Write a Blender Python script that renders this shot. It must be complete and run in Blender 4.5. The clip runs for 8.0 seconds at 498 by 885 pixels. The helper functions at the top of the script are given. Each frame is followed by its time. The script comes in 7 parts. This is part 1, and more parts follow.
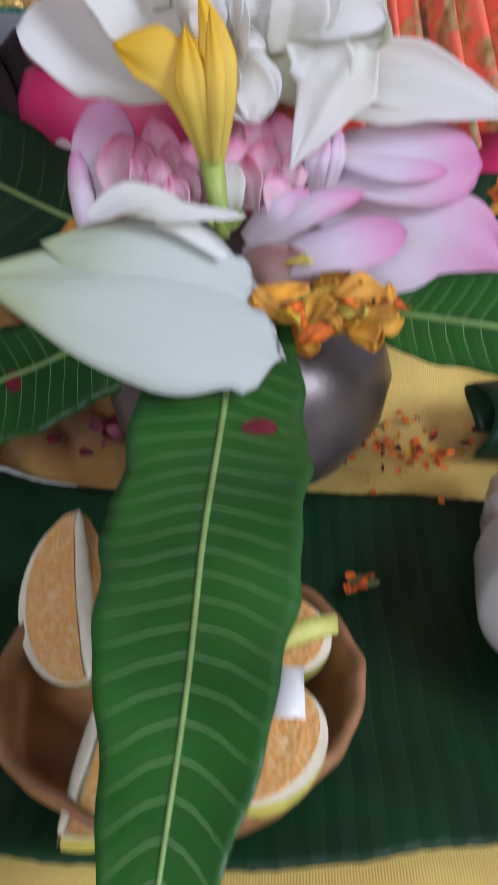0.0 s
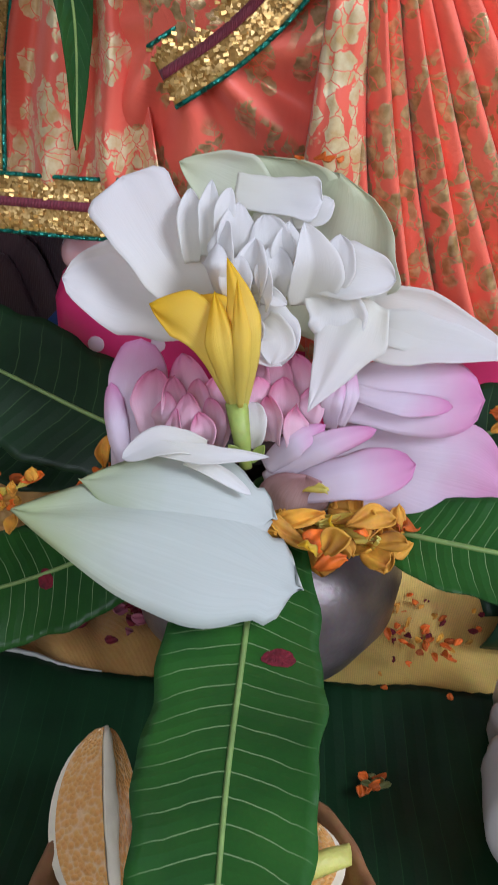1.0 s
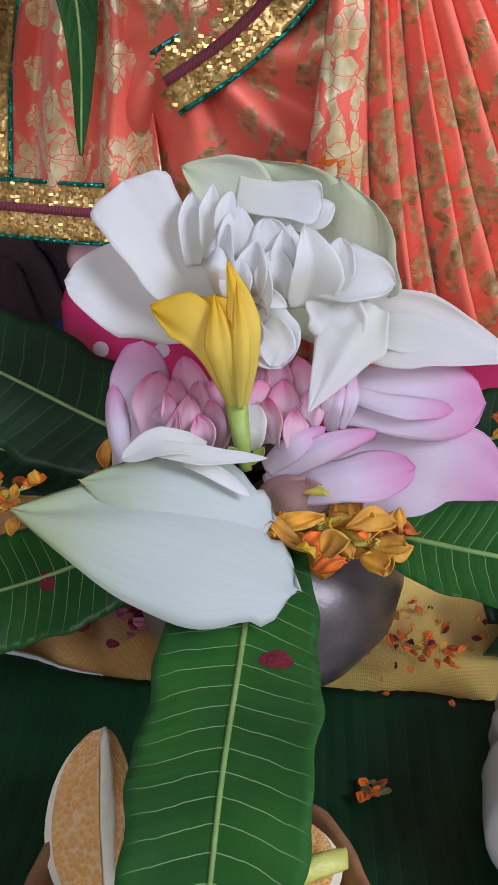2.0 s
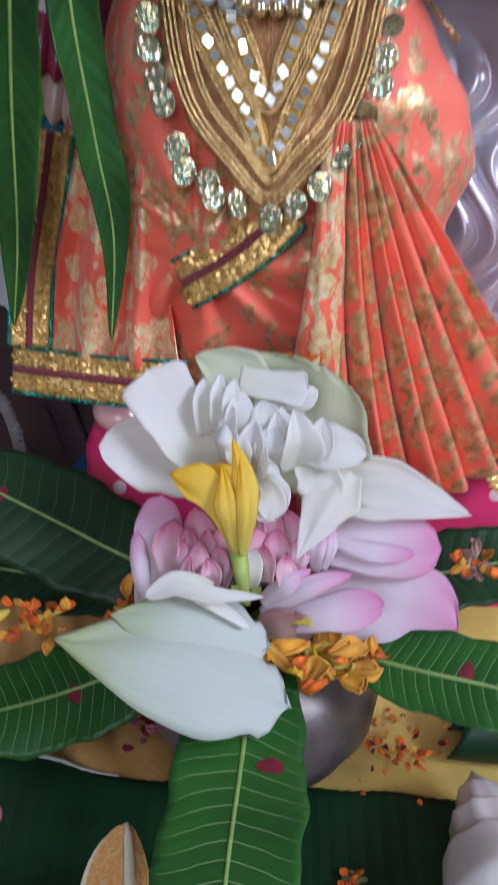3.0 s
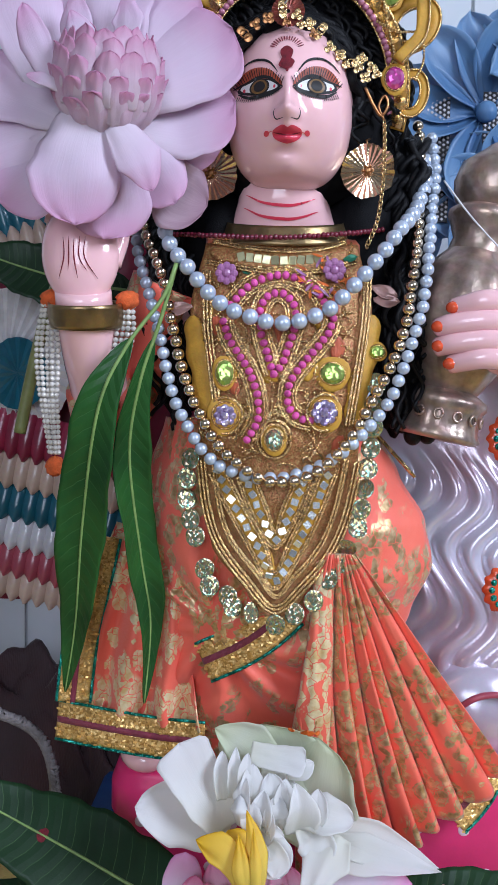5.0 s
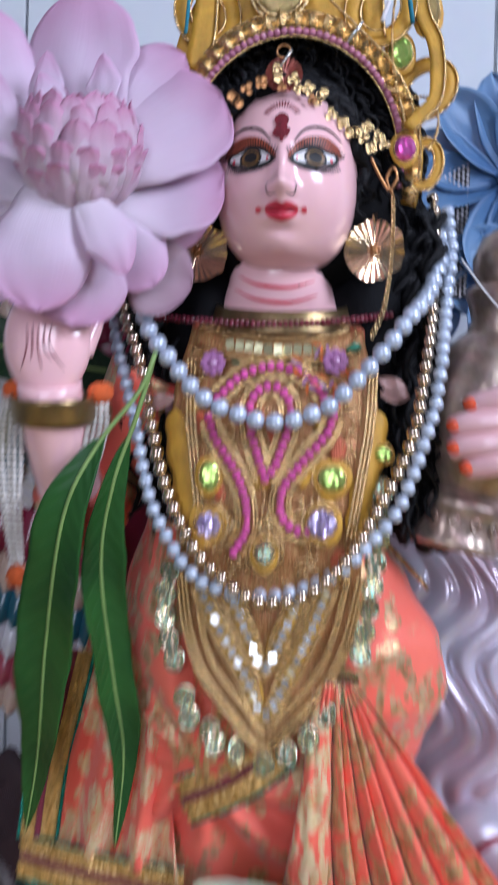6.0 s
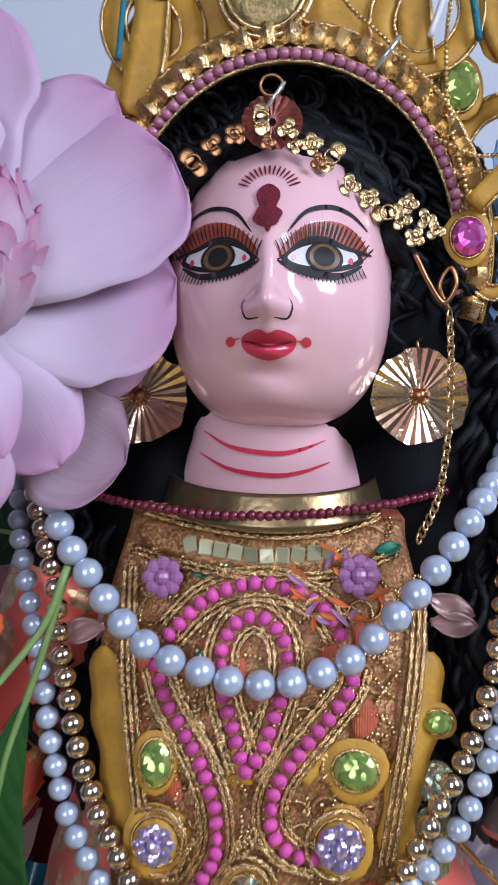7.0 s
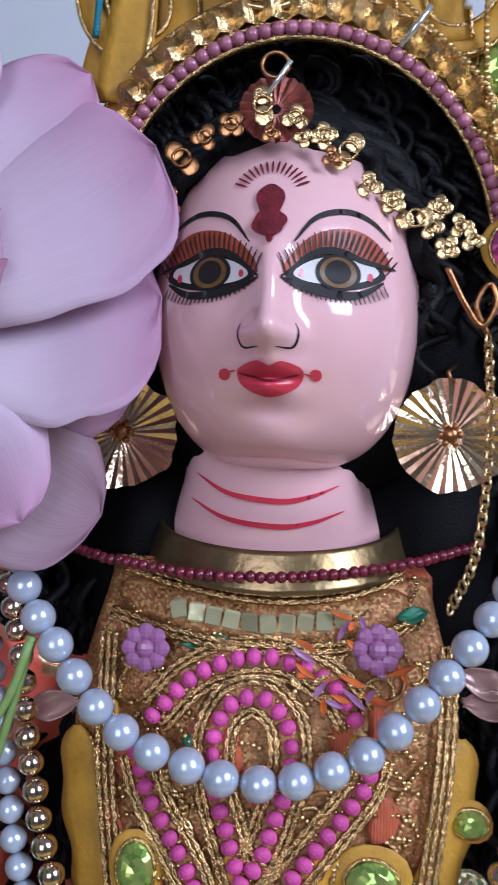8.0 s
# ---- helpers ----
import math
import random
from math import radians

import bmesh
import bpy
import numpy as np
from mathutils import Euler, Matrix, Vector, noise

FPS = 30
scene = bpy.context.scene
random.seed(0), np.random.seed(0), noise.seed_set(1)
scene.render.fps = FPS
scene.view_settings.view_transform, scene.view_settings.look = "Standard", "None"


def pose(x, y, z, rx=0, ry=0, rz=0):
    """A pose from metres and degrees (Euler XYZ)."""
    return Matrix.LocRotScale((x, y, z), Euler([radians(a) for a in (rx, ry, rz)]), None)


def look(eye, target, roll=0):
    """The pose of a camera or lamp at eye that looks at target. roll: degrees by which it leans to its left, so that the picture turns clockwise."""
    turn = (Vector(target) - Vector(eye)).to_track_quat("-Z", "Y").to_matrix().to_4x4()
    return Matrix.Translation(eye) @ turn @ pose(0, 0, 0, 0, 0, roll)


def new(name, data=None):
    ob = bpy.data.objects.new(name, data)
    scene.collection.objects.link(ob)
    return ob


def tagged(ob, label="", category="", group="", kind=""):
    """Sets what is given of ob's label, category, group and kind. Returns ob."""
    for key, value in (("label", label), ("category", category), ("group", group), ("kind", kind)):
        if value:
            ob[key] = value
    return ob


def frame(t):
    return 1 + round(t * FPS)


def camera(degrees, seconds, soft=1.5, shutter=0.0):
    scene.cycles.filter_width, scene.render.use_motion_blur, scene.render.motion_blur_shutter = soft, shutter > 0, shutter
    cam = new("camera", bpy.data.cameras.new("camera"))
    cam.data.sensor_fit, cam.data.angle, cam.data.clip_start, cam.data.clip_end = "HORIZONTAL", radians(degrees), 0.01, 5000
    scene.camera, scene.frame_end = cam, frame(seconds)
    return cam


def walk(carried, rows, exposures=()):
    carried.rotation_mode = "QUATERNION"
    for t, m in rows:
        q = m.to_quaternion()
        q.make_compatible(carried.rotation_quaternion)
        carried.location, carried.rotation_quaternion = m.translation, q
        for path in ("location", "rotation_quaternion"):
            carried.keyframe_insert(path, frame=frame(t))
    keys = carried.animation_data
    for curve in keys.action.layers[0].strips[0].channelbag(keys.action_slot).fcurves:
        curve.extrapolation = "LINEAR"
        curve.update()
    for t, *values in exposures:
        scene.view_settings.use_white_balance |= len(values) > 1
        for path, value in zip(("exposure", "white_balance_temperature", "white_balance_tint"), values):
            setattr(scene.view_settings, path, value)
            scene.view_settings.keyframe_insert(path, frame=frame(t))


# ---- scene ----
cam = camera(32.2, 8.0, shutter=0.5)
PATH = [
    (0, (0.01, -0.022, 0.212), (-0.044, 1.732, -0.749), -0.6),
    (0.5, (0.01, -0.01, 0.254), (-0.062, 1.793, -0.61), -0.6),
    (1, (0.007, -0.02, 0.267), (-0.074, 1.812, -0.531), -0.3),
    (1.2, (0.009, -0.02, 0.264), (-0.094, 1.822, -0.508), -0.6),
    (2.3, (0.012, -0.025, 0.263), (-0.101, 1.821, -0.5), -0.4),
    (2.5, (0.011, -0.037, 0.277), (-0.094, 1.817, -0.467), -0.1),
    (3, (0.011, -0.081, 0.314), (-0.08, 1.829, -0.271), 0.2),
    (3.5, (0.012, -0.138, 0.352), (-0.072, 1.814, -0.078), 0.3),
    (4, (0.006, -0.161, 0.391), (-0.083, 1.819, 0.126), 0.4),
    (4.5, (0.009, -0.176, 0.424), (-0.095, 1.817, 0.301), 0.8),
    (4.7, (-0.003, -0.179, 0.426), (-0.059, 1.817, 0.32), 0.8),
    (5.8, (-0.001, -0.158, 0.435), (-0.062, 1.84, 0.375), 1.3),
    (6, (0.012, -0.117, 0.458), (-0.095, 1.88, 0.461), 1.7),
    (6.5, (0.011, -0.004, 0.518), (-0.094, 1.992, 0.58), 1.6),
    (7, (0.014, 0.043, 0.528), (-0.122, 2.037, 0.617), 1.5),
    (7.5, (0.018, 0.072, 0.54), (-0.109, 2.067, 0.614), 1.5),
    (8, (0.016, 0.084, 0.543), (-0.164, 2.075, 0.625), 1.9),
]
walk(cam, [(t, look(eye, target, roll)) for t, eye, target, roll in PATH],
     exposures=((0.0, -0.36, 6150, 20), (2.5, -0.44, 6050, 20), (4.5, -0.38, 5850, 15), (6.0, -0.42, 5850, 22), (8.0, -0.66, 5750, 22)))

# world, window light and exposure
world = bpy.data.worlds.new("sky")
scene.world = world
world.use_nodes = True
wn = world.node_tree.nodes
sky = wn.new("ShaderNodeTexSky")
sky.sky_type, sky.sun_disc = "NISHITA", False
sky.sun_elevation, sky.sun_rotation = radians(40), radians(120)
wn["Background"].inputs["Strength"].default_value = 0.12
world.node_tree.links.new(sky.outputs["Color"], wn["Background"].inputs["Color"])


def area(name, eye, target, sx, sy, watts, col):
    d = bpy.data.lights.new(name, "AREA")
    d.shape, d.size, d.size_y, d.energy, d.color = "RECTANGLE", sx, sy, watts, col
    ob = new(name, d)
    ob.matrix_world = look(eye, target)
    return ob


# daylight in the two openings: a tall window on the side and a doorway behind
area("window_light", (1.52, -0.85, 1.32), (0.0, 0.15, 0.4), 0.85, 1.00, 62, (0.84, 0.92, 1.0))
area("doorway_light", (-0.35, -2.12, 0.90), (0.0, 0.2, 0.30), 1.1, 1.4, 32, (0.90, 0.95, 1.0))


# ---- building helpers ----


class Geo:
    """Collects faces with material numbers and uv, and makes one mesh of them."""

    def __init__(self):
        self.v, self.f, self.m, self.uv = [], [], [], []

    def add(self, verts, faces, uvs, mi=0):
        o = len(self.v)
        self.v += [tuple(p) for p in verts]
        for q in faces:
            self.f.append([o + i for i in q])
            self.m.append(mi)
            self.uv.append([uvs[i] for i in q])
        return self

    def surf(self, fn, nu, nv, mi=0, close=False):
        cols = nu if close else nu + 1
        verts = [fn(i / nu, j / nv) for j in range(nv + 1) for i in range(cols)]
        uvs = [(i / nu, j / nv) for j in range(nv + 1) for i in range(cols)]
        faces = [(j * cols + i, j * cols + (i + 1) % cols, (j + 1) * cols + (i + 1) % cols, (j + 1) * cols + i)
                 for j in range(nv) for i in range(nu)]
        return self.add(verts, faces, uvs, mi)

    def tube(self, pts, r, n=8, mi=0, flat=1.0):
        pts = [Vector(p) for p in pts]
        rings, up = [], Vector((0.13, 0.31, 0.94))
        for k, p in enumerate(pts):
            d = (pts[min(k + 1, len(pts) - 1)] - pts[max(k - 1, 0)]).normalized()
            a = d.cross(up)
            a = a.normalized() if a.length > 1e-6 else d.orthogonal().normalized()
            b = a.cross(d).normalized()
            up = b
            rr = r(k / max(len(pts) - 1, 1)) if callable(r) else r
            rings += [p + (a * math.cos(t) + b * math.sin(t) * flat) * rr for t in [2 * math.pi * i / n for i in range(n)]]
        m = len(pts)
        faces = [(j * n + i, j * n + (i + 1) % n, (j + 1) * n + (i + 1) % n, (j + 1) * n + i) for j in range(m - 1) for i in range(n)]
        faces += [tuple(range(n))[::-1], tuple((m - 1) * n + i for i in range(n))]
        return self.add(rings, faces, [(i / n, j / m) for j in range(m) for i in range(n)], mi)

    def lathe(self, profile, n=32, mi=0, c=(0, 0, 0), wob=None):
        def fn(u, v):
            k = v * (len(profile) - 1)
            i = min(int(k), len(profile) - 2)
            r = profile[i][0] + (profile[i + 1][0] - profile[i][0]) * (k - i)
            z = profile[i][1] + (profile[i + 1][1] - profile[i][1]) * (k - i)
            t = 2 * math.pi * u
            if wob:
                r, z = wob(r, z, t, v)
            return (c[0] + r * math.cos(t), c[1] + r * math.sin(t), c[2] + z)
        return self.surf(fn, n, (len(profile) - 1), mi, True)

    def ball(self, c, rx, ry, rz, nu=16, nv=10, mi=0, fn=None):
        def f(u, v):
            t, p = 2 * math.pi * u, math.pi * (v - 0.5)
            q = Vector((math.cos(p) * math.cos(t), math.cos(p) * math.sin(t), math.sin(p)))
            k = fn(q) if fn else 1.0
            return (c[0] + rx * q.x * k, c[1] + ry * q.y * k, c[2] + rz * q.z * k)
        return self.surf(f, nu, nv, mi, True)

    def mesh(self, name, mats, smooth=True):
        me = bpy.data.meshes.new(name)
        me.from_pydata(self.v, [], self.f)
        for m in (mats if isinstance(mats, (list, tuple)) else [mats]):
            me.materials.append(m)
        layer = me.uv_layers.new(name="UVMap")
        layer.data.foreach_set("uv", [c for q in self.uv for p in q for c in p])
        me.polygons.foreach_set("material_index", self.m)
        me.polygons.foreach_set("use_smooth", [smooth] * len(me.polygons))
        me.update()
        return me


def thing(name, at, label, category, group="", kind=""):
    ob = new(name)
    ob.empty_display_size = 0.01
    ob.location = at
    return tagged(ob, label, category, group, kind)


def solo(name, geo, mats, label, category, group="", kind="", thick=0.0, smooth=True):
    ob = new(name, geo.mesh(name, mats, smooth))
    shell(ob, thick)
    return tagged(ob, label, category, group, kind)


def shell(ob, thick):
    if thick:
        s = ob.modifiers.new("thickness", "SOLIDIFY")
        s.thickness, s.offset = thick, 0.0
    return ob


def part(name, geo, mats, parent, label="", thick=0.0, smooth=True, m=None):
    ob = new(name, geo if isinstance(geo, bpy.types.Mesh) else geo.mesh(name, mats, smooth))
    ob.parent = parent
    ob.matrix_parent_inverse = Matrix.Translation(-parent.location)
    if m is not None:
        ob.matrix_basis = m
    shell(ob, thick)
    return tagged(ob, label) if label else ob


def spline(pts, step, closed=False):
    """Points at even steps along a smooth curve through pts."""
    P = [Vector(p) for p in pts]
    n, out = len(P), []
    for i in range(n - (0 if closed else 1)):
        a, b = P[i], P[(i + 1) % n]
        a0 = P[i - 1] if (i or closed) else a * 2 - b
        b1 = P[(i + 2) % n] if (closed or i + 2 < n) else b * 2 - a
        for k in range(24):
            t = k / 24
            out.append(0.5 * ((2 * a) + (b - a0) * t + (2 * a0 - 5 * a + 4 * b - b1) * t * t + (3 * a - a0 - 3 * b + b1) * t ** 3))
    out.append(P[0] if closed else P[-1])
    res, acc = [out[0]], 0.0
    for p, q in zip(out, out[1:]):
        d = (q - p).length
        while acc + d >= step and d > 1e-9:
            p = p + (q - p) * ((step - acc) / d)
            d = (q - p).length
            res.append(p)
            acc = 0.0
        acc += d
    return res


def lerp(a, b, t):
    return a + (b - a) * t


def curve(table, z):
    """A smooth value from a short table of (z, value), z falling or rising."""
    t = sorted(table)
    if z <= t[0][0]:
        return t[0][1]
    for (z0, v0), (z1, v1) in zip(t, t[1:]):
        if z <= z1:
            k = (z - z0) / (z1 - z0)
            k = k * k * (3 - 2 * k) * 0.5 + k * 0.5
            return v0 + (v1 - v0) * k
    return t[-1][1]


def bump_at(x, z, x0, z0, sx, sz):
    return math.exp(-((x - x0) / sx) ** 2 - ((z - z0) / sz) ** 2)


def frame_at(base, along, face):
    """A pose at base whose y points along, and whose z is nearest to face."""
    y = Vector(along).normalized()
    x = y.cross(Vector(face)).normalized()
    z = x.cross(y)
    m = Matrix((x, y, z)).transposed().to_4x4()
    return Matrix.Translation(base) @ m


def wob(p, s, seed=0.0):
    return noise.noise(Vector(p) * s + Vector((seed, seed * 1.7, -seed)))


# ---- materials ----


def nodes_of(name):
    m = bpy.data.materials.new(name)
    m.use_nodes = True
    t = m.node_tree
    return m, t, t.nodes, t.links, t.nodes["Principled BSDF"]


def ramp(n, l, src, stops, mode="LINEAR"):
    r = n.new("ShaderNodeValToRGB")
    r.color_ramp.interpolation = mode
    e = r.color_ramp.elements
    while len(e) < len(stops):
        e.new(0.5)
    for k, (pos, col) in enumerate(stops):
        e[k].position = pos
        e[k].color = (*col, 1) if len(col) == 3 else col
    l.new(src, r.inputs["Fac"])
    return r.outputs["Color"]


def tex(n, l, kind, scale, co=None, detail=4.0, **k):
    x = n.new("ShaderNodeTex" + kind)
    x.inputs["Scale"].default_value = scale
    if kind == "Noise":
        x.inputs["Detail"].default_value = detail
    if co is not None:
        l.new(co, x.inputs["Vector"])
    for a, b in k.items():
        x.inputs[a].default_value = b
    return x


def mixc(n, l, fac, a, b, mode="MIX"):
    x = n.new("ShaderNodeMix")
    x.data_type, x.blend_type = "RGBA", mode
    for sock, val in ((x.inputs[0], fac), (x.inputs[6], a), (x.inputs[7], b)):
        if hasattr(val, "is_linked"):
            l.new(val, sock)
        elif isinstance(val, (int, float)):
            sock.default_value = val
        else:
            sock.default_value = (*val, 1)
    return x.outputs[2]


def calc(n, l, op, a, b=0.0, c=None):
    x = n.new("ShaderNodeMath")
    x.operation = op
    for k, val in enumerate((a, b) if c is None else (a, b, c)):
        if hasattr(val, "is_linked"):
            l.new(val, x.inputs[k])
        else:
            x.inputs[k].default_value = val
    return x.outputs[0]


def bumped(n, l, bsdf, height, strength, dist=0.001):
    b = n.new("ShaderNodeBump")
    b.inputs["Strength"].default_value, b.inputs["Distance"].default_value = strength, dist
    l.new(height, b.inputs["Height"])
    l.new(b.outputs["Normal"], bsdf.inputs["Normal"])
    return b


def mat(name, col, rough=0.5, metal=0.0, var=0.25, scale=70, bump=0.2, bscale=400, coat=0.0, sss=0.0, alt=None, spec=0.5, obj_var=0.0):
    m, t, n, l, b = nodes_of(name)
    co = n.new("ShaderNodeTexCoord").outputs["Object"]
    big, fine = tex(n, l, "Noise", scale, co), tex(n, l, "Noise", bscale, co, 3.0)
    dark = alt or tuple(c * (1 - var) for c in col)
    c1 = ramp(n, l, big.outputs["Fac"], [(0.32, dark), (0.68, col)])
    c2 = mixc(n, l, 0.35 * var + 0.03, c1, fine.outputs["Color"], "OVERLAY")
    if obj_var:
        oi = n.new("ShaderNodeObjectInfo")
        hsv = n.new("ShaderNodeHueSaturation")
        l.new(calc(n, l, "MULTIPLY_ADD", oi.outputs["Random"], obj_var * 2, 1 - obj_var), hsv.inputs["Value"])
        l.new(c2, hsv.inputs["Color"])
        c2 = hsv.outputs["Color"]
    l.new(c2, b.inputs["Base Color"])
    l.new(calc(n, l, "MULTIPLY_ADD", big.outputs["Fac"], 0.25 * rough, rough * 0.875), b.inputs["Roughness"])
    b.inputs["Metallic"].default_value = metal
    b.inputs["Coat Weight"].default_value = coat
    b.inputs["Coat Roughness"].default_value = 0.06
    b.inputs["Specular IOR Level"].default_value = spec
    if sss:
        b.inputs["Subsurface Weight"].default_value = sss
        b.inputs["Subsurface Radius"].default_value = (0.004, 0.002, 0.001)
        b.inputs["Subsurface Scale"].default_value = 1.0
    if bump:
        bumped(n, l, b, fine.outputs["Fac"], bump, 0.0006)
    return m


def leaf_mat(name, green, dark, vein, count, slant, rough=0.32):
    """A leaf with side veins, by uv: u across, v along."""
    m, t, n, l, b = nodes_of(name)
    tc = n.new("ShaderNodeTexCoord")
    sep = n.new("ShaderNodeSeparateXYZ")
    l.new(tc.outputs["UV"], sep.inputs[0])
    nz = tex(n, l, "Noise", 5, tc.outputs["UV"], 3.0)
    across = calc(n, l, "ABSOLUTE", calc(n, l, "MULTIPLY_ADD", sep.outputs[0], 2.0, -1.0))
    arc = calc(n, l, "POWER", across, 1.2)
    s = calc(n, l, "MULTIPLY", sep.outputs[1], count)
    s = calc(n, l, "SUBTRACT", s, calc(n, l, "MULTIPLY", arc, slant))
    s = calc(n, l, "ADD", s, calc(n, l, "MULTIPLY", nz.outputs["Fac"], 0.3))
    d = calc(n, l, "ABSOLUTE", calc(n, l, "SUBTRACT", calc(n, l, "FRACT", s), 0.5))
    line = calc(n, l, "SUBTRACT", 1.0, calc(n, l, "SMOOTH_MIN", calc(n, l, "MULTIPLY", d, 30.0), 1.0, 0.3))
    line = calc(n, l, "MULTIPLY", line, calc(n, l, "SUBTRACT", 1.0, calc(n, l, "POWER", across, 3.0)))
    co = tc.outputs["Object"]
    big = tex(n, l, "Noise", 30, co)
    fine = tex(n, l, "Noise", 900, co, 2.0)
    c = ramp(n, l, big.outputs["Fac"], [(0.3, dark), (0.72, green)])
    c = mixc(n, l, 0.12, c, fine.outputs["Color"], "OVERLAY")
    c = mixc(n, l, calc(n, l, "MULTIPLY", line, 0.8), c, vein)
    l.new(c, b.inputs["Base Color"])
    l.new(calc(n, l, "MULTIPLY_ADD", fine.outputs["Fac"], 0.15, rough - 0.07), b.inputs["Roughness"])
    b.inputs["Specular IOR Level"].default_value = 0.24
    h = calc(n, l, "ADD", calc(n, l, "MULTIPLY", d, 1.2), calc(n, l, "MULTIPLY", fine.outputs["Fac"], 0.15))
    bumped(n, l, b, h, 0.55, 0.0008)
    return m


def petal_mat(name, base, mid, tip, edge=0.55, streak=0.25, rough=0.55, thin=0.30):
    """A flower petal whose pigment runs from base to tip, with fine lengthwise streaks."""
    m, t, n, l, b = nodes_of(name)
    tc = n.new("ShaderNodeTexCoord")
    sep = n.new("ShaderNodeSeparateXYZ")
    l.new(tc.outputs["UV"], sep.inputs[0])
    mp = n.new("ShaderNodeMapping")
    mp.inputs["Scale"].default_value = (60, 2.5, 1)
    l.new(tc.outputs["UV"], mp.inputs["Vector"])
    st = tex(n, l, "Noise", 1.0, mp.outputs[0], 3.0)
    big = tex(n, l, "Noise", 45, tc.outputs["Object"], 3.0)
    side = calc(n, l, "POWER", calc(n, l, "ABSOLUTE", calc(n, l, "MULTIPLY_ADD", sep.outputs[0], 2.0, -1.0)), 3.0)
    f = calc(n, l, "ADD", sep.outputs[1], calc(n, l, "MULTIPLY", side, edge * 0.30))
    f = calc(n, l, "ADD", f, calc(n, l, "MULTIPLY_ADD", big.outputs["Fac"], 0.3, -0.15))
    c = ramp(n, l, f, [(0.0, base), (0.6, mid), (1.0, tip)])
    c = mixc(n, l, calc(n, l, "MULTIPLY", st.outputs["Fac"], streak), c, tuple(x * 0.86 for x in mid), "MULTIPLY")
    l.new(c, b.inputs["Base Color"])
    b.inputs["Roughness"].default_value = rough
    b.inputs["Specular IOR Level"].default_value = 0.35
    b.inputs["Subsurface Weight"].default_value = 0.2
    b.inputs["Subsurface Radius"].default_value = (0.004, 0.003, 0.003)
    b.inputs["Subsurface Scale"].default_value = 1.0
    bumped(n, l, b, st.outputs["Fac"], 0.35, 0.0004)
    back = n.new("ShaderNodeBsdfTranslucent")
    l.new(c, back.inputs["Color"])
    mix = n.new("ShaderNodeMixShader")
    mix.inputs[0].default_value = thin
    l.new(b.outputs[0], mix.inputs[1])
    l.new(back.outputs[0], mix.inputs[2])
    l.new(mix.outputs[0], n["Material Output"].inputs["Surface"])
    return m


def pulp_mat(name):
    """Wet citrus flesh: juice sacs that run outward from the core, by uv."""
    m, t, n, l, b = nodes_of(name)
    tc = n.new("ShaderNodeTexCoord")
    mp = n.new("ShaderNodeMapping")
    mp.inputs["Scale"].default_value = (3.5, 15.0, 1)
    l.new(tc.outputs["UV"], mp.inputs["Vector"])
    sac = tex(n, l, "Voronoi", 2.7, mp.outputs[0])
    blot = tex(n, l, "Noise", 140, tc.outputs["Object"])
    c = ramp(n, l, sac.outputs["Distance"], [(0.0, (0.80, 0.34, 0.07)), (0.5, (0.82, 0.42, 0.12)), (0.85, (0.88, 0.60, 0.32))])
    c = mixc(n, l, calc(n, l, "MULTIPLY", blot.outputs["Fac"], 0.5), c, (0.84, 0.44, 0.14))
    l.new(c, b.inputs["Base Color"])
    b.inputs["Roughness"].default_value = 0.16
    b.inputs["Coat Weight"].default_value = 0.6
    b.inputs["Subsurface Weight"].default_value = 0.25
    b.inputs["Subsurface Radius"].default_value = (0.004, 0.002, 0.001)
    b.inputs["Subsurface Scale"].default_value = 1.0
    bumped(n, l, b, calc(n, l, "SUBTRACT", 1.0, sac.outputs["Distance"]), 0.7, 0.0008)
    return m


def glitter_mat(name, cols, scale=900, tilt=0.9, rough=0.22, metal=1.0):
    """Sequins: every cell has its own slant and tone."""
    m, t, n, l, b = nodes_of(name)
    tc = n.new("ShaderNodeTexCoord")
    v = tex(n, l, "Voronoi", scale, tc.outputs["Object"])
    big = tex(n, l, "Noise", 120, tc.outputs["Object"])
    sp = n.new("ShaderNodeSeparateColor")
    l.new(v.outputs["Color"], sp.inputs[0])
    f = calc(n, l, "ADD", calc(n, l, "MULTIPLY", sp.outputs[0], 0.75), calc(n, l, "MULTIPLY_ADD", big.outputs["Fac"], 0.5, -0.12))
    c = ramp(n, l, f, [(k / (len(cols) - 1), q) for k, q in enumerate(cols)])
    l.new(c, b.inputs["Base Color"])
    b.inputs["Metallic"].default_value, b.inputs["Roughness"].default_value = metal, rough
    g = n.new("ShaderNodeNewGeometry")
    a = n.new("ShaderNodeVectorMath")
    a.operation = "SUBTRACT"
    l.new(v.outputs["Color"], a.inputs[0])
    a.inputs[1].default_value = (0.5, 0.5, 0.5)
    s = n.new("ShaderNodeVectorMath")
    s.operation = "SCALE"
    l.new(a.outputs[0], s.inputs[0])
    s.inputs["Scale"].default_value = tilt
    d = n.new("ShaderNodeVectorMath")
    l.new(g.outputs["Normal"], d.inputs[0])
    l.new(s.outputs[0], d.inputs[1])
    z = n.new("ShaderNodeVectorMath")
    z.operation = "NORMALIZE"
    l.new(d.outputs[0], z.inputs[0])
    l.new(z.outputs[0], b.inputs["Normal"])
    return m


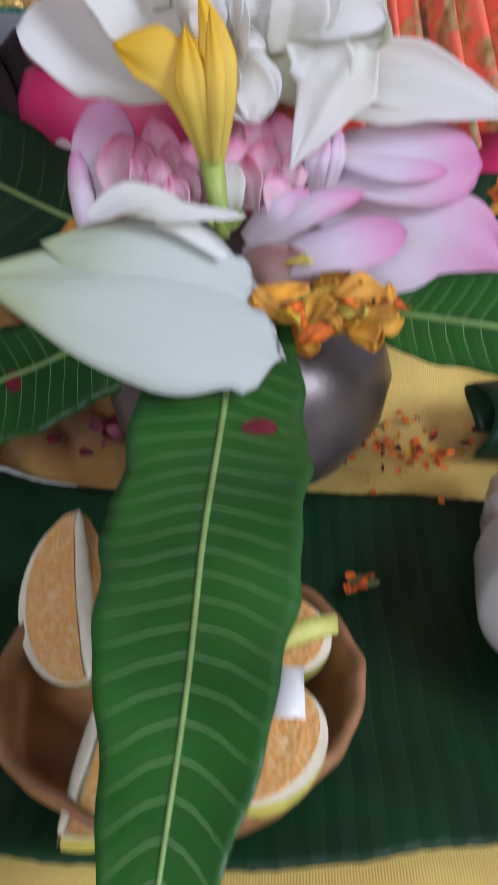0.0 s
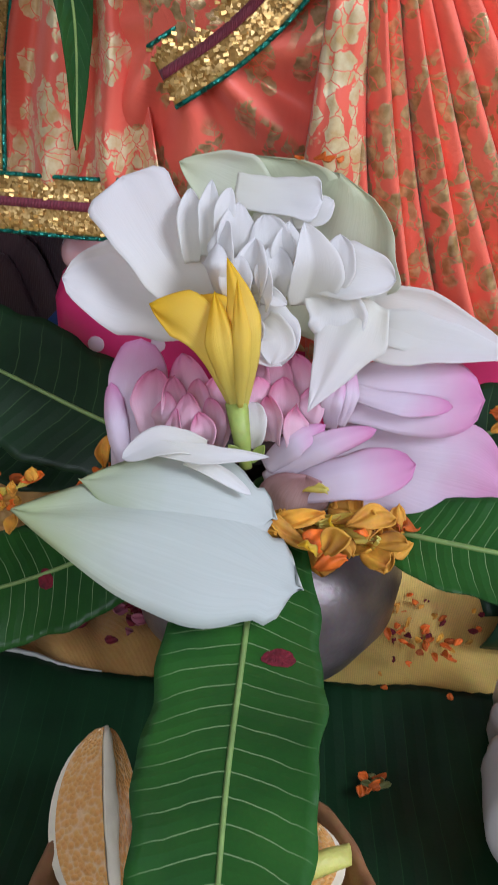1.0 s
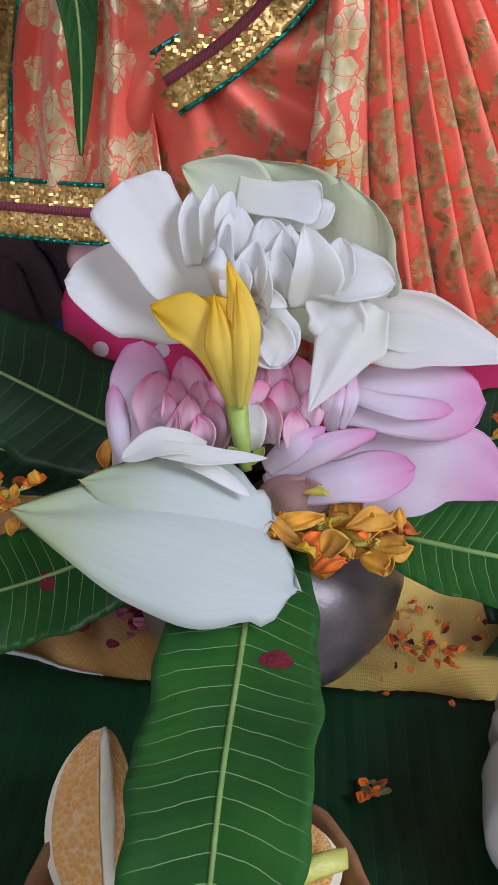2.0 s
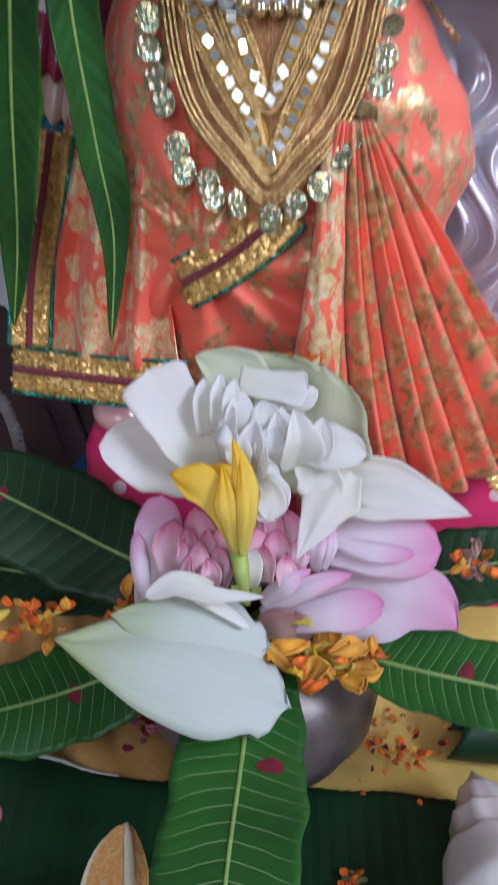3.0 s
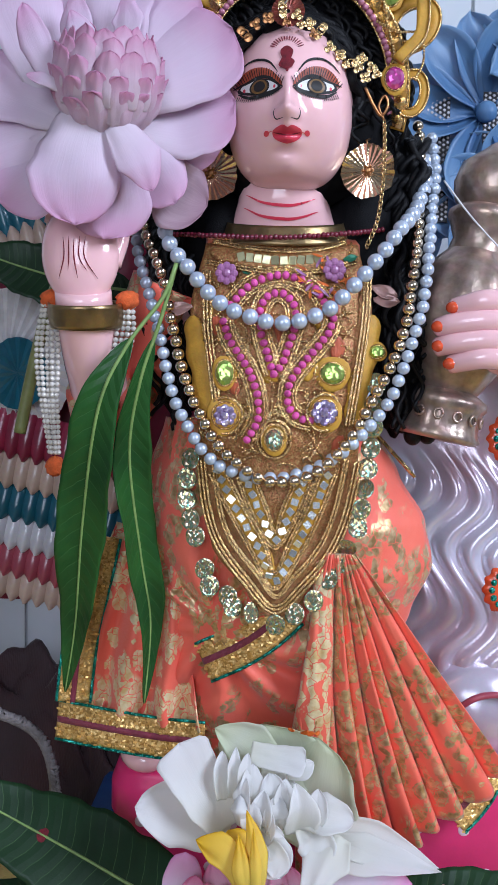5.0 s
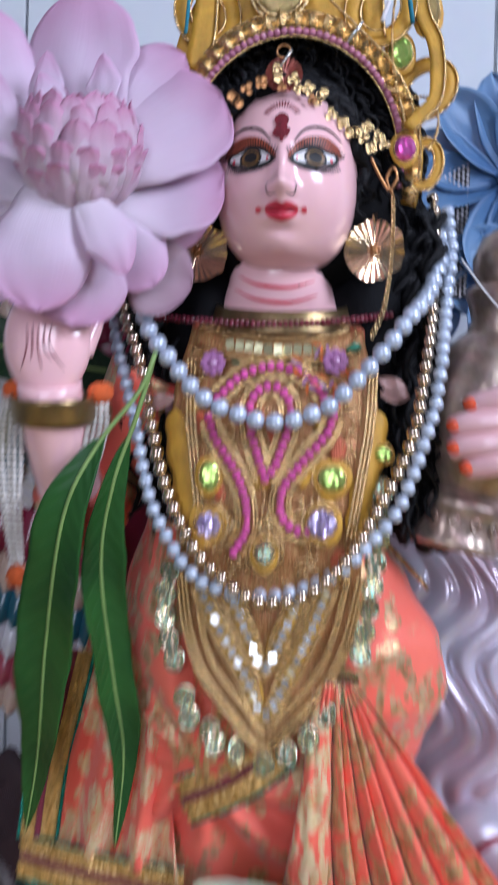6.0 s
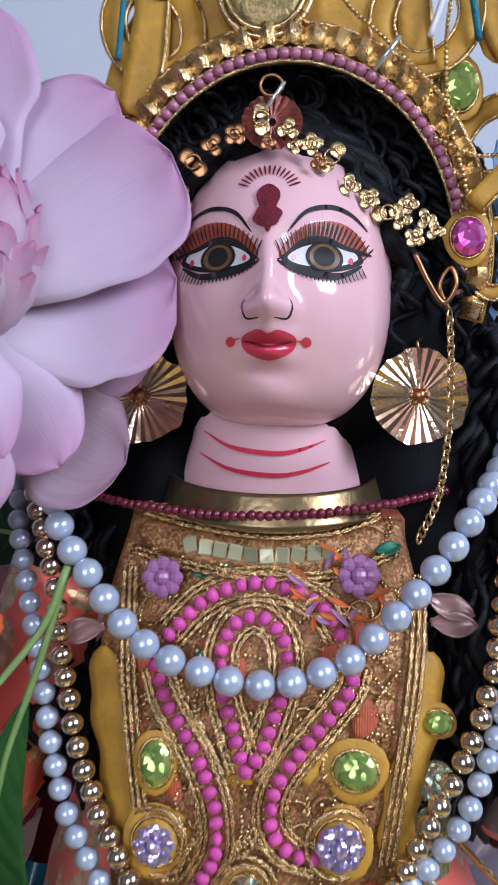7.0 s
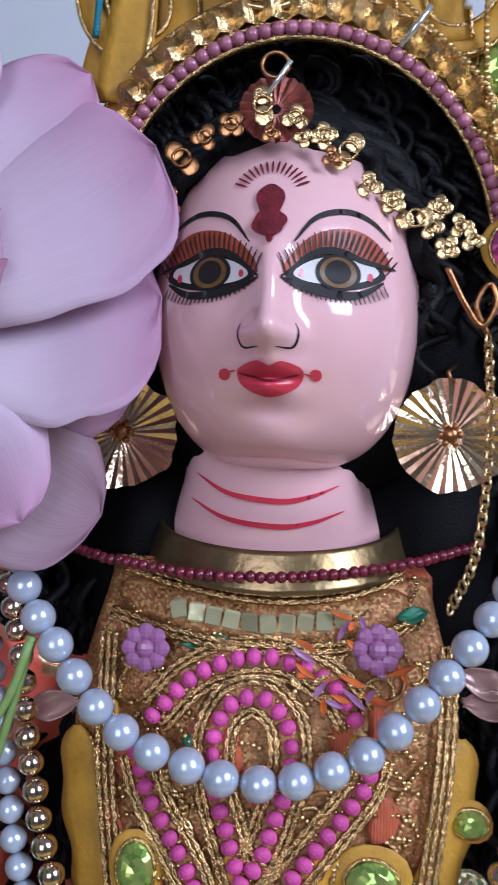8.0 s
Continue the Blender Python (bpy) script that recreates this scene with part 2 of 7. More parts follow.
def sari_mat(name, lit=0.0):
    """Coral silk with woven gold sprigs, and swirls in denser fields; the second value adds gold and pales it, which
    paints in highlights.
    """
    m, t, n, l, b = nodes_of(name)
    co = n.new("ShaderNodeTexCoord").outputs["Object"]
    warp = tex(n, l, "Noise", 75, co, 3.0)
    add = n.new("ShaderNodeVectorMath")
    add.operation = "MULTIPLY_ADD"
    l.new(warp.outputs["Color"], add.inputs[0])
    add.inputs[1].default_value = (0.012, 0.012, 0.012)
    l.new(co, add.inputs[2])
    long = n.new("ShaderNodeMapping")
    long.inputs["Scale"].default_value = (1.0, 0.7, 0.66)
    long.inputs["Rotation"].default_value = (0, 0.35, 0)
    l.new(add.outputs[0], long.inputs["Vector"])
    v = tex(n, l, "Voronoi", 78, long.outputs[0])
    feather = tex(n, l, "Noise", 240, co, 1.0)
    d = calc(n, l, "ADD", v.outputs["Distance"], calc(n, l, "MULTIPLY_ADD", feather.outputs["Fac"], 0.26, -0.13))
    spot = ramp(n, l, d, [(0.0, (1, 1, 1)), (0.37 + 0.08 * lit, (1, 1, 1)), (0.40 + 0.08 * lit, (0, 0, 0))])
    field = ramp(n, l, tex(n, l, "Noise", 15, co, 1.0).outputs["Fac"], [(0.47 - 0.06 * lit, (0, 0, 0)), (0.50 - 0.06 * lit, (1, 1, 1))])
    swirl = tex(n, l, "Wave", 26, add.outputs[0], Distortion=11.0)
    swirl.inputs["Detail Scale"].default_value = 1.6
    curls = ramp(n, l, swirl.outputs["Fac"], [(0.40, (0, 0, 0)), (0.48, (1, 1, 1))])
    mask = mixc(n, l, 1.0, spot, mixc(n, l, 1.0, field, curls, "MULTIPLY"), "LIGHTEN")
    edge = tex(n, l, "Voronoi", 150, add.outputs[0])
    edge.feature = "DISTANCE_TO_EDGE"
    mask = mixc(n, l, 1.0, mask, ramp(n, l, edge.outputs["Distance"], [(0.018, (0, 0, 0)), (0.05, (1, 1, 1))]), "MULTIPLY")
    w = tex(n, l, "Wave", 900, co)
    big = tex(n, l, "Noise", 25, co)
    silk = ramp(n, l, big.outputs["Fac"], [(0.3, (0.82, 0.115, 0.070)), (0.7, (0.95, 0.185, 0.115))])
    gold = ramp(n, l, tex(n, l, "Noise", 190, co).outputs["Fac"], [(0.36, (0.42 + 0.3 * lit, 0.25 + 0.25 * lit, 0.09 + 0.13 * lit)), (0.68, (0.90, 0.66 + 0.15 * lit, 0.37 + 0.16 * lit))])
    l.new(mixc(n, l, mask, silk, gold), b.inputs["Base Color"])
    l.new(calc(n, l, "MULTIPLY", mask, 0.6 - 0.3 * lit), b.inputs["Metallic"])
    l.new(calc(n, l, "MULTIPLY_ADD", mask, -0.16, 0.46), b.inputs["Roughness"])
    b.inputs["Sheen Weight"].default_value = 0.2
    bumped(n, l, b, calc(n, l, "ADD", w.outputs["Fac"], calc(n, l, "MULTIPLY", mask, 1.5)), 0.25, 0.0003)
    return m


def weave_mat(name, col, alt, scale=1300, rough=0.75, metal=0.0, big=18):
    m, t, n, l, b = nodes_of(name)
    tc = n.new("ShaderNodeTexCoord")
    w = tex(n, l, "Wave", scale * 0.25, tc.outputs["Object"], Distortion=1.5)
    w2 = tex(n, l, "Wave", scale * 0.3, tc.outputs["Object"], Distortion=1.2)
    w2.bands_direction = "Y"
    bg = tex(n, l, "Noise", big, tc.outputs["Object"], 5.0)
    st = tex(n, l, "Noise", 220, tc.outputs["Object"], 2.0)
    c = ramp(n, l, bg.outputs["Fac"], [(0.3, alt), (0.7, col)])
    c = mixc(n, l, calc(n, l, "MULTIPLY", w.outputs["Fac"], 0.28), c, tuple(x * 0.45 for x in col))
    c = mixc(n, l, 0.15, c, st.outputs["Color"], "OVERLAY")
    l.new(c, b.inputs["Base Color"])
    b.inputs["Roughness"].default_value, b.inputs["Metallic"].default_value = rough, metal
    b.inputs["Sheen Weight"].default_value = 0.2
    bumped(n, l, b, calc(n, l, "ADD", w.outputs["Fac"], w2.outputs["Fac"]), 0.4, 0.0003)
    return m


M_skin = mat("painted_skin", (0.90, 0.54, 0.555), 0.12, var=0.07, scale=25, bump=0.05, bscale=250, coat=0.6)
M_black = mat("black_paint", (0.008, 0.007, 0.007), 0.6, var=0.3, bump=0.0)
M_red = mat("red_lip_paint", (0.70, 0.045, 0.085), 0.32, var=0.15, bump=0.05, coat=0.4)
M_maroon = mat("maroon_powder", (0.20, 0.010, 0.022), 0.85, var=0.5, scale=300, bump=0.8, bscale=900)
M_eyewhite = mat("white_eye_paint", (0.74, 0.72, 0.72), 0.5, var=0.05, bump=0.0)
M_iris = mat("brown_iris_paint", (0.22, 0.11, 0.028), 0.45, var=0.4, scale=500, bump=0.0)
M_shadow = mat("rust_eyelid_paint", (0.48, 0.09, 0.04), 0.4, var=0.4, scale=200, bump=0.0)
M_hair = mat("black_wig_hair", (0.003, 0.003, 0.004), 0.6, var=0.5, scale=200, bump=0.5, bscale=1500, spec=0.10)
M_curl = mat("glossy_black_curl", (0.005, 0.005, 0.006), 0.45, var=0.4, scale=300, bump=0.6, bscale=1800, spec=0.18)
M_gold = mat("gold_metal", (0.86, 0.62, 0.30), 0.27, 1.0, var=0.35, scale=200, bump=0.35, bscale=900)
M_foil = mat("pale_gold_foil", (0.82, 0.63, 0.41), 0.16, 1.0, var=0.08, scale=250, bump=0.25, bscale=900)
M_goldbead = mat("champagne_gold_bead", (0.84, 0.69, 0.52), 0.17, 1.0, var=0.15, scale=300, bump=0.0, obj_var=0.12)
M_goldwire = mat("old_gold_wire", (0.88, 0.60, 0.27), 0.26, 1.0, var=0.5, scale=300, bump=0.8, bscale=1600)
M_pearl = mat("blue_white_pearl", (0.52, 0.60, 0.72), 0.24, 0.30, var=0.06, scale=150, bump=0.0, coat=0.9, obj_var=0.06)
M_smallpearl = mat("cream_pearl", (0.66, 0.63, 0.58), 0.18, var=0.08, bump=0.0, coat=0.6, obj_var=0.08)
M_pinkbead = mat("pink_fabric_bead", (0.78, 0.10, 0.40), 0.55, var=0.3, scale=300, bump=0.6, bscale=1200, obj_var=0.12)
M_pinkpearl = mat("mauve_pearl", (0.46, 0.16, 0.24), 0.2, var=0.1, bump=0.0, coat=0.7, obj_var=0.1)
M_cork = mat("ochre_foam_board", (0.64, 0.34, 0.03), 0.6, var=0.35, scale=90, bump=0.5, bscale=500)
M_brocade = glitter_mat("embroidered_brocade", [(0.08, 0.035, 0.015), (0.28, 0.15, 0.045), (0.38, 0.11, 0.045), (0.46, 0.28, 0.09), (0.15, 0.07, 0.025)], 1500, 0.45, 0.45, 0.35)
M_orangecloth = weave_mat("orange_blouse_cloth", (0.66, 0.12, 0.04), (0.42, 0.09, 0.03), 1600, 0.6, 0.0, 60)
M_sari = sari_mat("coral_gold_silk")
# same silk, its gold paled in the colour to stand for window highlights
M_sarilit = sari_mat("coral_silk_lit_gold", 1.0)
M_sequin = glitter_mat("gold_sequin_band", [(0.42, 0.22, 0.06), (0.74, 0.45, 0.14), (0.92, 0.66, 0.28)], 760, 0.4, 0.36, 0.7)
M_sequinpiece = mat("amber_gold_sequin", (0.90, 0.58, 0.20), 0.30, 0.7, var=0.2, bump=0.0, obj_var=0.35)
M_stripe = weave_mat("maroon_stripe", (0.24, 0.02, 0.05), (0.14, 0.02, 0.03), 1800, 0.6)
M_green = glitter_mat("green_sequin_piping", [(0.0, 0.05, 0.04), (0.0, 0.20, 0.15), (0.05, 0.45, 0.36)], 700, 0.8, 0.3, 0.6)
M_irid = glitter_mat("iridescent_sequin", [(0.20, 0.30, 0.18), (0.50, 0.40, 0.18), (0.22, 0.46, 0.36), (0.55, 0.36, 0.24), (0.52, 0.50, 0.36)], 900, 0.6, 0.22, 0.75)
M_mirror = mat("small_mirror", (0.80, 0.83, 0.78), 0.20, 0.75, var=0.1, bump=0.0, obj_var=0.2)
M_greengem = glitter_mat("lime_foil_gem", [(0.25, 0.48, 0.10), (0.42, 0.62, 0.14), (0.62, 0.72, 0.22)], 500, 0.35, 0.12, 0.7)
M_lilacgem = glitter_mat("lilac_foil_gem", [(0.38, 0.26, 0.48), (0.52, 0.42, 0.66), (0.72, 0.66, 0.85)], 600, 0.5, 0.12, 0.7)
M_pinkgem = glitter_mat("magenta_foil_gem", [(0.62, 0.05, 0.35), (0.75, 0.12, 0.46), (0.82, 0.28, 0.60)], 500, 0.35, 0.12, 0.6)
M_leaf = leaf_mat("mango_leaf", (0.024, 0.110, 0.017), (0.012, 0.062, 0.012), (0.32, 0.46, 0.22), 31.0, 1.3, 0.36)
M_leafhang = leaf_mat("hanging_mango_leaf", (0.024, 0.100, 0.020), (0.012, 0.055, 0.014), (0.060, 0.150, 0.050), 26.0, 1.3, 0.34)
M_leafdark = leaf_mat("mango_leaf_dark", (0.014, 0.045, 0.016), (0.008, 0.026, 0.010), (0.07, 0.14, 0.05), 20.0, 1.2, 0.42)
M_rib = mat("leaf_midrib", (0.24, 0.38, 0.11), 0.5, var=0.3, scale=100)
M_banana = leaf_mat("banana_leaf", (0.007, 0.042, 0.013), (0.004, 0.022, 0.008), (0.014, 0.070, 0.022), 46.0, 0.0, 0.5)
M_white = petal_mat("white_lotus_petal", (0.86, 0.85, 0.76), (0.90, 0.89, 0.87), (0.91, 0.90, 0.90), 0.1, 0.15, thin=0.42)
M_greenwhite = petal_mat("greenish_petal", (0.72, 0.76, 0.74), (0.69, 0.74, 0.68), (0.50, 0.58, 0.32), 0.5, 0.4)
M_greenback = petal_mat("green_back_petal", (0.72, 0.76, 0.54), (0.75, 0.77, 0.62), (0.66, 0.72, 0.48), 0.2, 0.45)
M_pinkp = petal_mat("pale_pink_petal", (0.86, 0.76, 0.83), (0.86, 0.74, 0.85), (0.82, 0.32, 0.60), 0.22, 0.2)
M_pinkin = petal_mat("deep_pink_petal", (0.92, 0.72, 0.78), (0.91, 0.60, 0.71), (0.86, 0.26, 0.46), 0.45, 0.3)
M_yellow = petal_mat("yellow_bell_petal", (0.80, 0.74, 0.20), (0.97, 0.76, 0.13), (0.97, 0.64, 0.02), 0.2, 0.25, thin=0.40)
M_calyx = mat("green_calyx", (0.36, 0.46, 0.10), 0.5, var=0.3, scale=120)
M_marigold = mat("dry_marigold", (0.72, 0.36, 0.035), 0.7, var=0.5, scale=150, alt=(0.42, 0.17, 0.02), obj_var=0.3)
M_orangepetal = mat("orange_petal_shred", (0.80, 0.16, 0.012), 0.6, var=0.4, scale=200, obj_var=0.3)
M_cloth = weave_mat("mustard_cloth", (0.82, 0.60, 0.16), (0.66, 0.43, 0.09), 1500, 0.78, 0.0, 20)
M_satin = weave_mat("bronze_satin", (0.72, 0.40, 0.11), (0.42, 0.21, 0.05), 2200, 0.24, 0.25, 30)
M_bowl = mat("brown_leaf_bowl", (0.38, 0.18, 0.075), 0.45, var=0.45, scale=60, bump=0.6, bscale=350)
M_flesh = pulp_mat("orange_pulp")
M_pith = mat("citrus_pith", (0.88, 0.80, 0.60), 0.6, var=0.12, scale=120, bump=0.4)
M_peel = mat("yellow_peel", (0.62, 0.60, 0.14), 0.45, var=0.25, scale=120, bump=0.5, bscale=900)
M_pot = mat("grey_clay_pot", (0.20, 0.165, 0.16), 0.36, 0.35, var=0.4, scale=50, bump=0.3, bscale=500)
M_conch = mat("white_conch", (0.78, 0.76, 0.74), 0.35, var=0.12, scale=40, bump=0.2, bscale=300, coat=0.2)
M_pedestal = mat("hot_pink_paint", (0.72, 0.03, 0.16), 0.35, var=0.15, scale=40, bump=0.1)
M_dot = mat("white_dot_paint", (0.75, 0.55, 0.62), 0.5, var=0.1)
M_bluepaint = mat("blue_paint", (0.012, 0.085, 0.30), 0.4, var=0.3, scale=40)
M_urn = mat("bronze_paint", (0.52, 0.38, 0.31), 0.32, 0.65, var=0.45, scale=110, bump=0.9, bscale=130)
M_nail = mat("orange_nail_paint", (0.80, 0.10, 0.03), 0.25, var=0.1, bump=0.0, coat=0.4)
M_wave = mat("pearl_silver_paint", (0.62, 0.64, 0.74), 0.22, 0.3, var=0.2, scale=14, bump=0.1, alt=(0.50, 0.36, 0.44), coat=0.4)
M_wall = mat("white_wall_tile", (0.62, 0.66, 0.70), 0.3, var=0.08, scale=6, bump=0.05, bscale=60)
M_joint = mat("tile_joint", (0.50, 0.53, 0.56), 0.8, var=0.2, scale=60)
# unseen walls and ceiling: dark grey, set low to cut bounced fill light
M_room = mat("dark_room_shell", (0.22, 0.215, 0.21), 0.85, var=0.1, scale=4, bump=0.1, bscale=80)
M_floor = mat("stone_floor", (0.20, 0.18, 0.16), 0.5, var=0.3, scale=6, bump=0.1, bscale=60)
M_blue = petal_mat("blue_paper_petal", (0.08, 0.18, 0.38), (0.16, 0.31, 0.53), (0.25, 0.42, 0.64), 0.2, 0.3, 0.35)
M_net = mat("black_net", (0.02, 0.02, 0.025), 0.5)
M_crimson = mat("crimson_foil_paper", (0.26, 0.02, 0.055), 0.3, var=0.3, scale=60, bump=0.2, coat=0.3, obj_var=0.2)
M_beige = mat("beige_foil_paper", (0.50, 0.37, 0.30), 0.35, var=0.2, scale=60, coat=0.2, obj_var=0.15)
M_teal = mat("teal_foil_paper", (0.008, 0.10, 0.15), 0.3, var=0.3, scale=60, coat=0.3, obj_var=0.2)
M_silver = mat("white_foil_paper", (0.58, 0.58, 0.62), 0.3, var=0.2, scale=60, coat=0.3, obj_var=0.15)
M_rose = mat("rose_foil_paper", (0.44, 0.08, 0.12), 0.32, var=0.25, scale=60, coat=0.3, obj_var=0.2)
M_stem = mat("green_flower_stem", (0.20, 0.22, 0.07), 0.5, var=0.35, scale=90, bump=0.4)
M_pom = mat("orange_wool", (0.78, 0.14, 0.03), 0.9, var=0.3, scale=300, bump=1.0, bscale=1500)
M_choker = mat("garnet_bead", (0.16, 0.012, 0.03), 0.22, var=0.2, bump=0.0, coat=0.5, obj_var=0.2)
M_copper = mat("copper_wire", (0.50, 0.24, 0.10), 0.3, 1.0, var=0.3, scale=300)
M_brass = mat("aged_brass_band", (0.36, 0.25, 0.12), 0.3, 0.9, var=0.4, scale=80, bump=0.3)
M_lace = mat("white_lace_paper", (0.60, 0.58, 0.58), 0.7, var=0.2, scale=120)
M_gauze = mat("mauve_ribbon", (0.36, 0.10, 0.14), 0.6, var=0.3, scale=80)

# ---- the room ----


def box(g, x0, y0, z0, x1, y1, z1, mi=0, bevel=0.0):
    """A box with its edges taken off by bevel."""
    b = bevel
    rings = [(z0, b), (z0 + b, 0), (z1 - b, 0), (z1, b)] if b else [(z0, 0), (z1, 0)]
    vs, fs = [], []
    for z, k in rings:
        vs += [(x0 + k, y0 + k, z), (x1 - k, y0 + k, z), (x1 - k, y1 - k, z), (x0 + k, y1 - k, z)]
    for j in range(len(rings) - 1):
        fs += [(4 * j + i, 4 * j + (i + 1) % 4, 4 * j + 4 + (i + 1) % 4, 4 * j + 4 + i) for i in range(4)]
    fs += [(3, 2, 1, 0), tuple(len(vs) - 4 + i for i in range(4))]
    return g.add(vs, fs, [(0, 0)] * len(vs), mi)


XR, YB, YF, ZC, ZF = 1.6, 0.62, -2.2, 1.9, -0.75
g = Geo()
box(g, -XR - 0.1, YB, ZF, XR + 0.1, YB + 0.1, ZC)
wall_back = solo("wall_north", g, M_joint, "pale tiled wall behind the altar", "wall", kind="structure", smooth=False)
# side walls, rear wall and ceiling are added out of view, dark for contrast
g = Geo()
box(g, -XR - 0.1, YF, ZF, -XR, YB, ZC)
solo("wall_west", g, M_room, "unseen side wall, dark grey to cut bounced light", "wall", kind="structure", smooth=False)
g = Geo()  # side wall with the window opening
for q in ((YF, ZF, -1.4, ZC), (-0.5, ZF, YB, ZC), (-1.4, ZF, -0.5, 0.78), (-1.4, 1.86, -0.5, ZC)):
    box(g, XR, q[0], q[1], XR + 0.1, q[2], q[3])
solo("wall_east", g, M_room, "unseen dark grey wall with a tall window", "wall", kind="structure", smooth=False)
g = Geo()  # wall behind with the doorway
for q in ((-XR, ZF, -0.95, ZC), (0.25, ZF, XR, ZC), (-0.95, 1.65, 0.25, ZC)):
    box(g, q[0], YF - 0.1, q[1], q[2], YF, q[3])
solo("wall_south", g, M_room, "unseen dark grey wall with an open doorway", "wall", kind="structure", smooth=False)
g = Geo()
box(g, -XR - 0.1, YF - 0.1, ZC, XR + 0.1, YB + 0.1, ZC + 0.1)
solo("ceiling", g, M_room, "unseen dark grey ceiling that cuts bounced light", "ceiling", kind="structure", smooth=False)
g = Geo()
box(g, -XR - 3, YF - 3, ZF - 0.1, XR + 3, YB + 0.1, ZF)
solo("floor", g, M_floor, "worn grey stone floor", "floor", kind="structure", smooth=False)

# ---- altar table and cloths ----


def smooth(a, b, x):
    t = min(max((x - a) / (b - a), 0.0), 1.0)
    return t * t * (3 - 2 * t)


def ground(x, y):
    """Height of the altar cloth, which rises over a low step behind the bowl."""
    return 0.024 * smooth(0.23, 0.33, y) + 0.045 * smooth(0.335, 0.395, y)


table = thing("altar_table", (0, 0.1, ZF), "brown wooden altar table under a cloth", "table")
M_wood = mat("brown_table_wood", (0.22, 0.12, 0.06), 0.5, var=0.4, scale=12, bump=0.3)
g = Geo()
box(g, -0.62, -0.12, -0.05, 0.62, 0.56, -0.006, bevel=0.004)
part("tabletop", g, M_wood, table)
leg = Geo()
box(leg, -0.03, -0.03, ZF, 0.03, 0.03, -0.05, bevel=0.004)
leg = leg.mesh("leg", M_wood)
for x in (-0.56, 0.56):
    for y in (-0.06, 0.50):
        part("leg", leg, None, table, m=Matrix.Translation((x, y, 0)))


def cloth_fn(u, v):
    x, y = -0.64 + 1.28 * u, -0.14 + 0.71 * v
    z = ground(x, y) + 0.0016 * wob((x, y, 0), 22, 3) + 0.0008 * wob((x, y, 0), 60, 5)
    z += 0.004 * math.exp(-((x - 0.06 - (y - 0.3) * 0.5) / 0.008) ** 2) * smooth(0.24, 0.32, y)
    if y < -0.12:
        z -= 0.12 * smooth(0, 1, (-0.12 - y) / 0.02)
    return (x, y, z)


solo("altar_cloth", Geo().surf(cloth_fn, 150, 90), M_cloth, "mustard yellow woven cloth spread over the altar", "cloth", thick=0.0012)


def satin_fn(u, v):
    x, y = -0.30 + 0.262 * u, 0.255 + 0.13 * v
    fold = abs(math.sin(x * 120 + 3 * wob((x, y, 0), 14, 2) + y * 60))
    return (x, y, ground(x, y) + 0.002 + (0.006 * fold * (1 - v * 0.4) + 0.004 * wob((x, y, 0), 30, 8)) * smooth(0.2, 0.42, v))


solo("satin_cloth", Geo().surf(satin_fn, 90, 50), M_satin, "crumpled bronze satin cloth on the altar", "cloth", thick=0.001)

# ---- banana leaf, bowl and fruit ----


def banana_fn(u, v):
    x = lerp(-0.19, 0.20, v)
    back = 0.288 + 0.006 * wob((x, 0, 0), 25, 4) - 0.25 * max(0, x - 0.02) * 0.25
    front = 0.124 + 0.004 * wob((x, 1, 0), 30, 9) + 0.25 * max(0, x - 0.035)
    y = lerp(front, back, u)
    z = ground(x, y) + 0.005 + 0.0016 * wob((x, y, 0), 25, 6) + 0.0004 * math.sin(x * 900)
    z += 0.016 * smooth(-0.075, -0.14, x) * smooth(0.55, 1.0, u)
    return (x, y, z)


leaf = thing("banana_leaf", (0, 0.2, 0.003), "large dark green banana leaf lying under the bowl", "leaf")
part("blade", Geo().surf(banana_fn, 40, 120), M_banana, leaf, thick=0.0008)
M_paleedge = mat("pale_leaf_edge", (0.50, 0.52, 0.46), 0.6)
g = Geo()
g.tube([(*banana_fn(1.0, k / 40)[:2], banana_fn(1.0, k / 40)[2] + 0.0006) for k in range(0, 13)], lambda t: 0.0003 + 0.0011 * math.sin(math.pi * t), 6)
part("torn_edge", g, M_paleedge, leaf, "pale torn leaf edge")


def roll_fn(u, v):
    x = lerp(0.100, 0.24, v)
    a = lerp(-0.6, 3.9, u)
    r = 0.017 + 0.003 * math.sin(v * 5)
    return (x + 0.004 * math.sin(a * 2), 0.318 - r * math.cos(a), 0.036 + r * math.sin(a) + 0.006 * v)


M_plainleaf = mat("plain_banana_leaf", (0.012, 0.055, 0.024), 0.45, var=0.4, scale=30, bump=0.15, spec=0.35)
solo("banana_leaf", Geo().surf(roll_fn, 24, 30), M_plainleaf, "folded dark green banana leaf piece", "leaf", thick=0.0009)

BX, BY = -0.017, 0.166


def bowl_wob(r, z, t, v):
    k = 0.965 + (0.006 * math.sin(19 * t) + 0.005 * math.sin(7 * t + 1)) * smooth(0.3, 1.0, r / 0.054)
    return r * k, z + 0.0012 * math.sin(9 * t + 2) * smooth(0.5, 1.0, r / 0.054)


g = Geo().lathe([(0.0005, 0.009), (0.02, 0.009), (0.034, 0.012), (0.044, 0.019), (0.050, 0.028), (0.0525, 0.0335), (0.0545, 0.0345),
                 (0.0562, 0.0335), (0.0555, 0.030), (0.050, 0.020), (0.038, 0.010), (0.024, 0.0055), (0.0005, 0.0055)], 96, 0, (BX, BY, 0), bowl_wob)
bowl = solo("bowl", g, M_bowl, "brown pressed leaf bowl with a wavy rim", "bowl")


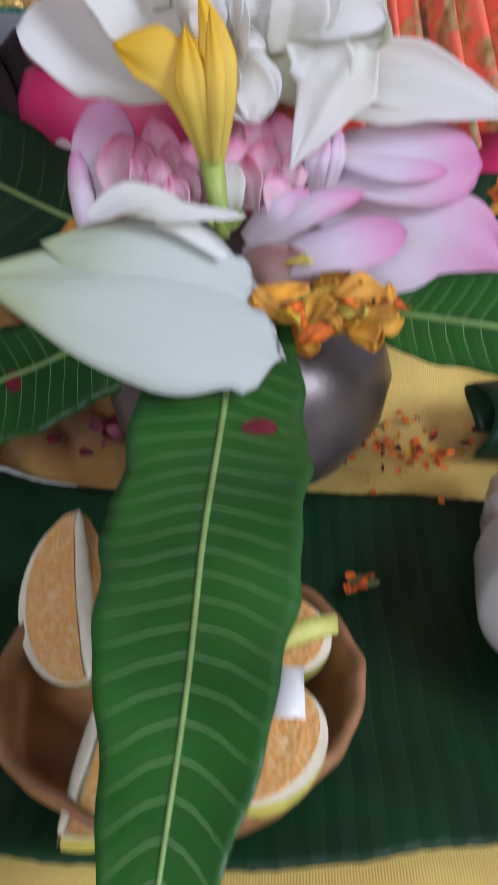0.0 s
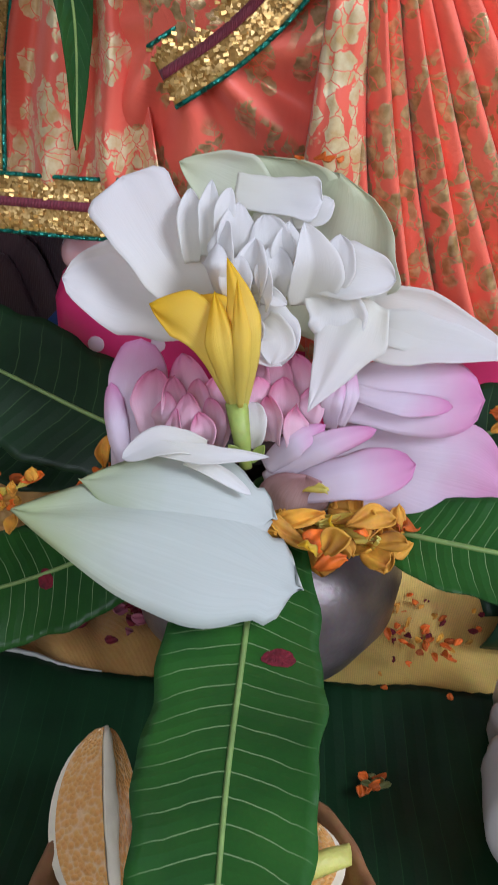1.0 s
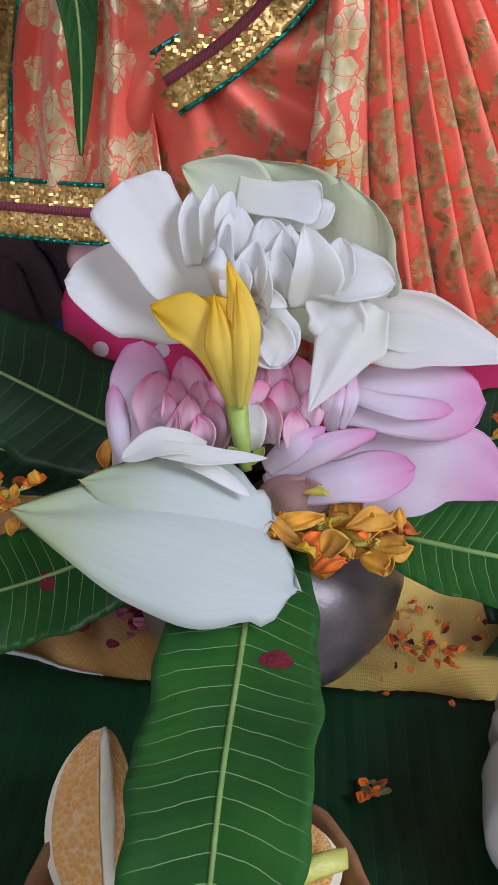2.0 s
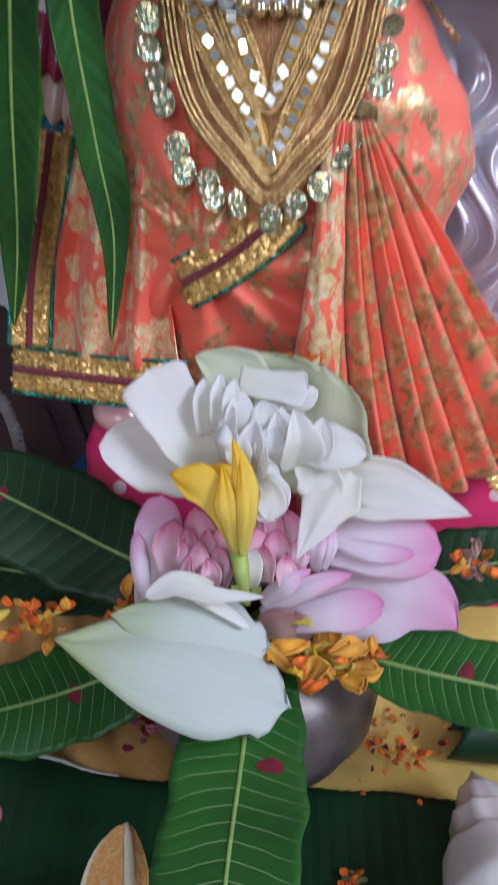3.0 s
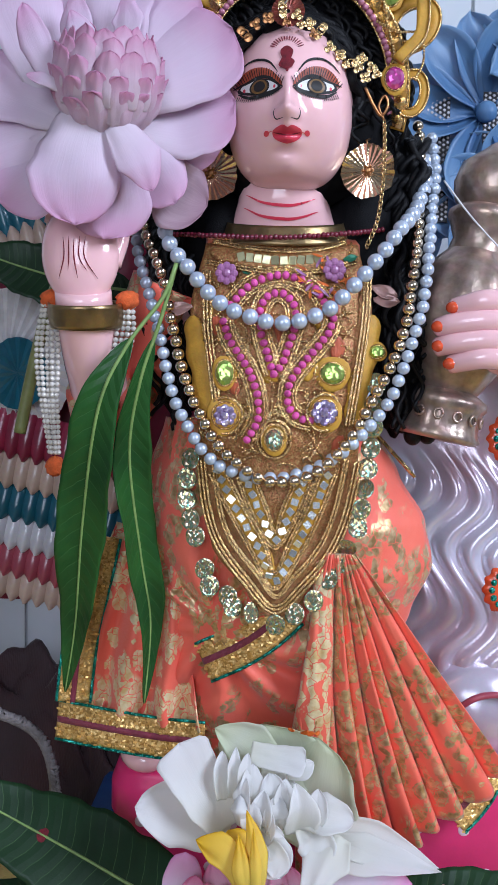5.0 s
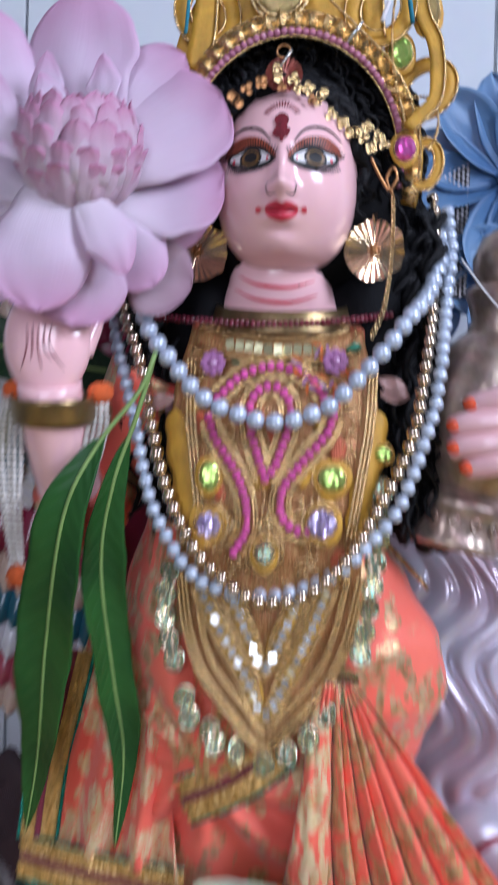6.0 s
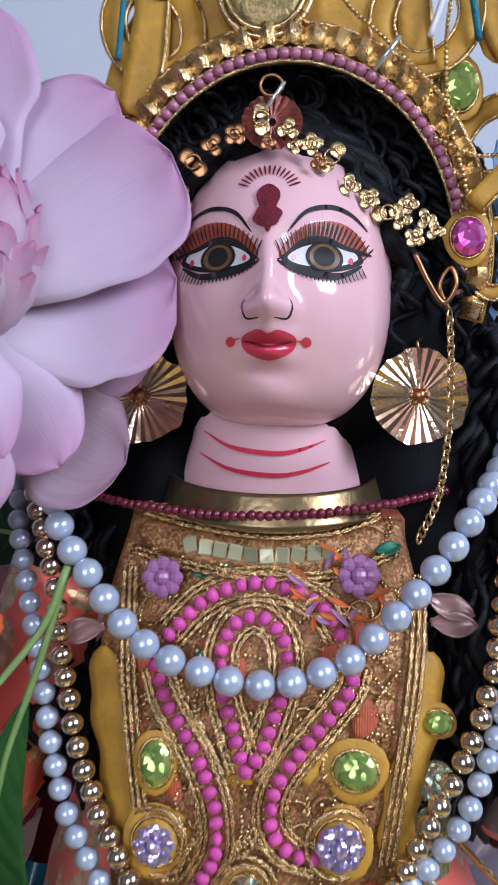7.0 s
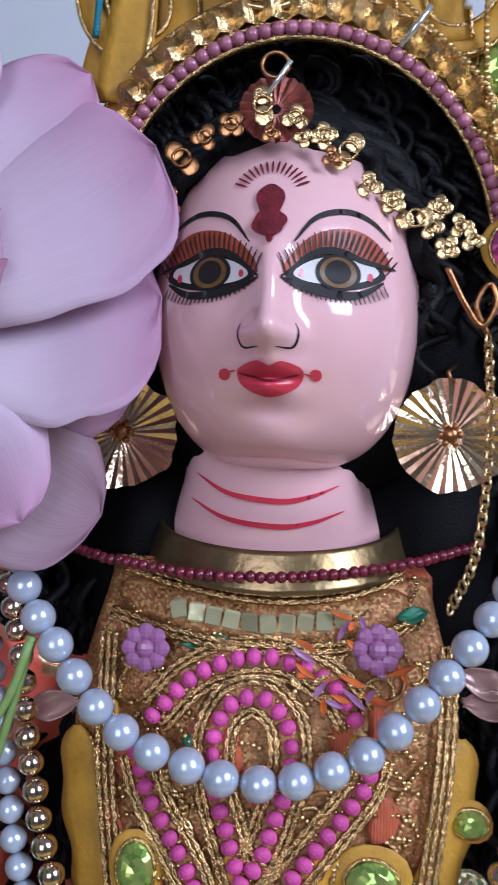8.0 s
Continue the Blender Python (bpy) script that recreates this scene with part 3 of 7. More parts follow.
def wedge(base, tip, out, R, spread, label="peeled orange wedge with pale pith, in the bowl"):
    """A citrus wedge: its core runs from base to tip, its peel lies towards out."""
    base, tip = Vector(base), Vector(tip)
    L = (tip - base).length / 2
    m = frame_at((base + tip) / 2, tip - base, out)
    ob = thing("orange_wedge", (base + tip) / 2, label, "fruit", "citrus wedges")

    def rind(k, off):
        def fn(u, v):
            a, p = (u - 0.5) * spread, math.pi * (v - 0.5)
            r = R * math.cos(p) ** 0.95 * k
            return m @ Vector((r * math.sin(a), L * math.sin(p) * (0.5 + 0.5 * k) , r * math.cos(a) + off))
        return fn
    part("peel", Geo().surf(rind(1.0, 0.0), 14, 18), M_peel, ob)
    for s in (-1, 1):
        def side(u, v, k0=0.0, k1=1.0, push=0.0):
            a, p = s * spread / 2, math.pi * (v - 0.5)
            r = R * math.cos(p) ** 0.95 * lerp(k0, k1, u)
            q = Vector((r * math.sin(a), L * math.sin(p) * lerp(0.985, 1.0, u), r * math.cos(a)))
            q += Vector((math.cos(a) * s, 0, -math.sin(a) * s)) * (push + 0.0007 * wob((q.y, r, s), 320, 2) * (1 if 0.1 < u < 0.9 else 0))
            return m @ q
        part("pith", Geo().surf(side, 10, 18), M_pith, ob)
        part("pulp", Geo().surf(lambda u, v: side(u, 0.06 + 0.88 * v, 0.10, 0.86, 0.0009), 14, 20), M_flesh, ob)
    part("core", Geo().surf(lambda u, v: m @ Vector(((u - 0.5) * 0.0044 * math.sin(math.pi * v) ** 0.4 * (1 + 0.3 * wob((v * 5, u, 1), 1.5)),
                                                     L * (2 * v - 1) * 0.97, -0.0012 + 0.0070 * (u - 0.5) ** 2 * 0.5)), 6, 20), M_pith, ob, thick=0.0008)
    return ob


wedge((-0.042, 0.160, 0.034), (-0.0535, 0.214, 0.057), (-0.42, 0.40, -0.82), 0.0235, 1.55)
wedge((-0.040, 0.112, 0.031), (-0.036, 0.158, 0.037), (0.5, -0.1, -0.8), 0.024, 1.6)
wedge((-0.004, 0.118, 0.038), (0.014, 0.156, 0.040), (0.70, -0.30, -0.62), 0.0195, 1.25, "orange slice with a pale green rind, in the bowl")
wedge((0.006, 0.166, 0.033), (0.014, 0.194, 0.039), (0.7, 0.3, -0.6), 0.0185, 1.5)
wedge((-0.032, 0.172, 0.034), (-0.034, 0.190, 0.042), (0.9, 0.2, -0.2), 0.016, 1.3)
g = Geo().surf(lambda u, v: (0.011 + 0.018 * v, 0.166 + 0.009 * v + 0.0035 * math.cos(3 * u), 0.043 + 0.0045 * math.sin(3 * u) * math.sin(math.pi * (0.15 + 0.75 * v))), 10, 14)
solo("peel_piece", g, M_peel, "curl of yellow green citrus peel in the bowl", "peel", thick=0.0016)
M_coco = mat("white_coconut", (0.80, 0.79, 0.77), 0.4, var=0.08, bump=0.2)
g = Geo()
box(g, 0.010, 0.142, 0.026, 0.019, 0.160, 0.043, bevel=0.0025)
solo("coconut_piece", g, M_coco, "white coconut piece in the bowl", "fruit")

# ---- conch ----
conch = thing("conch_shell", (0.105, 0.20, 0.006), "white ribbed conch shell on the banana leaf", "shell")


def conch_fn(u, v):
    y = lerp(0.150, 0.285, v)
    r = curve([(0, 0.003), (0.15, 0.014), (0.36, 0.028), (0.56, 0.024), (0.60, 0.0185), (0.72, 0.018), (0.75, 0.0135), (0.86, 0.012), (0.885, 0.008), (1, 0.001)], v)
    t = 2 * math.pi * u
    r *= 1 + 0.03 * math.sin(3 * t + v * 9) + (0.03 * math.sin(10 * t) if v > 0.55 else 0)
    return (0.105 + r * math.cos(t), y, 0.007 + max(0.0, 0.026 + r * math.sin(t)))


part("body", Geo().surf(conch_fn, 40, 60, 0, True), M_conch, conch)

# ---- water pot with mango leaves ----
PX, PY = 0.0, 0.308
pot = thing("water_pot", (PX, PY, ground(PX, PY)), "round grey metal water pot holding mango leaves", "pot")
g = Geo().lathe([(0.001, 0.0), (0.028, 0.0), (0.044, 0.010), (0.056, 0.028), (0.059, 0.045), (0.055, 0.060), (0.042, 0.073), (0.030, 0.079)], 64, 0, (PX, PY, ground(PX, PY) + 0.001))
part("body", g, M_pot, pot)
g = Geo().lathe([(0.030, 0.079), (0.027, 0.086), (0.032, 0.093), (0.038, 0.097), (0.039, 0.099), (0.036, 0.100), (0.029, 0.094), (0.025, 0.086)], 64, 0, (PX, PY, ground(PX, PY)))
part("rim", g, M_pot, pot)


def mango_leaf(pts, half, face, fold=0.15, wave=0.06, material=None, label="glossy green mango leaf", spot=None, seed=0, group="mango leaves", bare=0.0):
    line = spline(pts, 0.001)
    n = len(line) - 1
    ob = thing("mango_leaf", pts[0], label, "leaf", group)
    face = Vector(face)

    def at(u, v):
        k = v * n
        i = min(int(k), n - 1)
        p = line[i].lerp(line[i + 1], k - i)
        a, b = max(i - 4, 0), min(i + 5, n)
        d = (line[b] - line[a]).normalized()
        s = d.cross(face).normalized()
        nn = s.cross(d)
        vv = min(max((v - bare) / (1 - bare), 0.0), 1.0)
        e = 2 * u - 1
        w = half * max(math.sin(math.pi * min(vv ** 0.80, 1.0)), 0.0) ** 0.82 * (1 + 0.035 * math.sin(v * 36 + seed + 1.5 * e) + 0.02 * math.sin(v * 71 + 2 * seed - e)) + 0.0006
        lift = fold * w * abs(e) ** 1.4 + wave * w * math.sin(v * 19 + seed + e * 1.5) * e * e
        return p + s * (w * e) + nn * lift

    part("blade", Geo().surf(at, 14, 64), material or M_leaf, ob, thick=0.0005)
    rib = [at(0.5, k / 60) + face.normalized() * 0.0003 for k in range(61)]
    part("midrib", Geo().tube(rib, lambda t: 0.0011 * (1 - 0.75 * t) + 0.0002, 6), M_rib, ob, "pale green midrib")
    if spot:
        u0, v0, r = spot

        def dab(u, v):
            a = 2 * math.pi * u
            rr = v * (1 + 0.07 * math.sin(3 * a + seed) + 0.04 * math.sin(7 * a))
            return at(u0 + rr * math.cos(a) * r * 0.5 / half, v0 + rr * math.sin(a) * r * 0.66 / (n * 0.001)) + face.normalized() * (0.0009 - 0.0004 * v)
        part("vermilion_mark", Geo().surf(dab, 22, 5, 0, True), M_maroon, ob, "dark red vermilion mark")
    return ob


mango_leaf([(0.002, 0.285, 0.121), (-0.003, 0.245, 0.101), (-0.006, 0.205, 0.0880), (-0.008, 0.165, 0.0810), (-0.0090, 0.120, 0.070), (-0.0120, 0.086, 0.054), (-0.0150, 0.052, 0.036)],
           0.0266, (0.0, -0.35, 1), 0.08, 0.12, spot=(0.27, 0.325, 0.0058), seed=1, label="glossy green mango leaf drooping over the bowl")
mango_leaf([(-0.02, 0.295, 0.106), (-0.06, 0.290, 0.086), (-0.10, 0.285, 0.070), (-0.15, 0.275, 0.060), (-0.20, 0.262, 0.056)],
           0.026, (0, -0.6, 0.8), -0.1, 0.08, M_leaf, spot=(0.45, 0.42, 0.0048), seed=2)
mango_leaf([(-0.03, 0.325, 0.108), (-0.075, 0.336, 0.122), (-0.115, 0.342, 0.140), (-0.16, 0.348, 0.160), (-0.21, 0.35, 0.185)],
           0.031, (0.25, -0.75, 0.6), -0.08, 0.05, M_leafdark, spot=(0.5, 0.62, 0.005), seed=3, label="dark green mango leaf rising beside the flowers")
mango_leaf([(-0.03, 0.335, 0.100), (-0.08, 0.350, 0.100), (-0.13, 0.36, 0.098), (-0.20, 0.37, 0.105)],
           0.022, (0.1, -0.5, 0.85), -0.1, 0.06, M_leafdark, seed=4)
mango_leaf([(0.03, 0.275, 0.106), (0.07, 0.256, 0.107), (0.11, 0.244, 0.105), (0.16, 0.232, 0.098), (0.20, 0.226, 0.086)],
           0.021, (0, -0.55, 0.85), 0.12, 0.07, M_leaf, spot=(0.40, 0.36, 0.0048), seed=5)
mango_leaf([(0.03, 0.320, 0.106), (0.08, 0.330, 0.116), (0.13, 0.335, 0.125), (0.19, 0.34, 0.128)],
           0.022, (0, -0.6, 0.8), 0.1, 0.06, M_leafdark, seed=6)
mango_leaf([(-0.057, 0.298, 0.5), (-0.064, 0.298, 0.482), (-0.083, 0.294, 0.455), (-0.099, 0.296, 0.42), (-0.112, 0.318, 0.354), (-0.121, 0.34, 0.288), (-0.13, 0.352, 0.241)],
           0.0150, (-0.15, -1, 0.1), 0.22, 0.12, M_leafhang, seed=7, label="long green mango leaf hanging beside the figure", bare=0.17)
mango_leaf([(-0.057, 0.299, 0.501), (-0.066, 0.302, 0.47), (-0.078, 0.308, 0.436), (-0.086, 0.322, 0.393), (-0.081, 0.338, 0.331), (-0.076, 0.347, 0.287), (-0.08, 0.351, 0.235)],
           0.0110, (0.6, -1, 0.1), 0.40, 0.25, M_leafhang, seed=8, label="narrow green mango leaf hanging beside the figure", bare=0.16)

# ---- flowers ----


def petal(parent, base, tip, face, half, cup=0.35, bend=0.25, material=None, wide=0.55, point=0.75, ripple=0.03, seed=0, name="petal", thick=0.00035, label="", basew=0.3):
    base, tip = Vector(base), Vector(tip)
    L = (tip - base).length
    m = frame_at(base, tip - base, face)

    def fn(u, v):
        e = 2 * u - 1
        if v < wide:
            w = half * max(math.sin(math.pi / 2 * v / wide) ** 0.75, basew * (1 - 0.3 * v / wide))
            if basew > 0.5:
                w *= min(1.0, 0.05 + (v / 0.09) ** 0.5) * (1 - 0.12 * math.exp(-((v - 0.13) / 0.03) ** 2) * (e > 0))
        else:
            w = half * math.sin(math.pi / 2 * (1 - v) / (1 - wide)) ** point
        lift = cup * w * e * e - bend * L * (math.sin(math.pi * v) * 0.5 if bend > 0 else 0.5 * math.sin(math.pi * v))
        lift += ripple * half * math.sin(5 * e + 6 * v + seed) + 0.05 * half * wob((e, v * 2, seed), 1.6, seed)
        w *= 1 + 0.07 * wob((v * 2.5, 1.7 if e > 0 else 0.2, seed), 1.5, seed)
        skew = 0.24 * half * math.sin(seed * 2.3) * math.sin(math.pi * v)
        return m @ Vector((w * e + skew, L * v + 0.06 * half * math.sin(seed + 3 * e), lift))
    return part(name, Geo().surf(fn, 12, 26 if basew > 0.5 else 14), material, parent, label, thick=thick)


def spread_petal(parent, pts, half, cup, fold, wide, point, basew, face, material, seed=0, name="petal", thick=0.0003, crinkle=0.05):
    """A petal along a curved spine: basew and wide shape its outline, point its tip, cup and fold its hollow."""
    line = spline(pts, 0.0007)
    n = len(line) - 1
    face = Vector(face)
    lean = 0.10 * math.sin(seed * 1.9)

    def fn(u, v):
        e, k = 2 * u - 1, v * n
        i = min(int(k), n - 1)
        p = line[i].lerp(line[i + 1], k - i)
        d = (line[min(i + 4, n)] - line[max(i - 4, 0)]).normalized()
        s = d.cross(face).normalized()
        up = s.cross(d)
        if v < wide:
            w = basew + (1 - basew) * (v / wide) ** 0.8
        else:
            q = (v - wide) / (1 - wide)
            sharp = min(max((point - 0.35) / 0.6, 0.0), 1.0)
            w = lerp(math.sqrt(max(1 - q ** 2.4, 0.0)), max(1 - q ** 1.15, 0.0), sharp)
        w *= half * (1 + lean * (1 if e > 0 else -1)) * (1 + 0.12 * wob((v * 3, 2.0 if e > 0 else 0.3, seed), 1.6, seed))
        lift = w * (cup * e * e + fold * abs(e)) + crinkle * half * (wob((e * 1.3, v * 2.2, seed), 1.3, seed) + 0.4 * math.sin(7 * e + 3 * v + seed) * e * e)
        lift += 0.16 * w * max(0.0, abs(e) - 0.72) * math.sin(seed * 3.1 + v * 5 + (2 if e > 0 else 0)) * 3
        return p + s * (w * e) + up * lift
    return part(name, Geo().surf(fn, 16, 24), material, parent, thick=thick)


def flourish(parent, rows, face, seed, material, crinkle=0.06):
    """Petals that face one way: spine, half width, cup, fold, widest place, tip and base width."""
    r = random.Random(seed)
    for k, (pts, half, cup, fold, wide, point, basew) in enumerate(rows):
        if material in (M_white, M_greenback) and cup > -0.6:
            cup = 0.9 * abs(cup)
        turn = 0.7 if crinkle > 0.08 else 0.25
        f = Vector(face) + Vector((r.uniform(-turn, turn), 0, r.uniform(-0.15, 0.15)))
        if crinkle > 0.2:
            cup, point = r.uniform(-0.25, 0.4), point * r.uniform(0.9, 1.6)
        spread_petal(parent, pts, half * (1.15 if crinkle > 0.2 else 1.0), cup, fold, wide, point, basew, f, material, seed + k, crinkle=crinkle)


wl = thing("white_lotus", (0, 0.30, 0.15), "opened white lotus laid on the water pot", "flower", "lotus flowers")
# green outer petals behind
flourish(wl, (
    (((0.005, 0.312, 0.172), (0.015, 0.318, 0.201), (0.027, 0.316, 0.231)), 0.0412, -0.15, 0, 0.6, 0.5, 0.5),
    (((-0.002, 0.314, 0.183), (-0.004, 0.32, 0.21), (-0.006, 0.319, 0.237)), 0.0300, -0.1, 0, 0.72, 0.42, 0.5),
    (((0.0, 0.312, 0.214), (-0.016, 0.316, 0.226), (-0.034, 0.316, 0.235)), 0.0150, -0.1, 0.05, 0.45, 0.85, 0.7)), (0, -0.9, 0.4), 3, M_greenback)
# spread white petals
flourish(wl, (
    (((-0.024, 0.3, 0.179), (-0.052, 0.303, 0.188), (-0.077, 0.298, 0.195)), 0.0195, -0.12, 0.05, 0.55, 0.62, 0.5),
    (((-0.024, 0.296, 0.185), (-0.039, 0.299, 0.207), (-0.053, 0.302, 0.231)), 0.0165, -0.05, 0.06, 0.86, 0.36, 0.6),
    (((-0.012, 0.302, 0.226), (0.004, 0.3, 0.224), (0.02, 0.297, 0.223)), 0.0084, -0.1, 0, 0.86, 0.36, 0.75),
    (((0.028, 0.302, 0.184), (0.059, 0.297, 0.179), (0.094, 0.29, 0.169)), 0.0125, -0.15, 0.1, 0.45, 0.9, 0.55),
    (((0.026, 0.298, 0.174), (0.059, 0.292, 0.173), (0.095, 0.288, 0.168)), 0.0116, -0.2, 0.08, 0.42, 1, 0.6),
    (((-0.006, 0.304, 0.215), (0.005, 0.301, 0.213), (0.014, 0.298, 0.21)), 0.0052, -0.1, 0, 0.5, 0.6, 0.5)), (0, -0.85, 0.5), 11, M_white)
# petals that fold over the front
flourish(wl, (
    (((0.014, 0.29, 0.199), (0.031, 0.284, 0.2), (0.046, 0.282, 0.198)), 0.0112, -0.25, 0, 0.5, 0.55, 0.6),
    (((0.013, 0.287, 0.188), (0.016, 0.282, 0.204), (0.013, 0.284, 0.218)), 0.0100, -0.15, 0.35, 0.45, 0.85, 0.55),
    (((-0.01, 0.29, 0.189), (-0.001, 0.282, 0.181), (0.006, 0.276, 0.168)), 0.0116, -0.2, 0.1, 0.6, 0.5, 0.6),
    (((0.019, 0.286, 0.193), (0.024, 0.279, 0.187), (0.025, 0.276, 0.176)), 0.0104, -0.15, 0, 0.6, 0.5, 0.6),
    (((0.038, 0.28, 0.191), (0.027, 0.271, 0.175), (0.015, 0.264, 0.155)), 0.0132, 0.12, -0.25, 0.28, 0.95, 0.5),
    (((-0.006, 0.284, 0.193), (0.001, 0.28, 0.193), (0.008, 0.278, 0.19)), 0.0035, -0.3, 0, 0.5, 0.6, 0.5)), (0, -0.9, 0.35), 23, M_white)
# crumpled heart
flourish(wl, (
    (((-0.028, 0.297, 0.201), (-0.029, 0.297, 0.215), (-0.028, 0.303, 0.227)), 0.0048, 0.2, 0.2, 0.6, 0.7, 0.6),
    (((-0.022, 0.294, 0.204), (-0.021, 0.294, 0.218), (-0.02, 0.301, 0.23)), 0.0040, 0.2, 0.3, 0.6, 0.8, 0.6),
    (((-0.017, 0.292, 0.206), (-0.015, 0.292, 0.22), (-0.013, 0.299, 0.228)), 0.0040, 0.2, 0.2, 0.6, 0.7, 0.6),
    (((-0.01, 0.293, 0.191), (-0.011, 0.289, 0.21), (-0.01, 0.296, 0.223)), 0.0080, -0.15, 0.15, 0.6, 0.7, 0.6),
    (((-0.001, 0.292, 0.191), (0.001, 0.287, 0.208), (-0.001, 0.293, 0.219)), 0.0088, -0.15, 0.1, 0.6, 0.6, 0.6),
    (((0.007, 0.291, 0.192), (0.008, 0.287, 0.206), (0.008, 0.292, 0.217)), 0.0068, -0.1, 0.2, 0.6, 0.8, 0.6)), (0, -0.92, 0.38), 37, M_white, 0.09)
flourish(wl, (
    (((-0.014, 0.288, 0.194), (-0.015, 0.284, 0.208), (-0.014, 0.29, 0.218)), 0.0060, -0.2, 0.15, 0.6, 0.7, 0.6),
    (((-0.005, 0.287, 0.19), (-0.005, 0.281, 0.202), (-0.004, 0.287, 0.212)), 0.0075, -0.1, 0.2, 0.55, 0.8, 0.6),
    (((0.002, 0.286, 0.19), (0.003, 0.281, 0.2), (0.004, 0.286, 0.209)), 0.0070, -0.2, 0.1, 0.6, 0.6, 0.6),
    (((-0.01, 0.284, 0.19), (-0.01, 0.279, 0.198), (-0.009, 0.283, 0.207)), 0.0060, -0.2, 0.2, 0.6, 0.7, 0.6),
    (((-0.001, 0.283, 0.189), (-0.001, 0.278, 0.197), (-0.001, 0.282, 0.204)), 0.0055, -0.2, 0.2, 0.6, 0.7, 0.6),
    (((-0.017, 0.285, 0.192), (-0.018, 0.275, 0.204), (-0.017, 0.283, 0.211)), 0.0054, -0.8, 0, 0.5, 0.45, 0.7)), (0, -0.92, 0.38), 43, M_white, 0.09)
flourish(wl, (
    (((0.019, 0.288, 0.19), (0.025, 0.283, 0.204), (0.026, 0.288, 0.213)), 0.0085, -0.1, 0.15, 0.6, 0.8, 0.6),
    (((0.009, 0.3, 0.216), (0.018, 0.298, 0.22), (0.024, 0.3, 0.223)), 0.0060, -0.1, 0.1, 0.6, 0.7, 0.6),
    (((-0.001, 0.282, 0.183), (0.004, 0.277, 0.178), (0.002, 0.274, 0.169)), 0.0072, -0.15, 0.15, 0.6, 0.7, 0.7),
    (((-0.012, 0.284, 0.187), (-0.006, 0.279, 0.179), (-0.007, 0.277, 0.173)), 0.0060, -0.2, 0.1, 0.6, 0.6, 0.6)), (0, -0.92, 0.38), 49, M_white, 0.07)

pl = thing("pink_lotus", (0, 0.285, 0.12), "pink lotus with curled petals below the white lotus", "flower", "lotus flowers")
flourish(pl, (
    (((-0.052, 0.28, 0.122), (-0.05, 0.284, 0.148), (-0.047, 0.29, 0.174)), 0.0110, -0.2, 0.1, 0.7, 0.42, 0.7),
    (((-0.052, 0.278, 0.123), (-0.056, 0.278, 0.141), (-0.058, 0.283, 0.159)), 0.0045, -0.5, 0, 0.6, 0.5, 0.5),
    (((0.022, 0.292, 0.152), (0.051, 0.286, 0.153), (0.082, 0.284, 0.153)), 0.0161, -0.1, 0, 0.70, 0.40, 0.6),
    (((0.029, 0.287, 0.156), (0.048, 0.281, 0.153), (0.069, 0.279, 0.152)), 0.0052, -0.35, 0.1, 0.6, 0.5, 0.5),
    (((0.025, 0.286, 0.129), (0.059, 0.277, 0.125), (0.089, 0.268, 0.121)), 0.0253, -0.1, 0, 0.72, 0.42, 0.6),
    (((0.002, 0.272, 0.123), (0.028, 0.262, 0.131), (0.055, 0.263, 0.136)), 0.0100, -0.35, 0, 0.68, 0.42, 0.6)), (0, -0.8, 0.55), 20, M_pinkp)
flourish(pl, (
    (((0.0, 0.27, 0.125), (0.02, 0.262, 0.142), (0.04, 0.266, 0.148)), 0.0050, -0.5, 0, 0.55, 0.5, 0.6),
    (((-0.0, 0.27, 0.131), (0.011, 0.265, 0.144), (0.022, 0.27, 0.148)), 0.0052, -0.4, 0.1, 0.5, 0.6, 0.6),
    (((0.024, 0.276, 0.144), (0.024, 0.272, 0.156), (0.028, 0.276, 0.164)), 0.0042, -0.4, 0.3, 0.6, 0.6, 0.5),
    (((0.028, 0.276, 0.145), (0.031, 0.274, 0.156), (0.032, 0.278, 0.166)), 0.0030, -0.4, 0.3, 0.6, 0.6, 0.5)), (0, -0.8, 0.55), 26, M_pinkp)
# two hearts of upright petals
flourish(pl, (
    (((-0.03, 0.282, 0.132), (-0.03, 0.284, 0.151), (-0.032, 0.292, 0.168)), 0.0092, -0.3, 0, 0.6, 0.45, 0.6),
    (((-0.038, 0.278, 0.135), (-0.041, 0.28, 0.15), (-0.041, 0.286, 0.164)), 0.0075, -0.4, 0, 0.6, 0.5, 0.6),
    (((-0.022, 0.278, 0.135), (-0.019, 0.279, 0.148), (-0.018, 0.286, 0.161)), 0.0080, -0.4, 0, 0.6, 0.5, 0.6),
    (((-0.032, 0.275, 0.135), (-0.033, 0.274, 0.15), (-0.034, 0.281, 0.163)), 0.0056, -0.6, 0, 0.6, 0.5, 0.6),
    (((-0.025, 0.273, 0.136), (-0.024, 0.272, 0.151), (-0.025, 0.28, 0.162)), 0.0052, -0.6, 0, 0.6, 0.5, 0.6),
    (((-0.038, 0.273, 0.138), (-0.037, 0.271, 0.149), (-0.036, 0.276, 0.158)), 0.0055, -0.6, 0, 0.6, 0.5, 0.6)), (0, -0.92, 0.35), 41, M_pinkin, 0.22)
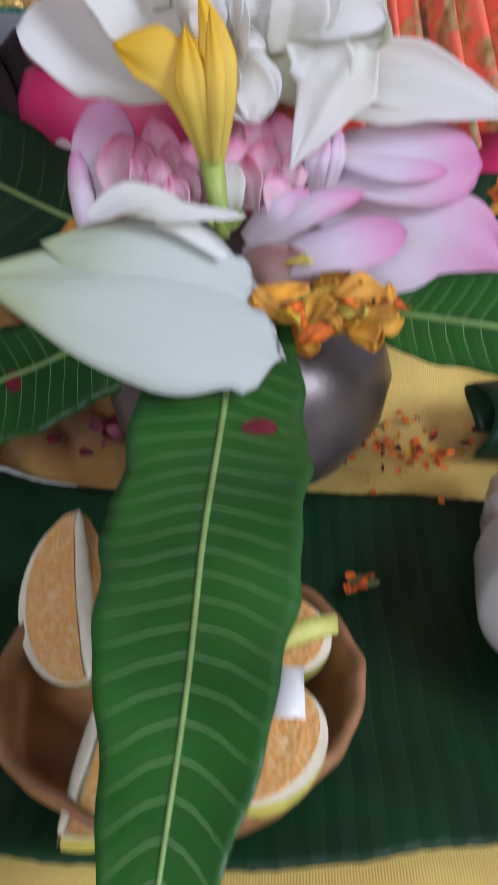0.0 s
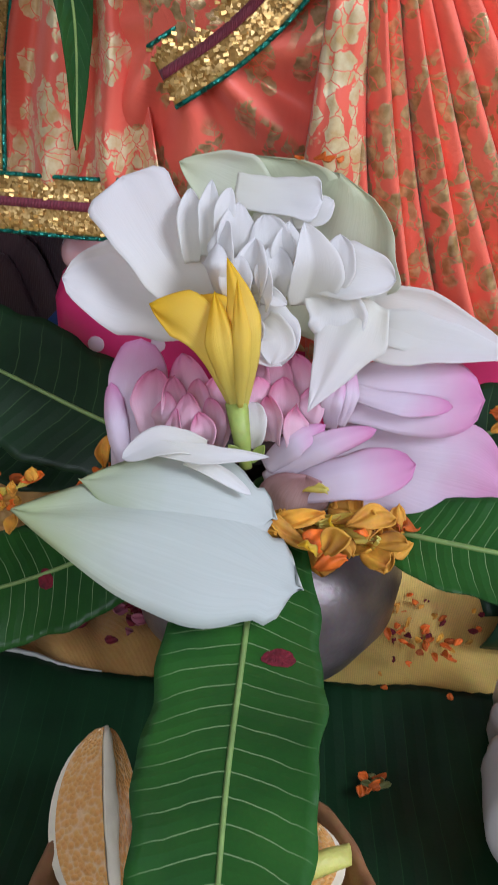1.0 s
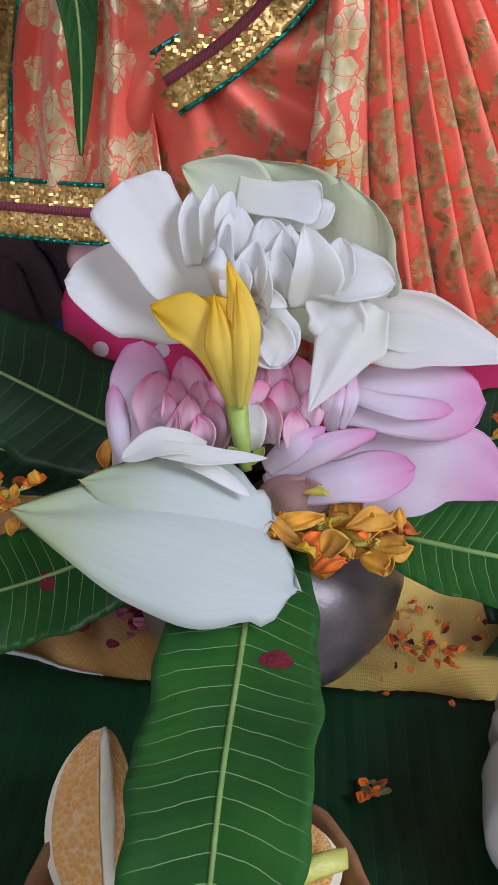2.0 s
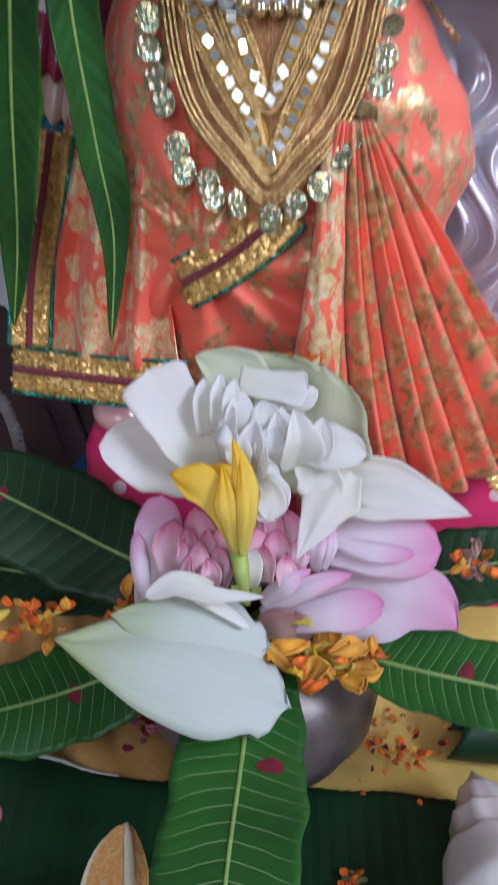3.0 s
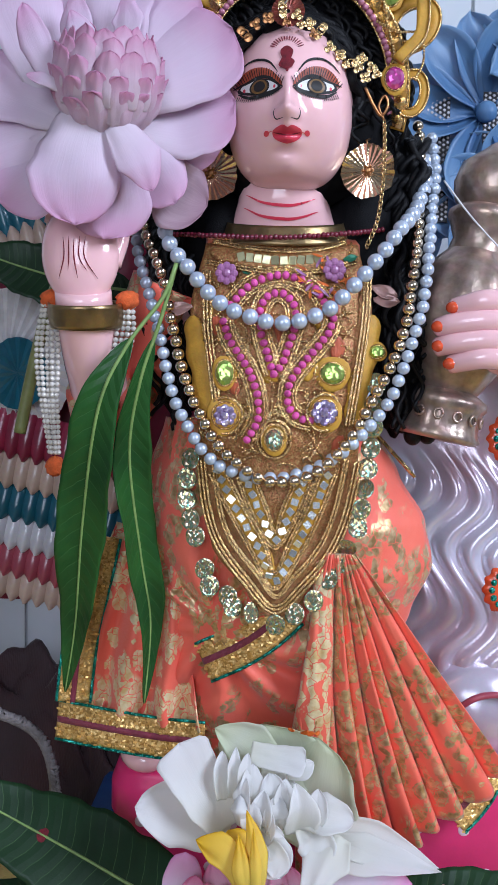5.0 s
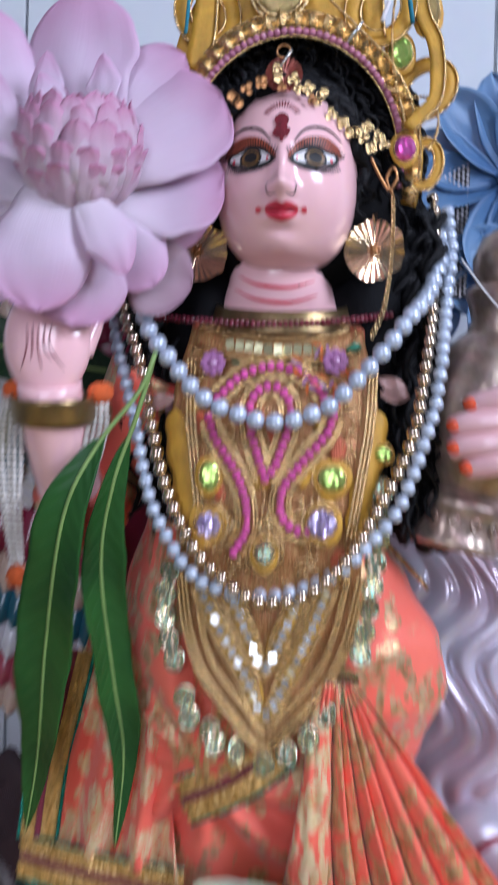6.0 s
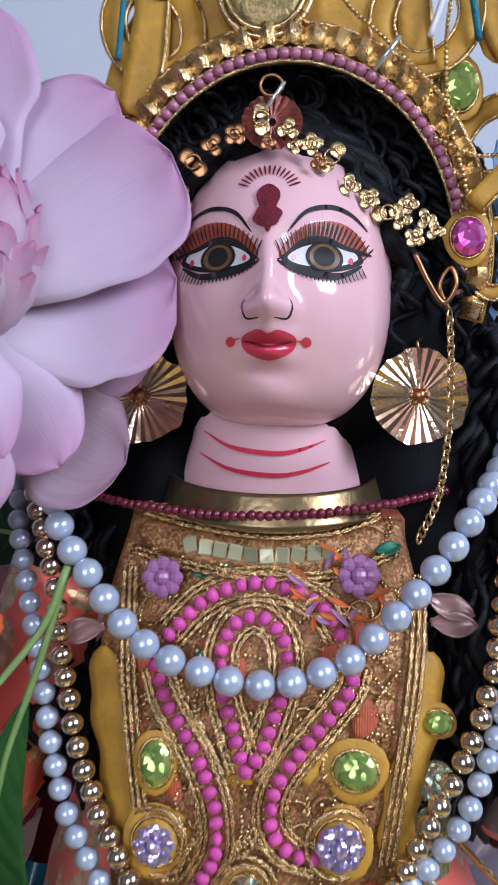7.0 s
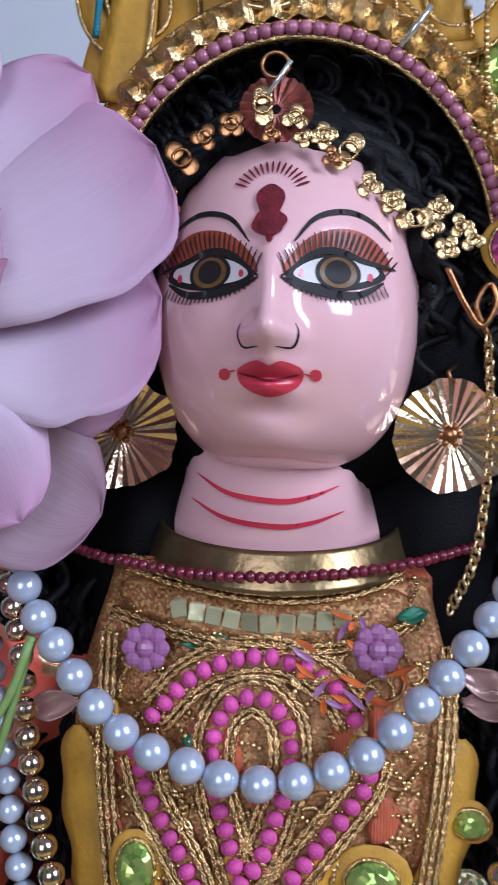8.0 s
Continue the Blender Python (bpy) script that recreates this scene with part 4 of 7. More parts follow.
flourish(pl, (
    (((-0.02, 0.27, 0.138), (-0.019, 0.269, 0.148), (-0.021, 0.275, 0.156)), 0.0044, -0.6, 0, 0.6, 0.5, 0.6),
    (((-0.029, 0.27, 0.138), (-0.028, 0.267, 0.15), (-0.028, 0.273, 0.159)), 0.0048, -0.7, 0, 0.6, 0.5, 0.6),
    (((-0.033, 0.268, 0.138), (-0.033, 0.265, 0.148), (-0.032, 0.27, 0.154)), 0.0040, -0.7, 0, 0.6, 0.5, 0.6),
    (((-0.024, 0.267, 0.139), (-0.022, 0.264, 0.147), (-0.024, 0.269, 0.153)), 0.0040, -0.7, 0, 0.6, 0.5, 0.6)), (0, -0.92, 0.35), 47, M_pinkin, 0.22)
flourish(pl, (
    (((-0.004, 0.28, 0.144), (-0.005, 0.282, 0.157), (-0.005, 0.288, 0.169)), 0.0060, -0.4, 0, 0.6, 0.5, 0.6),
    (((0.004, 0.279, 0.143), (0.003, 0.281, 0.158), (0.002, 0.287, 0.171)), 0.0080, -0.4, 0, 0.6, 0.5, 0.6),
    (((0.011, 0.279, 0.143), (0.012, 0.281, 0.156), (0.011, 0.287, 0.17)), 0.0075, -0.4, 0.1, 0.6, 0.5, 0.6),
    (((-0.001, 0.274, 0.143), (-0.002, 0.274, 0.154), (-0.003, 0.28, 0.163)), 0.0065, -0.5, 0, 0.6, 0.5, 0.6),
    (((0.006, 0.273, 0.143), (0.007, 0.273, 0.155), (0.006, 0.28, 0.163)), 0.0052, -0.5, 0.1, 0.6, 0.5, 0.6),
    (((0.014, 0.274, 0.142), (0.016, 0.274, 0.152), (0.017, 0.279, 0.16)), 0.0048, -0.5, 0, 0.6, 0.5, 0.6)), (0, -0.92, 0.35), 61, M_pinkin, 0.22)
flourish(pl, (
    (((0.003, 0.27, 0.141), (0.002, 0.268, 0.151), (0.001, 0.273, 0.158)), 0.0052, -0.5, 0, 0.6, 0.6, 0.6),
    (((0.011, 0.269, 0.139), (0.011, 0.267, 0.149), (0.011, 0.272, 0.155)), 0.0048, -0.5, 0, 0.6, 0.6, 0.6)), (0, -0.92, 0.35), 67, M_pinkin, 0.22)
flourish(pl, (
    (((-0.005, 0.266, 0.14), (-0.004, 0.266, 0.149), (-0.005, 0.272, 0.156)), 0.0052, -0.4, 0, 0.6, 0.5, 0.6),), (0, -0.92, 0.35), 71, M_white)
M_dryp = petal_mat("dried_petal", (0.55, 0.40, 0.32), (0.58, 0.38, 0.34), (0.48, 0.26, 0.26), 0.4, 0.6)
petal(pl, (0.010, 0.262, 0.106), (0.015, 0.262, 0.131), (0, -0.9, 0.4), 0.013, -0.2, 0.1, M_dryp, 0.6, 0.5, seed=5)
curl = thing("curled_petal", (-0.02, 0.25, 0.138), "thin curled white lotus petal on the larger petals", "petal")
flourish(curl, (
    (((-0.02, 0.252, 0.146), (-0.034, 0.249, 0.15), (-0.049, 0.247, 0.144)), 0.0060, -0.4, 0, 0.5, 0.6, 0.5),
    (((-0.041, 0.249, 0.148), (-0.02, 0.247, 0.146), (0.002, 0.25, 0.144)), 0.0038, 0.5, 0, 0.45, 0.8, 0.6),
    (((-0.027, 0.248, 0.143), (-0.016, 0.246, 0.14), (-0.004, 0.245, 0.132)), 0.0028, -0.4, 0, 0.5, 0.6, 0.5)), (0, -0.7, 0.7), 6, M_white)

fp = thing("lotus_petal", (-0.03, 0.24, 0.10), "two large greenish white lotus petals lying overlapped", "petal")
petal(fp, (0.004, 0.246, 0.122), (-0.062, 0.243, 0.138), (0, -0.7, 0.7), 0.020, -0.3, -0.12, M_greenwhite, 0.40, 0.95, 0.02, seed=41, basew=0.6)
petal(fp, (0.013, 0.228, 0.1055), (-0.083, 0.233, 0.131), (0, -0.55, 0.84), 0.0272, -0.22, -0.10, M_greenwhite, 0.38, 1.0, 0.02, seed=42, basew=0.66)

bell = thing("yellow_flower", (-0.01, 0.27, 0.14), "yellow bell flower with a green calyx", "flower")
flourish(bell, (
    (((-0.011, 0.266, 0.156), (-0.016, 0.262, 0.176), (-0.025, 0.263, 0.188), (-0.04, 0.268, 0.193)), 0.0087, -0.1, -0.1, 0.78, 0.85, 0.2),
    (((-0.008, 0.264, 0.156), (-0.006, 0.26, 0.179), (-0.008, 0.264, 0.194), (-0.013, 0.272, 0.208)), 0.0061, -0.5, 0.1, 0.62, 0.9, 0.3),
    (((-0.01, 0.263, 0.157), (-0.013, 0.256, 0.178), (-0.015, 0.259, 0.189), (-0.017, 0.266, 0.198)), 0.0056, -0.6, 0.3, 0.6, 0.9, 0.3),
    (((-0.009, 0.261, 0.158), (-0.009, 0.255, 0.178), (-0.009, 0.257, 0.19), (-0.009, 0.262, 0.203)), 0.0041, -0.7, 0.2, 0.6, 0.9, 0.3),
    (((-0.01, 0.268, 0.155), (-0.014, 0.27, 0.175), (-0.018, 0.273, 0.186), (-0.023, 0.277, 0.194)), 0.0092, -0.3, 0, 0.8, 0.45, 0.3)), (0, -0.95, 0.25), 50, M_yellow, 0.09)
part("stalk", Geo().tube([(-0.0065, 0.262, 0.134), (-0.008, 0.2635, 0.144), (-0.010, 0.266, 0.158)], lambda t: 0.0022 + 0.0020 * t, 10), M_calyx, bell)
for s in range(4):
    petal(bell, (-0.0065, 0.262, 0.136), (-0.0065 + 0.007 * math.cos(s * 1.2 - 0.9), 0.260, 0.141 + 0.003 * (s % 2)), (0, -1, 0.2), 0.002, 0.3, 0.1, M_calyx, seed=60 + s, name="sepal")

# marigold shreds and loose petals
rnd = random.Random(7)


def shred_pile(name, c, spread, n, mats, size, label, seed):
    r = random.Random(seed)
    ob = thing(name, c, label, "petals")
    for k in range(n):
        p = Vector(c) + Vector((r.gauss(0, spread[0]), r.gauss(0, spread[1]), abs(r.gauss(0, spread[2]))))
        d = Vector((r.uniform(-1, 1), r.uniform(-0.8, 0.8), r.uniform(-0.4, 0.5))).normalized() * size * r.uniform(0.6, 1.3)
        petal(ob, p, p + d, (r.uniform(-0.5, 0.5), -0.7, 0.7), size * r.uniform(0.16, 0.36), r.uniform(-0.8, 0.9), r.uniform(-0.5, 0.5), r.choice(mats), 0.55, 0.45, 0.2, seed + k, thick=0.0004)
    return ob


shred_pile("marigold_petals", (0.030, 0.255, 0.108), (0.010, 0.006, 0.005), 42, [M_marigold, M_marigold, M_marigold, M_yellow, M_orangepetal], 0.016, "dried yellow and orange marigold petals in a clump", 70)
shred_pile("marigold_petals", (-0.112, 0.300, 0.098), (0.010, 0.006, 0.006), 34, [M_orangepetal, M_marigold, M_yellow], 0.009, "loose orange and yellow marigold petals on a leaf", 150)
shred_pile("marigold_petals", (-0.062, 0.290, 0.112), (0.006, 0.004, 0.006), 18, [M_orangepetal, M_marigold], 0.012, "loose orange marigold petals beside the flowers", 210)
shred_pile("marigold_petals", (0.104, 0.305, 0.132), (0.008, 0.006, 0.005), 26, [M_orangepetal, M_marigold, M_dryp], 0.008, "loose orange marigold petals on a leaf", 260)
shred_pile("marigold_petals", (0.0425, 0.238, 0.0085), (0.001, 0.0035, 0.001), 10, [M_orangepetal, M_orangepetal, M_stem], 0.006, "orange marigold shreds on the banana leaf", 300)
shred_pile("marigold_petals", (0.020, 0.3085, 0.2365), (0.007, 0.001, 0.001), 4, [M_orangepetal], 0.005, "small orange marigold shreds stuck on the white lotus", 510)
shred_pile("red_petals", (0.068, 0.316, 0.026), (0.014, 0.020, 0.001), 70, [M_maroon, M_orangepetal, M_marigold, M_orangepetal], 0.0045, "scattered dark red and orange petal shreds on the cloth", 330)
shred_pile("red_petals", (-0.058, 0.306, 0.034), (0.010, 0.006, 0.002), 14, [M_maroon, M_gauze], 0.009, "dark red dried petals on the satin cloth", 380)
shred_pile("red_petals", (-0.155, 0.24, 0.022), (0.012, 0.01, 0.004), 40, [M_maroon, M_orangepetal, M_gauze], 0.010, "dark red and orange petals on the banana leaf", 420)

# ---- the figure: one painted clay mesh ----
HC, HR = Vector((0.004, 0.318, 0.590)), (0.0355, 0.040, 0.048)


def features(x, z):
    """How far nose, lips, cheeks and chin stand out, and the eyes lie back."""
    d = 0.0105 * bump_at(x, z, 0.002, 0.5755, 0.0046, 0.0052) + 0.0062 * bump_at(x, z, 0.002, 0.586, 0.0034, 0.0095)
    for s in (-1, 1):
        d += 0.0035 * bump_at(x, z, 0.002 + s * 0.0052, 0.5755, 0.0026, 0.0028)
        d -= 0.0022 * bump_at(x, z, 0.002 + s * 0.0150, 0.5905, 0.0085, 0.0048)
        d += 0.0012 * bump_at(x, z, 0.002 + s * 0.017, 0.575, 0.010, 0.010)
    d += 0.0030 * bump_at(x, z, 0.002, 0.5688, 0.0070, 0.0022) + 0.0034 * bump_at(x, z, 0.002, 0.5638, 0.0055, 0.0024)
    d -= 0.0012 * bump_at(x, z, 0.002, 0.5663, 0.0070, 0.0008) + 0.0012 * bump_at(x, z, 0.002, 0.5590, 0.0060, 0.0022)
    return d + 0.0035 * bump_at(x, z, 0.003, 0.5515, 0.0095, 0.0055)


def head_slice(z):
    """The head at one height: how deep and how wide it is, as shares of HR; the jaw is short and full."""
    rz = HR[2] if z >= HC.z else 0.0445
    c = math.sqrt(max(1 - ((z - HC.z) / rz) ** 2, 0.0))
    if z >= HC.z:
        return c, c
    return c, c ** 0.62 * (1 + 0.015 * math.sin(math.pi * min((HC.z - z) / 0.0445, 1.0)))


def face_y(x, z):
    deep, wide = head_slice(z)
    q = 1 - ((x - HC.x) / max(HR[0] * wide, 1e-4)) ** 2
    return HC.y - HR[1] * max(deep * math.sqrt(max(q, 0.0)), 0.1) - features(x, z)


def head_fn(u, v):
    t, p = 2 * math.pi * u, math.pi * (v - 0.5)
    z = HC.z + (HR[2] if p >= 0 else 0.0445) * math.sin(p)
    deep, wide = head_slice(z)
    x, y = HC.x + HR[0] * wide * math.sin(t), HC.y - HR[1] * deep * math.cos(t)
    front = deep * math.cos(t)
    if front > 0:
        y -= features(x, z) * smooth(0.0, 0.45, front)
    return (x, y, z)


BODY_W = [(0.36, 0.046), (0.40, 0.045), (0.45, 0.050), (0.49, 0.053), (0.51, 0.048), (0.520, 0.041), (0.527, 0.0330), (0.535, 0.0288), (0.543, 0.0268), (0.550, 0.0255), (0.556, 0.0240), (0.567, 0.0180)]
CHEST = [(0.30, 0.322), (0.34, 0.3215), (0.38, 0.317), (0.41, 0.311), (0.44, 0.309), (0.47, 0.310), (0.50, 0.315), (0.52, 0.321), (0.54, 0.313), (0.56, 0.310)]


def chest_y(x, z):
    return curve(CHEST, z) + 4.2 * (x - 0.001) ** 2


def body_fn(u, v):
    z, t = lerp(0.36, 0.566, v), 2 * math.pi * u
    w, f = curve(BODY_W, z), curve(CHEST, z) + 0.003
    back = 0.385 if z < 0.51 else lerp(0.385, 0.357, smooth(0.51, 0.535, z))
    cy, ry = (f + back) / 2, (back - f) / 2
    c, s = math.cos(t), math.sin(t)
    k = 0.75 if z < 0.52 else 1.0
    return (0.0015 + w * math.copysign(abs(s) ** k, s), cy - ry * math.copysign(abs(c) ** k, c), z)


st = Geo()
st.surf(head_fn, 120, 110, 0, True)
st.surf(body_fn, 48, 50, 0, True)
# raised arm and hand that hold the lotus
st.tube(spline([(-0.060, 0.352, 0.490), (-0.085, 0.362, 0.445), (-0.102, 0.350, 0.418), (-0.107, 0.322, 0.446), (-0.108, 0.302, 0.474), (-0.108, 0.296, 0.486)], 0.004),
        lambda t: lerp(0.020, 0.0155, t), 20)
st.ball((-0.1090, 0.2950, 0.503), 0.0215, 0.0125, 0.0290, 24, 18, 0, lambda q: 1 + 0.08 * q.z)
for k in range(4):
    x = -0.124 + 0.010 * k
    st.tube(spline([(x, 0.296, 0.522), (x, 0.300, 0.540), (x + 0.002, 0.290, 0.552), (x + 0.003, 0.280, 0.548)], 0.003), lambda t: 0.0055 - 0.002 * t, 10)
st.tube(spline([(-0.093, 0.297, 0.500), (-0.088, 0.300, 0.515), (-0.088, 0.302, 0.527)], 0.003), lambda t: 0.0062 - 0.002 * t, 10)
# lowered arm behind the urn, and the hand that grips it
st.tube(spline([(0.060, 0.372, 0.492), (0.110, 0.425, 0.475), (0.185, 0.420, 0.455), (0.205, 0.360, 0.452), (0.165, 0.330, 0.462), (0.140, 0.325, 0.466)], 0.005), lambda t: lerp(0.020, 0.014, t), 18)
st.ball((0.133, 0.327, 0.466), 0.021, 0.013, 0.024, 20, 16)
for k, (z, x1) in enumerate(((0.4845, 0.099), (0.4735, 0.091), (0.4625, 0.0915), (0.4525, 0.098))):
    st.tube(spline([(0.138, 0.320, z - 0.001), (0.118, 0.3145, z), (x1 + 0.008, 0.318, z - 0.002), (x1, 0.324, z - 0.004)], 0.002), lambda t: 0.0074 - 0.0016 * t, 12)
    st.ball((x1 + 0.0005, 0.3195, z - 0.0035), 0.0046, 0.0050, 0.0036, 12, 8, 3)
# feet under the hem
st.ball((-0.085, 0.412, 0.184), 0.020, 0.032, 0.014, 20, 14)
st.ball((-0.055, 0.412, 0.184), 0.018, 0.030, 0.013, 20, 14)


# painted face: every stroke follows the clay
def stroke(pts, w, mi, lift=0.00035, taper=0.8, on=face_y):
    line = spline([(x, 0, z) for x, z in pts], 0.0006)
    n = len(line) - 1

    def fn(u, v):
        i = min(int(v * n), n - 1)
        d = (line[i + 1] - line[i]).normalized()
        e = (2 * u - 1) * w * (1 - taper * abs(2 * v - 1) ** 2)
        x, z = line[i].x - d.z * e, line[i].z + d.x * e
        return (x, on(x, z) - lift, z)
    st.surf(fn, 2, max(n, 2), mi)


def patch(cx, cz, fn_r, mi, lift=0.0003, rings=5, n=36):
    def fn(u, v):
        dx, dz = fn_r(2 * math.pi * u)
        x, z = cx + dx * v, cz + dz * v
        return (x, face_y(x, z) - lift, z)
    st.surf(fn, n, rings, mi, True)


for s, ex, ez in ((-1, -0.0130, 0.5905), (1, 0.0172, 0.5905)):
    def almond(w, up, down, tilt=0.0012):
        return lambda t: (w * math.cos(t), (up if math.sin(t) > 0 else down) * math.sin(t) * (1 - 0.25 * math.cos(t) ** 4) + tilt * s * math.cos(t))
    patch(ex + s * 0.0002, ez + 0.0012, almond(0.0125, 0.0095, 0.0020, 0.0022), 5, 0.00025)
    patch(ex, ez, almond(0.0116, 0.0046, 0.0038), 1, 0.0004)
    patch(ex, ez + 0.0003, almond(0.0099, 0.0038, 0.0027), 4, 0.0006)
    patch(ex + 0.0003, ez + 0.0003, lambda t: (0.0053 * math.cos(t), 0.0042 * math.sin(t)), 1, 0.00075)
    patch(ex + 0.0003, ez + 0.0003, lambda t: (0.0043 * math.cos(t), 0.0036 * math.sin(t)), 6, 0.0009)
    patch(ex + 0.0003, ez + 0.0005, lambda t: (0.0030 * math.cos(t), 0.0027 * math.sin(t)), 1, 0.00105)
    patch(ex + s * 0.0078, ez + 0.0002, lambda t: (0.0007 * math.cos(t), 0.0010 * math.sin(t)), 2, 0.00075)
    patch(ex - s * 0.0082, ez - 0.0006, lambda t: (0.0006 * math.cos(t), 0.0009 * math.sin(t)), 2, 0.00075)
    stroke([(ex - s * 0.0125, ez - 0.0022), (ex - s * 0.006, ez + 0.0038), (ex, ez + 0.0052), (ex + s * 0.007, ez + 0.0036), (ex + s * 0.0150, ez + 0.0034)], 0.0008, 1, 0.0007)
    stroke([(ex - s * 0.0125, ez - 0.0024), (ex - s * 0.004, ez - 0.0046), (ex + s * 0.005, ez - 0.0044), (ex + s * 0.0120, ez + 0.0002)], 0.0010, 1, 0.0007)
    stroke([(ex - s * 0.0100, ez + 0.0065), (ex - s * 0.005, ez + 0.0128), (ex + s * 0.002, ez + 0.0152), (ex + s * 0.008, ez + 0.0140), (ex + s * 0.0135, ez + 0.0100)], 0.0007, 1, 0.0005)
    for k in range(22):
        a = -1 + 2 * k / 21
        x0, z0 = ex + s * a * 0.0115, ez + 0.0050 * (1 - a * a) + 0.0012 * a
        L = 0.0050 + 0.0012 * (1 - a * a)
        stroke([(x0, z0), (x0 + s * L * (0.10 + 0.30 * a), z0 + L * 0.6), (x0 + s * L * (0.12 + 0.55 * a), z0 + L)], 0.00022, 1, 0.0008)
        x0, z0 = ex + s * a * 0.0110, ez - 0.0046 * (1 - a * a * 0.8)
        stroke([(x0, z0), (x0 + s * 0.0006 * (0.5 + a), z0 - 0.0018), (x0 + s * 0.0016 * (0.4 + a), z0 - 0.0034)], 0.0002, 1, 0.0008)
# nostril lines, lips, cheek dots, brow mark
for s in (-1, 1):
    stroke([(0.002 + s * 0.0020, 0.5723), (0.002 + s * 0.0058, 0.5728), (0.002 + s * 0.0070, 0.5760), (0.002 + s * 0.0056, 0.5790)], 0.00022, 1, 0.0003)
    patch(0.0022 + s * 0.0108, 0.5672, lambda t: (0.0014 * math.cos(t), 0.0013 * math.sin(t)), 2, 0.0004)
stroke([(-0.0100, 0.5675), (-0.0050, 0.5680)], 0.0002, 2)
stroke([(0.0100, 0.5675), (0.0140, 0.5665)], 0.0002, 2)


def mouth(t):
    c, s = math.cos(t), math.sin(t)
    if s >= 0:
        return (0.0078 * c, 0.0031 * s ** 0.8 * (1 - 0.38 * math.exp(-(c / 0.22) ** 2)) * (1 - 0.2 * c * c) + 0.0008 * abs(c))
    return (0.0078 * c, -0.0046 * abs(s) ** 0.9 + 0.0008 * abs(c))


patch(0.0024, 0.5665, mouth, 2, 0.0008, 14, 64)
stroke([(-0.0050, 0.5672), (-0.001, 0.5663), (0.0024, 0.5656), (0.006, 0.5663), (0.0098, 0.5672)], 0.00030, 7, 0.0012)
patch(0.0014, 0.6068, lambda t: (0.0032 * math.cos(t) * (1 + 0.15 * math.sin(3 * t)), 0.0048 * math.sin(t)), 7, 0.0008)
patch(0.0014, 0.6015, lambda t: (0.0040 * math.cos(t) * (1 + 0.1 * math.sin(4 * t)), 0.0034 * math.sin(t)), 7, 0.0010)
stroke([(0.0014, 0.6010), (0.0016, 0.5985), (0.0017, 0.5955)], 0.0009, 7, 0.0008, 0.95)
for k in range(15):
    a = radians(-65 + 130 * k / 14)
    x0, z0 = 0.0014 + 0.0062 * math.sin(a), 0.6085 + 0.0062 * math.cos(a)
    stroke([(x0, z0), (x0 + 0.0045 * math.sin(a), z0 + 0.0045 * math.cos(a))], 0.00032, 7, 0.0004)


def neck_y(x, z):
    f = curve(CHEST, z) + 0.003
    back = lerp(0.385, 0.357, smooth(0.51, 0.535, z))
    w = curve(BODY_W, z)
    return (f + back) / 2 - (back - f) / 2 * math.sqrt(max(0.02, 1 - ((x - 0.0015) / w) ** 2))


for z, w in ((0.5385, 0.0195), (0.5315, 0.0210)):
    stroke([(-0.0005 - w, z + 0.0055), (-0.0005 - w * 0.5, z + 0.0002), (0.0030, z - 0.0016), (0.0010 + w * 0.55, z - 0.0002), (0.0010 + w, z + 0.0035)], 0.0008, 2, 0.0005, 0.85, neck_y)
# red lines on the palm
for k in range(5):
    stroke([(-0.116 + 0.003 * k, 0.512), (-0.1155 + 0.0028 * k, 0.501), (-0.119 + 0.0055 * k, 0.489 + 0.004 * (k % 2))], 0.00035, 7, 0.0004, 0.9,
           lambda x, z: 0.2950 - 0.0125 * math.sqrt(max(0.03, 1 - ((x + 0.109) / 0.0215) ** 2 - ((z - 0.503) / 0.029) ** 2)) * (1 + 0.08 * (z - 0.503) / 0.029))
solo("statue", st, [M_skin, M_black, M_red, M_nail, M_eyewhite, M_shadow, M_iris, M_maroon],
     "glossy pink painted clay figure with painted eyes, dressed in silk", "statue")

# ---- wig ----
wig = thing("wig", (0.004, 0.35, 0.46), "long wavy black wig on the figure", "wig")
hair = Geo()
hair.ball((0.004, 0.345, 0.592), 0.052, 0.040, 0.060, 40, 28, 0, lambda q: 1 + 0.05 * wob(q, 5, 2))
hair.ball((0.007, 0.336, 0.605), 0.0640, 0.030, 0.0680, 60, 44, 0, lambda q: 1 + 0.03 * wob(q, 9, 4))
for s in (-1, 1):
    hair.ball((0.004 + s * 0.043, 0.350, 0.525), 0.022, 0.022, 0.048, 24, 24, 0, lambda q: 1 + 0.12 * wob(q, 5, 7))
for s, cx, cz, rx, rz in ((1, 0.066, 0.545, 0.024, 0.055), (1, 0.074, 0.465, 0.018, 0.058), (-1, -0.052, 0.545, 0.024, 0.050), (-1, -0.062, 0.475, 0.020, 0.060)):
    hair.ball((cx, 0.366, cz), rx, 0.026, rz, 24, 24, 0, lambda q: 1 + 0.14 * wob(q, 4, cx * 90))
part("hair_mass", hair, M_hair, wig)
rnd = random.Random(3)
locks = Geo()
